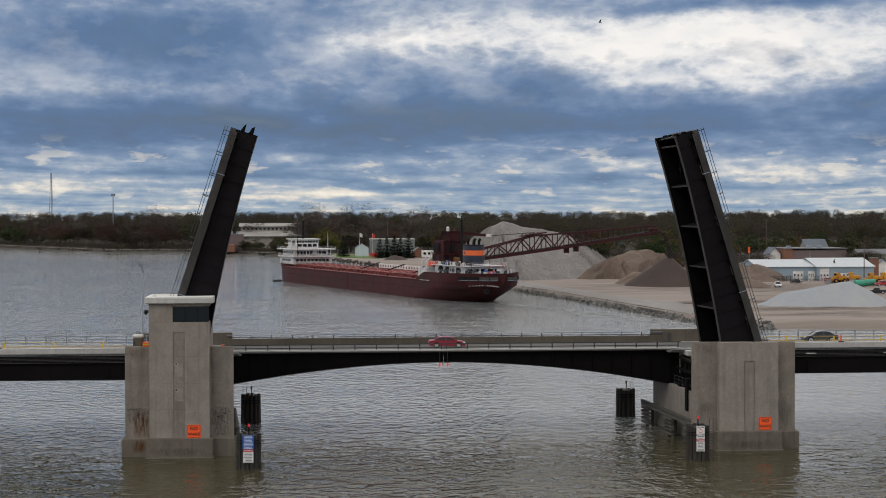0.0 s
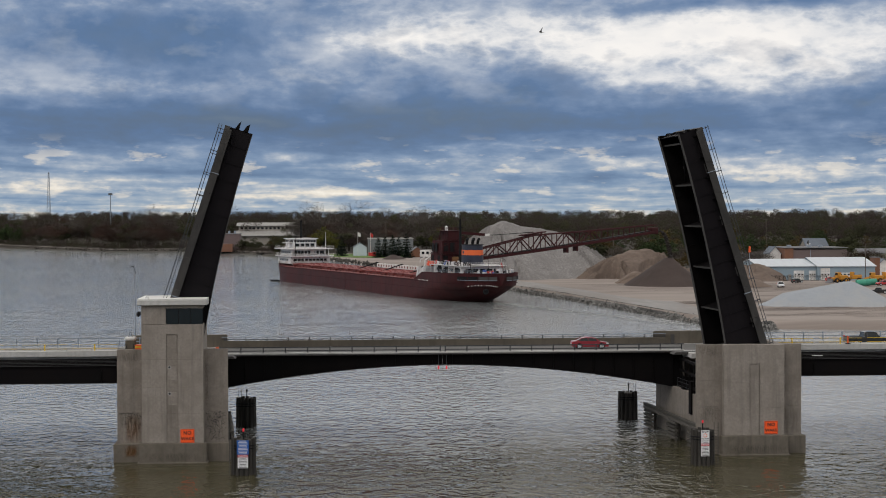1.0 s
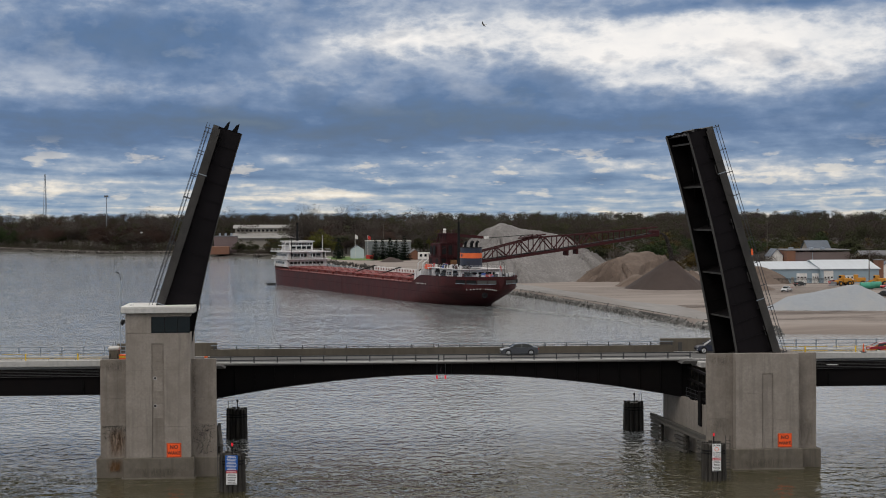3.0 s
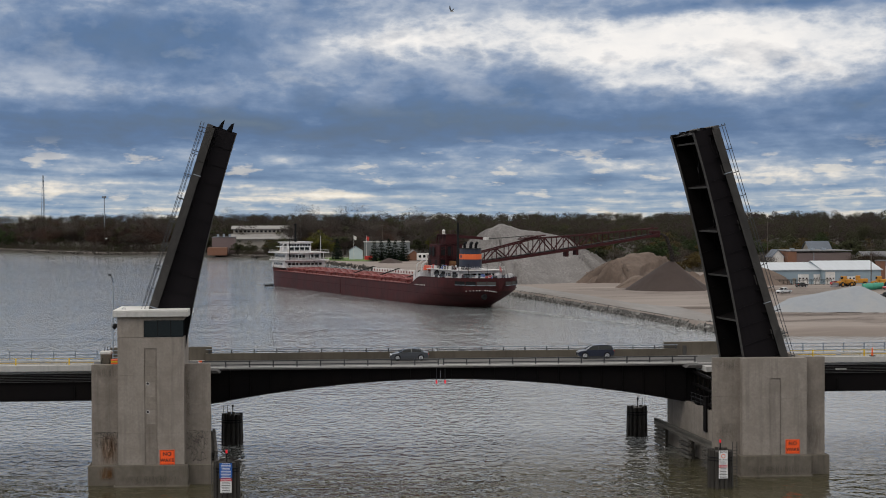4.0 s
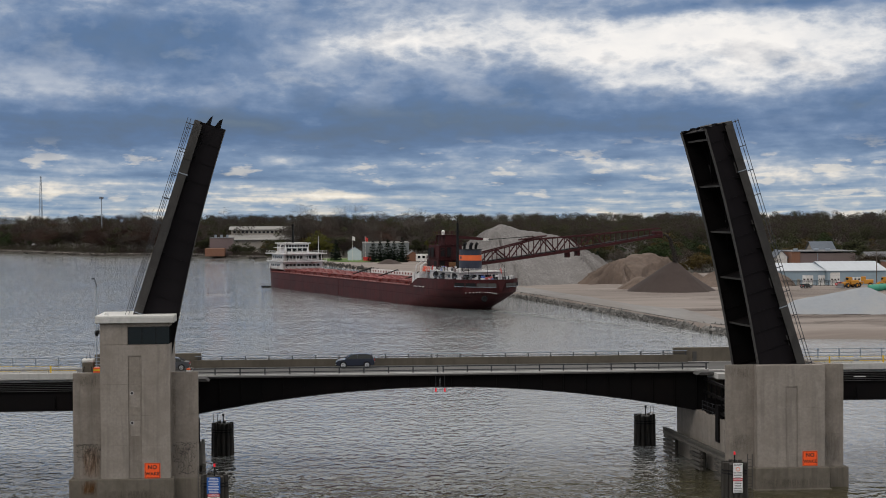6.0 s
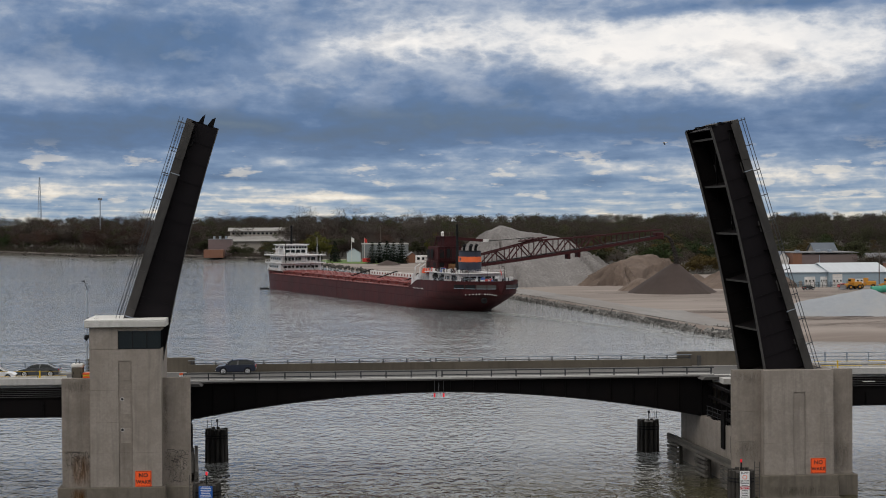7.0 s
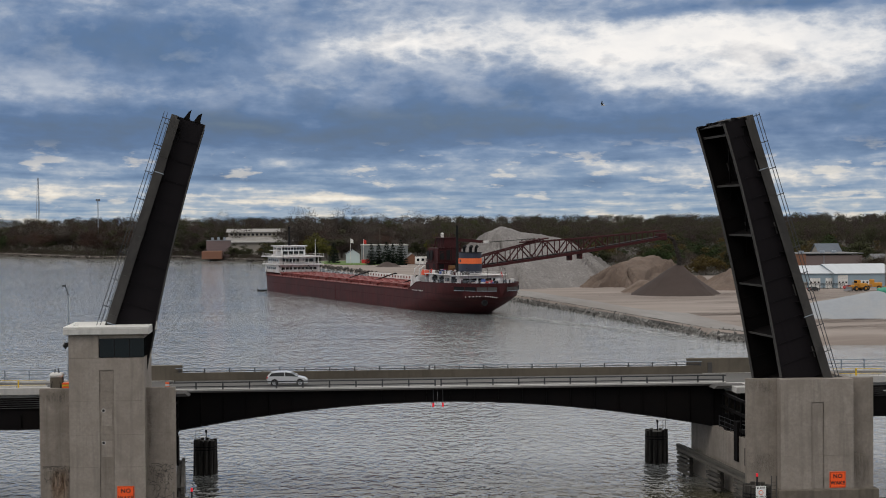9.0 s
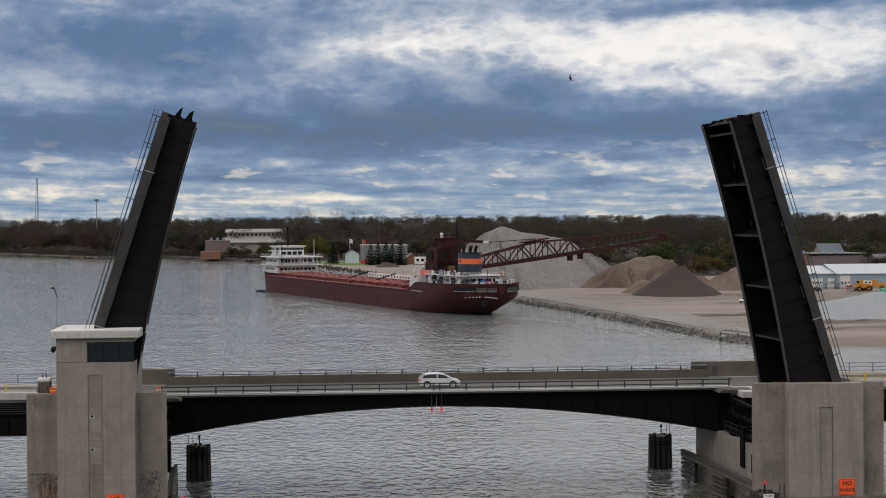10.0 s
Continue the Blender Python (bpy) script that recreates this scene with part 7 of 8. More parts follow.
def make_town():
    t = thing("brick_store", "flat-roofed brick and mauve commercial building among bare trees", "building")
    part("wall", soft_box(188, 212, 520, 545, GROUND_Z - 0.4, 11.0, 0.05), "mauve", t)
    part("brick_front", soft_box(184.2, 187.98, 519.6, 545, GROUND_Z - 0.4, 11.6, 0.05), "brick", t)
    part("roof", soft_box(184.0, 212.3, 519.3, 545.3, 11.62, 11.95, 0.05), "grey_roof", t)
    for x in (187, 196, 201):
        part("roof_unit", soft_box(x, x + 1.6, 525, 527, 11.95, 12.9, 0.05), "galv", t)
    bm = bmesh.new()
    tube(bm, (195.5, 519.5, GROUND_Z), (195.5, 519.5, 11.0), 0.14, 6)
    part("downpipe", bm, "galv", t)
    gable_house("house", "white gabled house with a dark roof", 178.6, 183.6, 524, 534, 9.4, 12.2, "white", "slate", "y")
    gable_house("house", "grey-roofed house behind the store", 206, 216, 560, 572, 11.2, 15.0, "cream", "slate")
    gable_house("house", "pale house half hidden by trees", 226, 241, 545, 556, 8.6, 10.6, "cream", "grey_roof")
    gable_house("house", "small white house with blue trim", 205.5, 211.5, 462, 472, 6.0, 8.4, "white", "slate", "y")
    gable_house("house", "white house on the lawn's edge", 152, 159, 600, 610, 6.4, 8.4, "white", "grey_roof", "y")
    c = thing("chimney_block", "narrow red brick chimney block", "building")
    part("shaft", soft_box(197.2, 199.2, 440, 446, GROUND_Z - 0.4, 9.6, 0.04), "brick", c)
    part("cap", soft_box(197.0, 199.4, 439.8, 446.2, 9.6, 9.9, 0.04), "grey_roof", c)
    # by the lawn behind the freighter
    gable_house("cottage", "small pale blue gabled cottage on the bank", 0.8, 8.6, 792, 806, 7.2, 9.6, "pale_house", "slate", "y", 0.3)
    s = thing("store_house", "long grey flat-roofed building behind the spruces", "building")
    part("wall", soft_box(10.2, 37.0, 806, 830, GROUND_Z - 0.4, 11.6, 0.04), "grey_wall", s)
    part("roof", soft_box(9.9, 37.3, 805.7, 830.3, 11.6, 12.2, 0.05), "old_roof", s)
    w = gable_house("brick_annex", "low brick annex with a grey roof", 33.4, 41.5, 770, 784, 4.6, 7.6, "brick", "grey_roof", "y", 0.3)
    v = thing("site_trailer", "white site trailer beside the annex", "trailer")
    part("body", soft_box(38.5, 46.8, 758, 762, GROUND_Z + 0.4, 6.2, 0.1), "white", v)
    for x in (39.4, 42.0, 44.6):
        part("window", soft_box(x, x + 1.4, 757.93, 758.02, 3.8, 5.2, 0.0), "glass", v)
    part("skirt", soft_box(38.7, 46.6, 758.1, 761.9, GROUND_Z - 0.3, GROUND_Z + 0.4, 0.0), "grey_roof", v)
    d = thing("dumpster", "dark steel hopper on the sand", "container")
    part("body", soft_box(41.5, 47.5, 700, 706, GROUND_Z - 0.2, 6.4, 0.1), "grey_roof", d)
    r = thing("red_container", "red container behind the cottage", "container")
    part("body", soft_box(9.4, 14.0, 783, 786, GROUND_Z - 0.1, 4.2, 0.05), "red_paint", r)
    m = make_pile("soil_mound", ((22, 728), (24, 729)), 3.4, 24, "dark_sand", "small dark soil heap on the bank", 0.3, res=30, seed=12)
    for x, h in ((3.2, 16.5), (10.6, 16.0)):
        p = thing("flag_pole", "white flag pole with a limp flag", "flag pole", group="flag poles")
        bm = bmesh.new()
        tube(bm, (x, 785, GROUND_Z - 0.2), (x, 785, h), 0.13, 6, 0.08)
        part("pole", bm, "white", p)
        bm = bmesh.new()
        for i in range(5):
            prism(bm, [(x + 0.1 + 0.3 * i, h - 2.6 - 0.1 * i), (x + 0.4 + 0.3 * i, h - 2.7 - 0.1 * i), (x + 0.4 + 0.3 * i, h - 0.4 - 0.15 * i), (x + 0.1 + 0.3 * i, h - 0.3 - 0.15 * i)], 784.9 + 0.1 * (i % 2), 785.0 + 0.1 * (i % 2))
        part("flag", bm, "drum_red" if x > 5 else "white", p)
    # warehouse on the west bank
    t = thing("warehouse", "long weathered white warehouse with a clerestory roof", "building")
    part("wall", soft_box(-79, -30, 1000, 1040, GROUND_Z - 0.4, 11.4, 0.05), "cream", t)
    for a, b, z0, z1 in ((998.5, 1012, 11.2, 14.6), (1041.5, 1028, 11.2, 14.6), (1011, 1020, 18.2, 20.4), (1029, 1020, 18.2, 20.4)):
        bm = bmesh.new()
        prism(bm, [(a, z0), (a, z0 + 0.35), (b, z1 + 0.35), (b, z1)], -80, -29, "x")
        part("roof", bm, "old_roof", t)
    clere = part("clerestory", soft_box(-78.5, -30.5, 1012.05, 1027.95, 14.6, 18.4, 0.03), "cream", t)
    for i in range(16):
        x = -77 + i * 2.95
        part("window", soft_box(x, x + 1.7, 1011.96, 1012.06, 16.0, 17.4, 0.0), "glass", clere)
    b = thing("block_house", "old brown concrete block building on the bank", "building")
    part("wall", soft_box(-90, -74.5, 955, 972, GROUND_Z - 0.4, 13.2, 0.05), "mauve", b)
    part("annex", soft_box(-92, -79, 938, 953, GROUND_Z - 0.4, 6.6, 0.05), "brick", b)
    part("roof", soft_box(-90.3, -74.2, 954.7, 972.3, 13.2, 13.6, 0.05), "grey_roof", b)
    for x in (-87, -83, -79):
        part("roof_vent", soft_box(x, x + 1.4, 960, 962, 13.6, 15.4, 0.05), "galv", b)


def make_masts():
    m = thing("radio_mast", "tall slender lattice radio mast far off", "mast")
    x, y = -377, 2000
    g = ground_z(x, y) - 1
    for dx, dy in ((-3.0, -2), (3.0, -2), (0, 3)):
        bm = bmesh.new()
        tube(bm, (x + dx, y + dy, g), (x + dx * 0.2, y + dy * 0.2, 82), 0.42, 5, 0.3)
        part("leg", bm, "galv", m)
    for i in range(16):
        t0, t1 = i / 16, (i + 1) / 16
        bm = bmesh.new()
        w0, w1 = 3.0 * (1 - 0.8 * t0), 3.0 * (1 - 0.8 * t1)
        beam(bm, (x - w0, y - 2, g + (82 - g) * t0), (x + w1, y - 2, g + (82 - g) * t1), 0.3, 0.3)
        part("brace", bm, "galv", m)
    p = thing("floodlight_mast", "tall grey pole with a ring of floodlights", "mast")
    x, y = -200.7, 1250
    bm = bmesh.new()
    tube(bm, (x, y, GROUND_Z), (x, y, 45), 0.55, 6, 0.4)
    part("pole", bm, "galv", p)
    for dx in (-1.2, 0, 1.2):
        part("lamp", soft_box(x + dx - 0.5, x + dx + 0.5, y - 0.8, y + 0.3, 43.4, 45.2, 0.1), "grey_roof", p)
    rs = random.Random(2)
    for x, y, h in ((-93, 1000, 20), (57, 760, 17), (60, 790, 19), (185, 415, 15.5), (24, 900, 22), (70, 720, 17), (130, 640, 17), (225, 700, 24)):
        p = thing("utility_pole", "weathered wooden utility pole with a crossarm", "utility pole", group="utility poles")
        bm = bmesh.new()
        tube(bm, (x, y, ground_z(x, y) - 0.3), (x, y, h), 0.2, 6, 0.13)
        part("pole", bm, "bark", p)
        bm = bmesh.new()
        beam(bm, (x - 1.3, y, h - 0.8), (x + 1.3, y, h - 0.8), 0.2, 0.2)
        part("crossarm", bm, "bark", p)
    s = thing("marker_post", "orange tube marker on a thin post in the yard", "marker", pose(137.2, 400, GROUND_Z))
    bm = bmesh.new()
    tube(bm, (0, 0, -0.2), (0, 0, 11.5), 0.08, 6)
    part("post", bm, "galv", s)
    bm = bmesh.new()
    tube(bm, (0, 0, 11.2), (0, 0, 13.4), 0.42, 8, 0.36)
    part("tube", bm, "orange", s)


def make_loader(x, y, rz, k=1.0):
    t = thing("wheel_loader", "yellow wheel loader parked by the workshop", "loader", pose(x, y, GROUND_Z + 0.15, 0, 0, rz), group="yellow wheel loaders")
    part("rear_body", soft_box(-3.2, 0.2, -1.2, 1.2, 1.1, 2.6, 0.15), "plant_yellow", t)
    cab = part("cab", soft_box(-0.6, 1.1, -0.85, 0.85, 2.0, 3.7, 0.12), "plant_yellow", t)
    part("window", soft_box(-0.62, 1.12, -0.75, 0.75, 2.7, 3.45, 0.02), "glass", cab)
    part("front_frame", soft_box(0.3, 2.4, -0.8, 0.8, 0.9, 1.9, 0.1), "plant_yellow", t)
    bm = bmesh.new()
    for s in (-0.6, 0.6):
        beam(bm, (1.6, s, 2.0), (3.9, s, 1.0), 0.25, 0.4)
    part("lift_arm", bm, "plant_yellow", t)
    bm = bmesh.new()
    prism(bm, [(3.6, 0.1), (5.0, 0.0), (4.9, 0.25), (4.1, 0.6), (4.0, 1.5), (3.6, 1.4)], -1.5, 1.5)
    part("bucket", bm, "grey_roof", t)
    for xx in (-2.2, 1.7):
        for yy in (-1.2, 1.2):
            bm = bmesh.new()
            tube(bm, (xx, yy - 0.3, 0.8), (xx, yy + 0.3, 0.8), 0.85, 14)
            w = part("wheel", bm, "rubber", t)
            bm = bmesh.new()
            tube(bm, (xx, yy - 0.32, 0.8), (xx, yy + 0.32, 0.8), 0.4, 10)
            part("rim", bm, "plant_yellow", w)


make_workshop()
make_town()
make_masts()
for x, y, rz, in ((169.5, 398, 200), (176.0, 402, 160), (181.5, 396, 185), (187.0, 399, 170), (193, 401, 190)):
    make_loader(x, y, rz)
for x, y in ((171.5, 375), (175.3, 379), (169.0, 372)):
    t = thing("storage_tank", "green steel storage tank lying on the yard", "tank", group="green tanks")
    bm = bmesh.new()
    tube(bm, (x - 1.6, y, GROUND_Z + 1.15), (x + 1.6, y, GROUND_Z + 1.15), 1.15, 16)
    part("shell", bm, "green_tank", t)
    for dx in (-1.1, 1.1):
        part("cradle", soft_box(x + dx - 0.15, x + dx + 0.15, y - 0.9, y + 0.9, GROUND_Z - 0.2, GROUND_Z + 0.3, 0.0), "grey_roof", t)

# ---------------------------------------------------------------- vehicles
def paint(name, colour):
    m = bpy.data.materials.new(name)
    m.use_nodes = True
    k = Nodes(m.node_tree)
    at = k.node("ShaderNodeTexCoord").outputs["Object"]
    b = k.node("ShaderNodeBsdfPrincipled")
    dust = k.noise(at, 3.0, 5.0, 0.6)
    k.put(b.inputs["Base Color"], k.mix(k.math("MULTIPLY", dust, 0.06), (*colour, 1), (0.2, 0.19, 0.17, 1)))
    b.inputs["Roughness"].default_value = 0.28
    b.inputs["Metallic"].default_value = 0.15
    b.inputs["Coat Weight"].default_value = 0.5
    k.put(k.node("ShaderNodeOutputMaterial").inputs[0], b.outputs[0])
    return m


M.update({
    "car_red": paint("car_red", (0.30, 0.012, 0.025)), "car_grey": paint("car_grey", (0.058, 0.064, 0.076)), "car_blue": paint("car_dark_blue", (0.008, 0.013, 0.034)),
    "car_white": paint("car_white", (0.72, 0.73, 0.75)), "car_black": paint("car_black", (0.012, 0.013, 0.015)), "car_bright_red": paint("car_bright_red", (0.5, 0.02, 0.025)),
    "alloy": surface("alloy_rim", (0.62, 0.63, 0.65), 0.4, metal=0.3, spread=0.1),
    "lamp_clear": surface("lamp_clear", (0.75, 0.76, 0.78), 0.2, spread=0.05, bump=0.0),
    "lamp_red": surface("lamp_red", (0.45, 0.015, 0.015), 0.25, spread=0.05, bump=0.0),
})

# side outlines: body below the windows, and the glasshouse, front at +x
STYLES = {
    "sedan": dict(l=4.75, w=1.82, body=[(-2.36, 0.42), (-2.38, 0.72), (-2.30, 0.96), (-1.70, 1.02), (-1.2, 1.00), (0.95, 0.98), (1.25, 0.94), (2.0, 0.82), (2.32, 0.66), (2.38, 0.40), (2.30, 0.24), (-2.26, 0.26)],
                  cab=[(-1.78, 1.00), (-1.05, 1.38), (-0.55, 1.45), (0.15, 1.44), (0.55, 1.34), (1.22, 0.94)], wheels=(-1.42, 1.42), r=0.33),
    "suv": dict(l=4.55, w=1.86, body=[(-2.22, 0.45), (-2.27, 0.85), (-2.16, 1.08), (-1.2, 1.10), (0.90, 1.06), (1.20, 1.02), (1.95, 0.92), (2.22, 0.74), (2.27, 0.45), (2.18, 0.30), (-2.14, 0.32)],
                cab=[(-2.12, 1.08), (-1.86, 1.52), (-1.3, 1.64), (-0.2, 1.65), (0.35, 1.56), (1.16, 1.03)], wheels=(-1.35, 1.38), r=0.36),
    "hatch": dict(l=4.35, w=1.80, body=[(-2.10, 0.42), (-2.16, 0.80), (-2.05, 1.00), (-1.2, 1.02), (0.95, 0.98), (1.2, 0.94), (1.85, 0.82), (2.12, 0.64), (2.17, 0.40), (2.10, 0.25), (-2.04, 0.27)],
                  cab=[(-2.00, 1.00), (-1.62, 1.38), (-1.1, 1.47), (-0.1, 1.48), (0.42, 1.38), (1.18, 0.95)], wheels=(-1.32, 1.34), r=0.33),
    "pickup": dict(l=5.8, w=2.0, body=[(-2.88, 0.55), (-2.9, 1.18), (-0.75, 1.20), (-0.7, 1.18), (1.15, 1.18), (1.45, 1.16), (2.6, 1.08), (2.86, 0.9), (2.9, 0.55), (2.8, 0.42), (-2.8, 0.46)],
                   cab=[(-0.72, 1.18), (-0.62, 1.80), (-0.3, 1.88), (0.55, 1.87), (0.85, 1.78), (1.42, 1.17)], wheels=(-1.75, 1.85), r=0.40),
}


def vehicle(style, material, label, category, at, group=""):
    v = thing({"pickup": "pickup_truck"}.get(style, "car"), label, category, at, group)
    d = STYLES[style]
    w = d["w"] / 2
    # body with rounded shoulders: outline drawn in at the sides
    bm = bmesh.new()
    rings = []
    cx, cz = 0.0, 0.62
    for y, k in ((-w, 0.955), (-w * 0.93, 0.99), (-w * 0.6, 1.0), (w * 0.6, 1.0), (w * 0.93, 0.99), (w, 0.955)):
        rings.append([bm.verts.new((cx + (x - cx) * (0.985 + 0.015 * k if abs(y) < w * 0.7 else k), y, cz + (z - cz) * k)) for x, z in d["body"]])
    n = len(d["body"])
    for a, b in zip(rings, rings[1:]):
        for i in range(n):
            bm.faces.new((a[i], a[(i + 1) % n], b[(i + 1) % n], b[i]))
    bm.faces.new(rings[0][::-1])
    bm.faces.new(rings[-1])
    body = part("body", bm, material, v)
    # glasshouse, narrower at the roof
    bm = bmesh.new()
    cab = d["cab"]
    zb, zt = cab[0][1], max(z for _, z in cab)
    sides = []
    for s in (-1, 1):
        sides.append([bm.verts.new((x, s * (w * 0.93 - 0.22 * (z - zb) / (zt - zb) * 1.0), z)) for x, z in cab])
    m = len(cab)
    for i in range(m - 1):
        bm.faces.new((sides[0][i], sides[0][i + 1], sides[1][i + 1], sides[1][i]))
    bm.faces.new(sides[0][::-1])
    bm.faces.new(sides[1])
    part("windows", bm, "glass", v, "dark car glass")
    # roof skin and pillars in body colour
    bm = bmesh.new()
    top = [(x, z) for x, z in cab if z > zt - 0.14]
    for (x0, z0), (x1, z1) in zip(top, top[1:]):
        hw = w * 0.93 - 0.19
        vs = [bm.verts.new(p) for p in ((x0, -hw, z0 + 0.012), (x1, -hw, z1 + 0.012), (x1, hw, z1 + 0.012), (x0, hw, z0 + 0.012))]
        bm.faces.new(vs)
        for s in (-1, 1):
            vs = [bm.verts.new(p) for p in ((x0, s * hw, z0 + 0.012), (x1, s * hw, z1 + 0.012), (x1, s * (hw + 0.045), z1 - 0.07), (x0, s * (hw + 0.045), z0 - 0.07))]
            bm.faces.new(vs)
    part("roof", bm, material, v)
    for s in (-1, 1):
        for (x0, z0), (x1, z1) in ((cab[0], cab[1]), (cab[-1], cab[-2]), ((-0.25, zb), (-0.30, zt - 0.04))):
            bm = bmesh.new()
            y0 = s * (w * 0.93 - 0.22 * (z0 - zb) / (zt - zb) + 0.006)
            y1 = s * (w * 0.93 - 0.22 * (z1 - zb) / (zt - zb) + 0.006)
            beam(bm, (x0, y0, z0), (x1, y1, z1), 0.05, 0.085)
            part("pillar", bm, material, v)
    for x in d["wheels"]:
        for s in (-1, 1):
            bm = bmesh.new()
            tube(bm, (x, s * (w - 0.235), d["r"]), (x, s * (w + 0.012), d["r"]), d["r"], 18)
            wh = part("wheel", bm, "rubber", v)
            bm = bmesh.new()
            tube(bm, (x, s * (w - 0.05), d["r"]), (x, s * (w + 0.022), d["r"]), d["r"] * 0.72, 14)
            part("rim", bm, "alloy", wh)
            bm = bmesh.new()
            for k in range(5):
                a = 2 * math.pi * k / 5
                beam(bm, (x + 0.16 * d["r"] * math.cos(a + 0.6), s * (w + 0.026), d["r"] + 0.3 * d["r"] * math.sin(a + 0.6)), (x + 0.5 * d["r"] * math.cos(a + 0.6), s * (w + 0.026), d["r"] + 0.5 * d["r"] * math.sin(a + 0.6)), 0.02, 0.07)
            part("rim_gap", bm, "black", wh)
            bm = bmesh.new()
            tube(bm, (x, s * (w - 0.2), d["r"] + 0.03), (x, s * (w + 0.004), d["r"] + 0.03), d["r"] * 1.16, 18)
            part("wheel_arch", bm, "black", v)
    xf, xr = d["body"][8][0], d["body"][1][0]
    for s in (-1, 1):
        part("headlight", soft_box(xf - 0.34, xf - 0.02, s * w * 0.80 - 0.20, s * w * 0.80 + 0.16, d["body"][8][1] - 0.04, d["body"][8][1] + 0.09, 0.03), "lamp_clear", v)
        part("tail_light", soft_box(xr - 0.01, xr + 0.22, s * w * 0.80 - 0.18, s * w * 0.80 + 0.15, d["body"][1][1] - 0.02, d["body"][1][1] + 0.14, 0.03), "lamp_red", v)
        part("mirror", soft_box(0.85, 1.05, s * (w + 0.02) - 0.09, s * (w + 0.02) + 0.09, zb + 0.02, zb + 0.15, 0.03), material, v)
        part("sill", soft_box(d["wheels"][0] + 0.45, d["wheels"][1] - 0.45, s * w * 0.97 - 0.02, s * w * 0.97 + 0.02, 0.24, 0.36, 0.0), "black", v)
    part("grille", soft_box(xf - 0.01, xf + 0.02, -w * 0.5, w * 0.5, 0.42, 0.62, 0.01), "black", v)
    part("number_plate", soft_box(xr - 0.03, xr - 0.005, -0.15, 0.15, 0.60, 0.70, 0.0), "sign_white", v)
    if style == "pickup":
        part("bed", soft_box(-2.75, -0.85, -w * 0.82, w * 0.82, 1.19, 1.225, 0.0), "black", v)
    return v


RED = vehicle("sedan", "car_red", "dark red sedan crossing the open roadway", "car", pose(-0.6, 22.8, DECK + 0.004))
PICKUP = vehicle("pickup", "car_black", "black pickup truck driving off the bridge", "pickup truck", pose(36.5, 22.8, DECK + 0.004))
SEDAN = vehicle("sedan", "car_grey", "slate-grey sedan crossing the bridge", "car", pose(49.2, 26.8, DECK + 0.004, 0, 0, 180))
SUV = vehicle("suv", "car_blue", "dark blue sport utility car crossing the bridge", "car", pose(75.5, 26.8, DECK + 0.004, 0, 0, 180))
HATCH = vehicle("hatch", "car_white", "white hatchback crossing the bridge", "car", pose(-163, 22.8, DECK + 0.004))
YARD = vehicle("pickup", "car_white", "white pickup truck driving over the yard", "pickup truck", pose(139.4, 370, GROUND_Z + 0.1, 0, 0, 260))
vehicle("pickup", "car_black", "black pickup truck parked on the yard", "pickup truck", pose(158, 321, GROUND_Z + 0.1, 0, 0, 160))
vehicle("hatch", "car_bright_red", "bright red car parked by the workshop", "car", pose(171, 412, GROUND_Z + 0.1, 0, 0, 20))
vehicle("pickup", "car_bright_red", "red pickup truck parked by the tanks", "pickup truck", pose(178, 374, GROUND_Z + 0.1, 0, 0, 190))
vehicle("suv", "car_black", "dark green car parked before the fence", "car", pose(154, 398, GROUND_Z + 0.1, 0, 0, 30))


# ---------------------------------------------------------------- gulls
def make_gull(at, span=1.35):
    g = thing("gull", "grey and white gull gliding over the river", "bird", at, group="gulls")
    bm = bmesh.new()
    for a, b, r0, r1 in ((-0.30, -0.12, 0.03, 0.075), (-0.12, 0.12, 0.075, 0.07), (0.12, 0.24, 0.07, 0.05), (0.24, 0.32, 0.05, 0.012)):
        tube(bm, (a, 0, 0), (b, 0, 0), r0, 8, r1)
    part("body", bm, "white", g, "white gull body")
    wings = []
    for s in (-1, 1):
        bm = bmesh.new()
        prism(bm, [(0.14, 0.0), (0.20, s * span * 0.25), (0.02, s * span * 0.55), (-0.06, s * span * 0.55), (0.0, s * span * 0.25), (-0.10, 0.0)], -0.012, 0.012, "z")
        wings.append(part("wing", bm, "fascia", g, "grey wing"))
    bm = bmesh.new()
    prism(bm, [(-0.28, 0.04), (-0.28, -0.04), (-0.44, -0.10), (-0.44, 0.10)], -0.01, 0.01, "z")
    part("tail", bm, "white", g)
    return g, wings


GULL_A, WINGS_A = make_gull(pose(25.5, 60, 56.8), 2.2)
GULL_B, WINGS_B = make_gull(pose(46, 60, 33), 2.0)
GULL_C, WINGS_C = make_gull(pose(20, 250, 26), 1.6)
# gulls resting on the water
for x, y in ((-38, 140),):
    g = thing("gull", "white gull resting on the water", "bird", Matrix.Translation((x, y, 0.02)) @ Matrix.Scale(0.8, 4), group="gulls on the water")
    bm = bmesh.new()
    tube(bm, (-0.3, 0, 0.05), (0.15, 0, 0.08), 0.10, 8, 0.13)
    tube(bm, (0.15, 0, 0.1), (0.24, 0, 0.28), 0.07, 8, 0.06)
    part("body", bm, "white", g)


def flap(wings, rate, phase, depth=24.0):
    for wing, s in zip(wings, (-1, 1)):
        rows = []
        for i in range(101):
            t = i / 10
            a = depth * math.sin(2 * math.pi * rate * t + phase) + 8
            rows.append((t, pose(0, 0, 0, s * a, 0, 0)))
        walk(wing, rows)


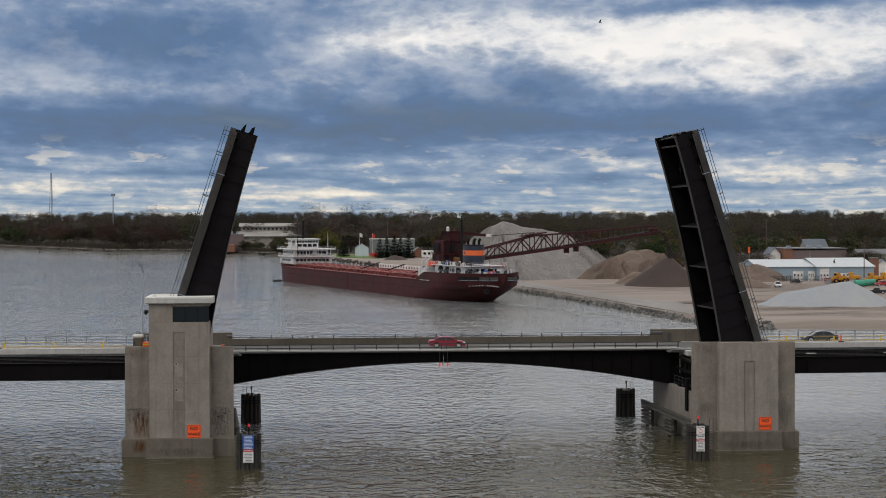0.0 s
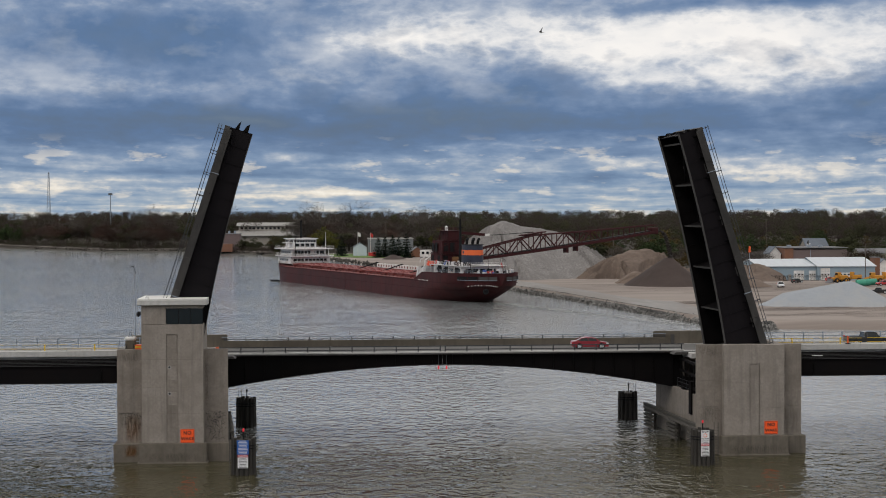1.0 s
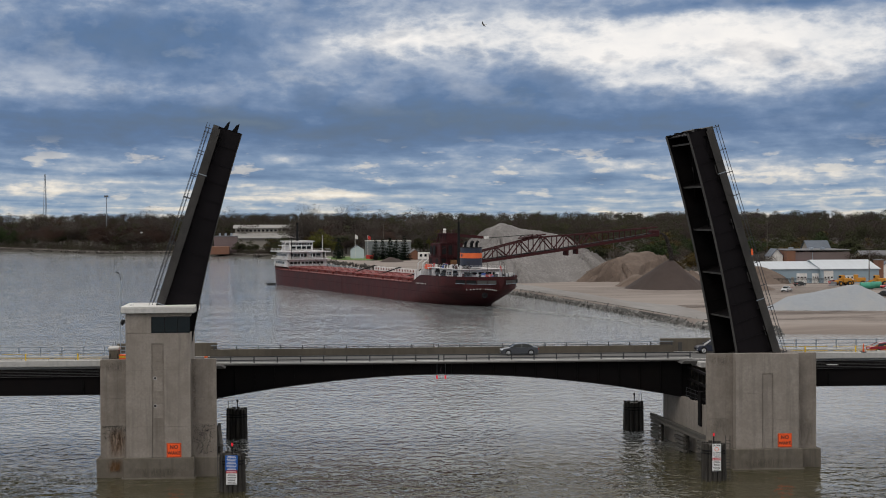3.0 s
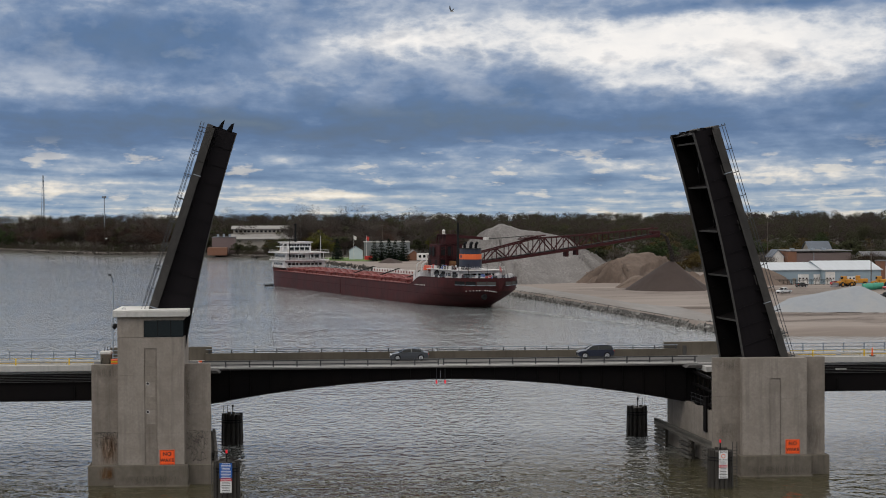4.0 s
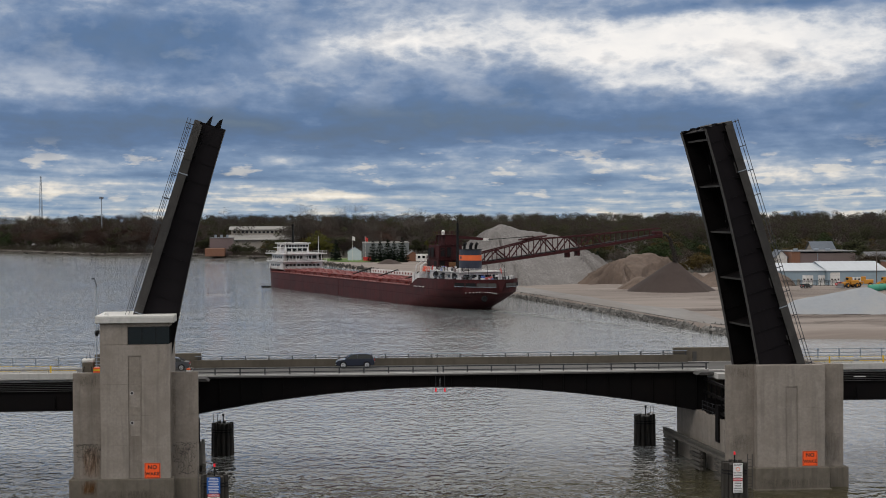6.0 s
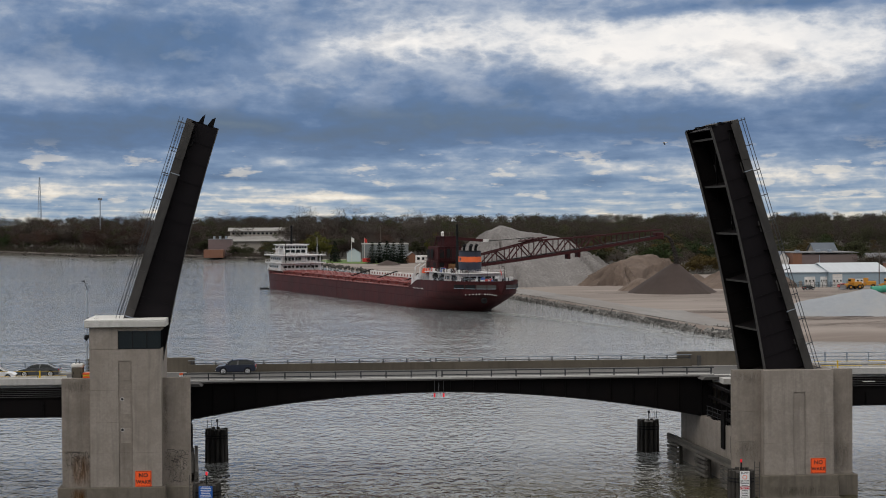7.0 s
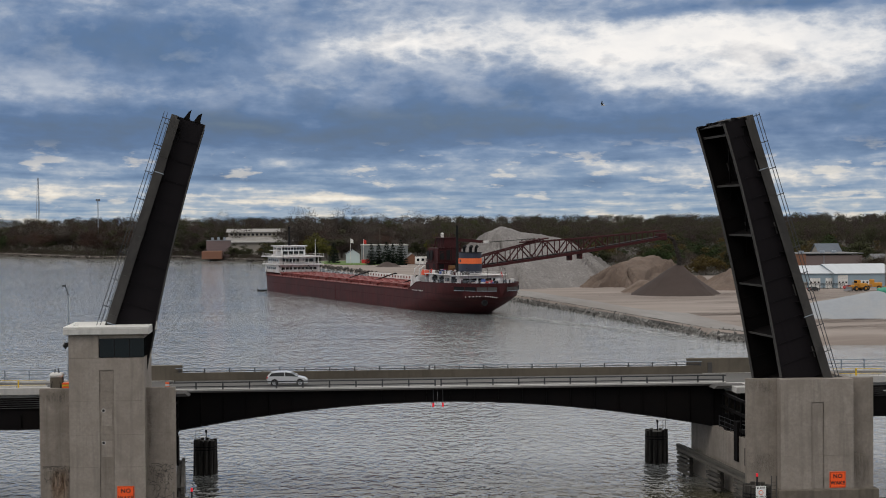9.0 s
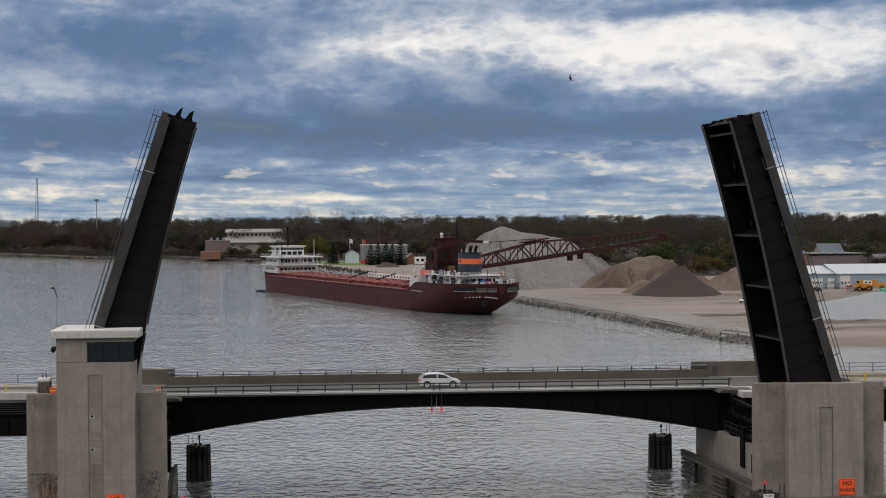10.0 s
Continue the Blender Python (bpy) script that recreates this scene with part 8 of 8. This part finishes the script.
def motions():
    z = DECK + 0.004
    walk(RED, [(t, pose(-0.75 + 18.35 * t, 22.8, z)) for t in (0, 2.5, 5, 7.5, 10)])
    walk(PICKUP, [(t, pose(36.6 + 17.2 * t, 22.8, z)) for t in (0, 2.5, 5, 7.5, 10)])
    walk(SEDAN, [(t, pose(x, 26.8, z, 0, 0, 180)) for t, x in ((0, 49.5), (2.5, 15.6), (4.5, -11.6), (5.5, -25.3), (7.0, -45.8), (10, -87))])
    walk(SUV, [(t, pose(x, 26.8, z, 0, 0, 180)) for t, x in ((0, 77.5), (1.6, 54.4), (2.2, 45.5), (4.5, 10.5), (5.5, -4.0), (7.5, -30.4), (8.4, -42.4), (10, -63.6))])
    walk(HATCH, [(t, pose(-163.4 + 16.25 * t, 22.8, z)) for t in (0, 2.5, 5, 7.5, 10)])
    g = GROUND_Z + 0.1
    walk(YARD, [(0, pose(139.4, 370, g, 0, 0, 262)), (2, pose(138.6, 362, g, 0, 0, 255)), (3.0, pose(137.6, 357.5, g, 0, 0, 235)), (4.0, pose(135.3, 354.5, g, 0, 0, 212)), (5.0, pose(131.8, 352.6, g, 0, 0, 198)), (7.5, pose(121.5, 345, g, 0, 0, 215)), (10, pose(113.5, 335, g, 0, 0, 228))])
    walk(GULL_A, [(0, pose(25.5, 60, 56.8, 0, -4, 175)), (0.4, pose(21.6, 60, 56.1, 10, 4, 172)), (0.8, pose(17.8, 60, 55.0, 18, 6, 178)), (1.2, pose(15.2, 60, 54.55, -6, 0, 185)), (1.6, pose(12.8, 60, 54.2, 0, 0, 180)), (2.0, pose(10.6, 60, 54.6, 8, -4, 170)), (2.7, pose(8.7, 60, 55.0, 12, -3, 165)), (3.6, pose(5.6, 63, 56.6, 8, 0, 160)), (6, pose(-8, 85, 63, 0, 0, 150)), (10, pose(-32, 130, 76, 0, 0, 150))])
    walk(GULL_B, [(0, pose(62, 60, 20, 0, 0, 160)), (4, pose(44, 60, 31, 0, 0, 165)), (6.8, pose(33.2, 60, 37.4, 5, 0, 165)), (7.5, pose(29.6, 60, 39.2, 10, 0, 168)), (8.0, pose(26.9, 60, 40.5, 0, 0, 165)), (8.4, pose(25.4, 60, 41.2, -5, 0, 160)), (9, pose(23.1, 60, 42.5, 5, 0, 165)), (9.6, pose(20.5, 60, 44.3, 0, 0, 165)), (10, pose(18.8, 60, 45.4, 8, 0, 165))])
    walk(GULL_C, [(0, pose(-38, 210, 28.0, 0, 0, 170)), (3, pose(-58, 213, 24.0, 6, 0, 172)), (6, pose(-80, 216, 22.0, -4, 0, 175)), (10, pose(-108, 220, 24.0, 0, 0, 175))])
    flap(WINGS_A, 1.3, 0.5)
    flap(WINGS_B, 1.1, 1.2)
    flap(WINGS_C, 1.6, 2.0, 30)


motions()
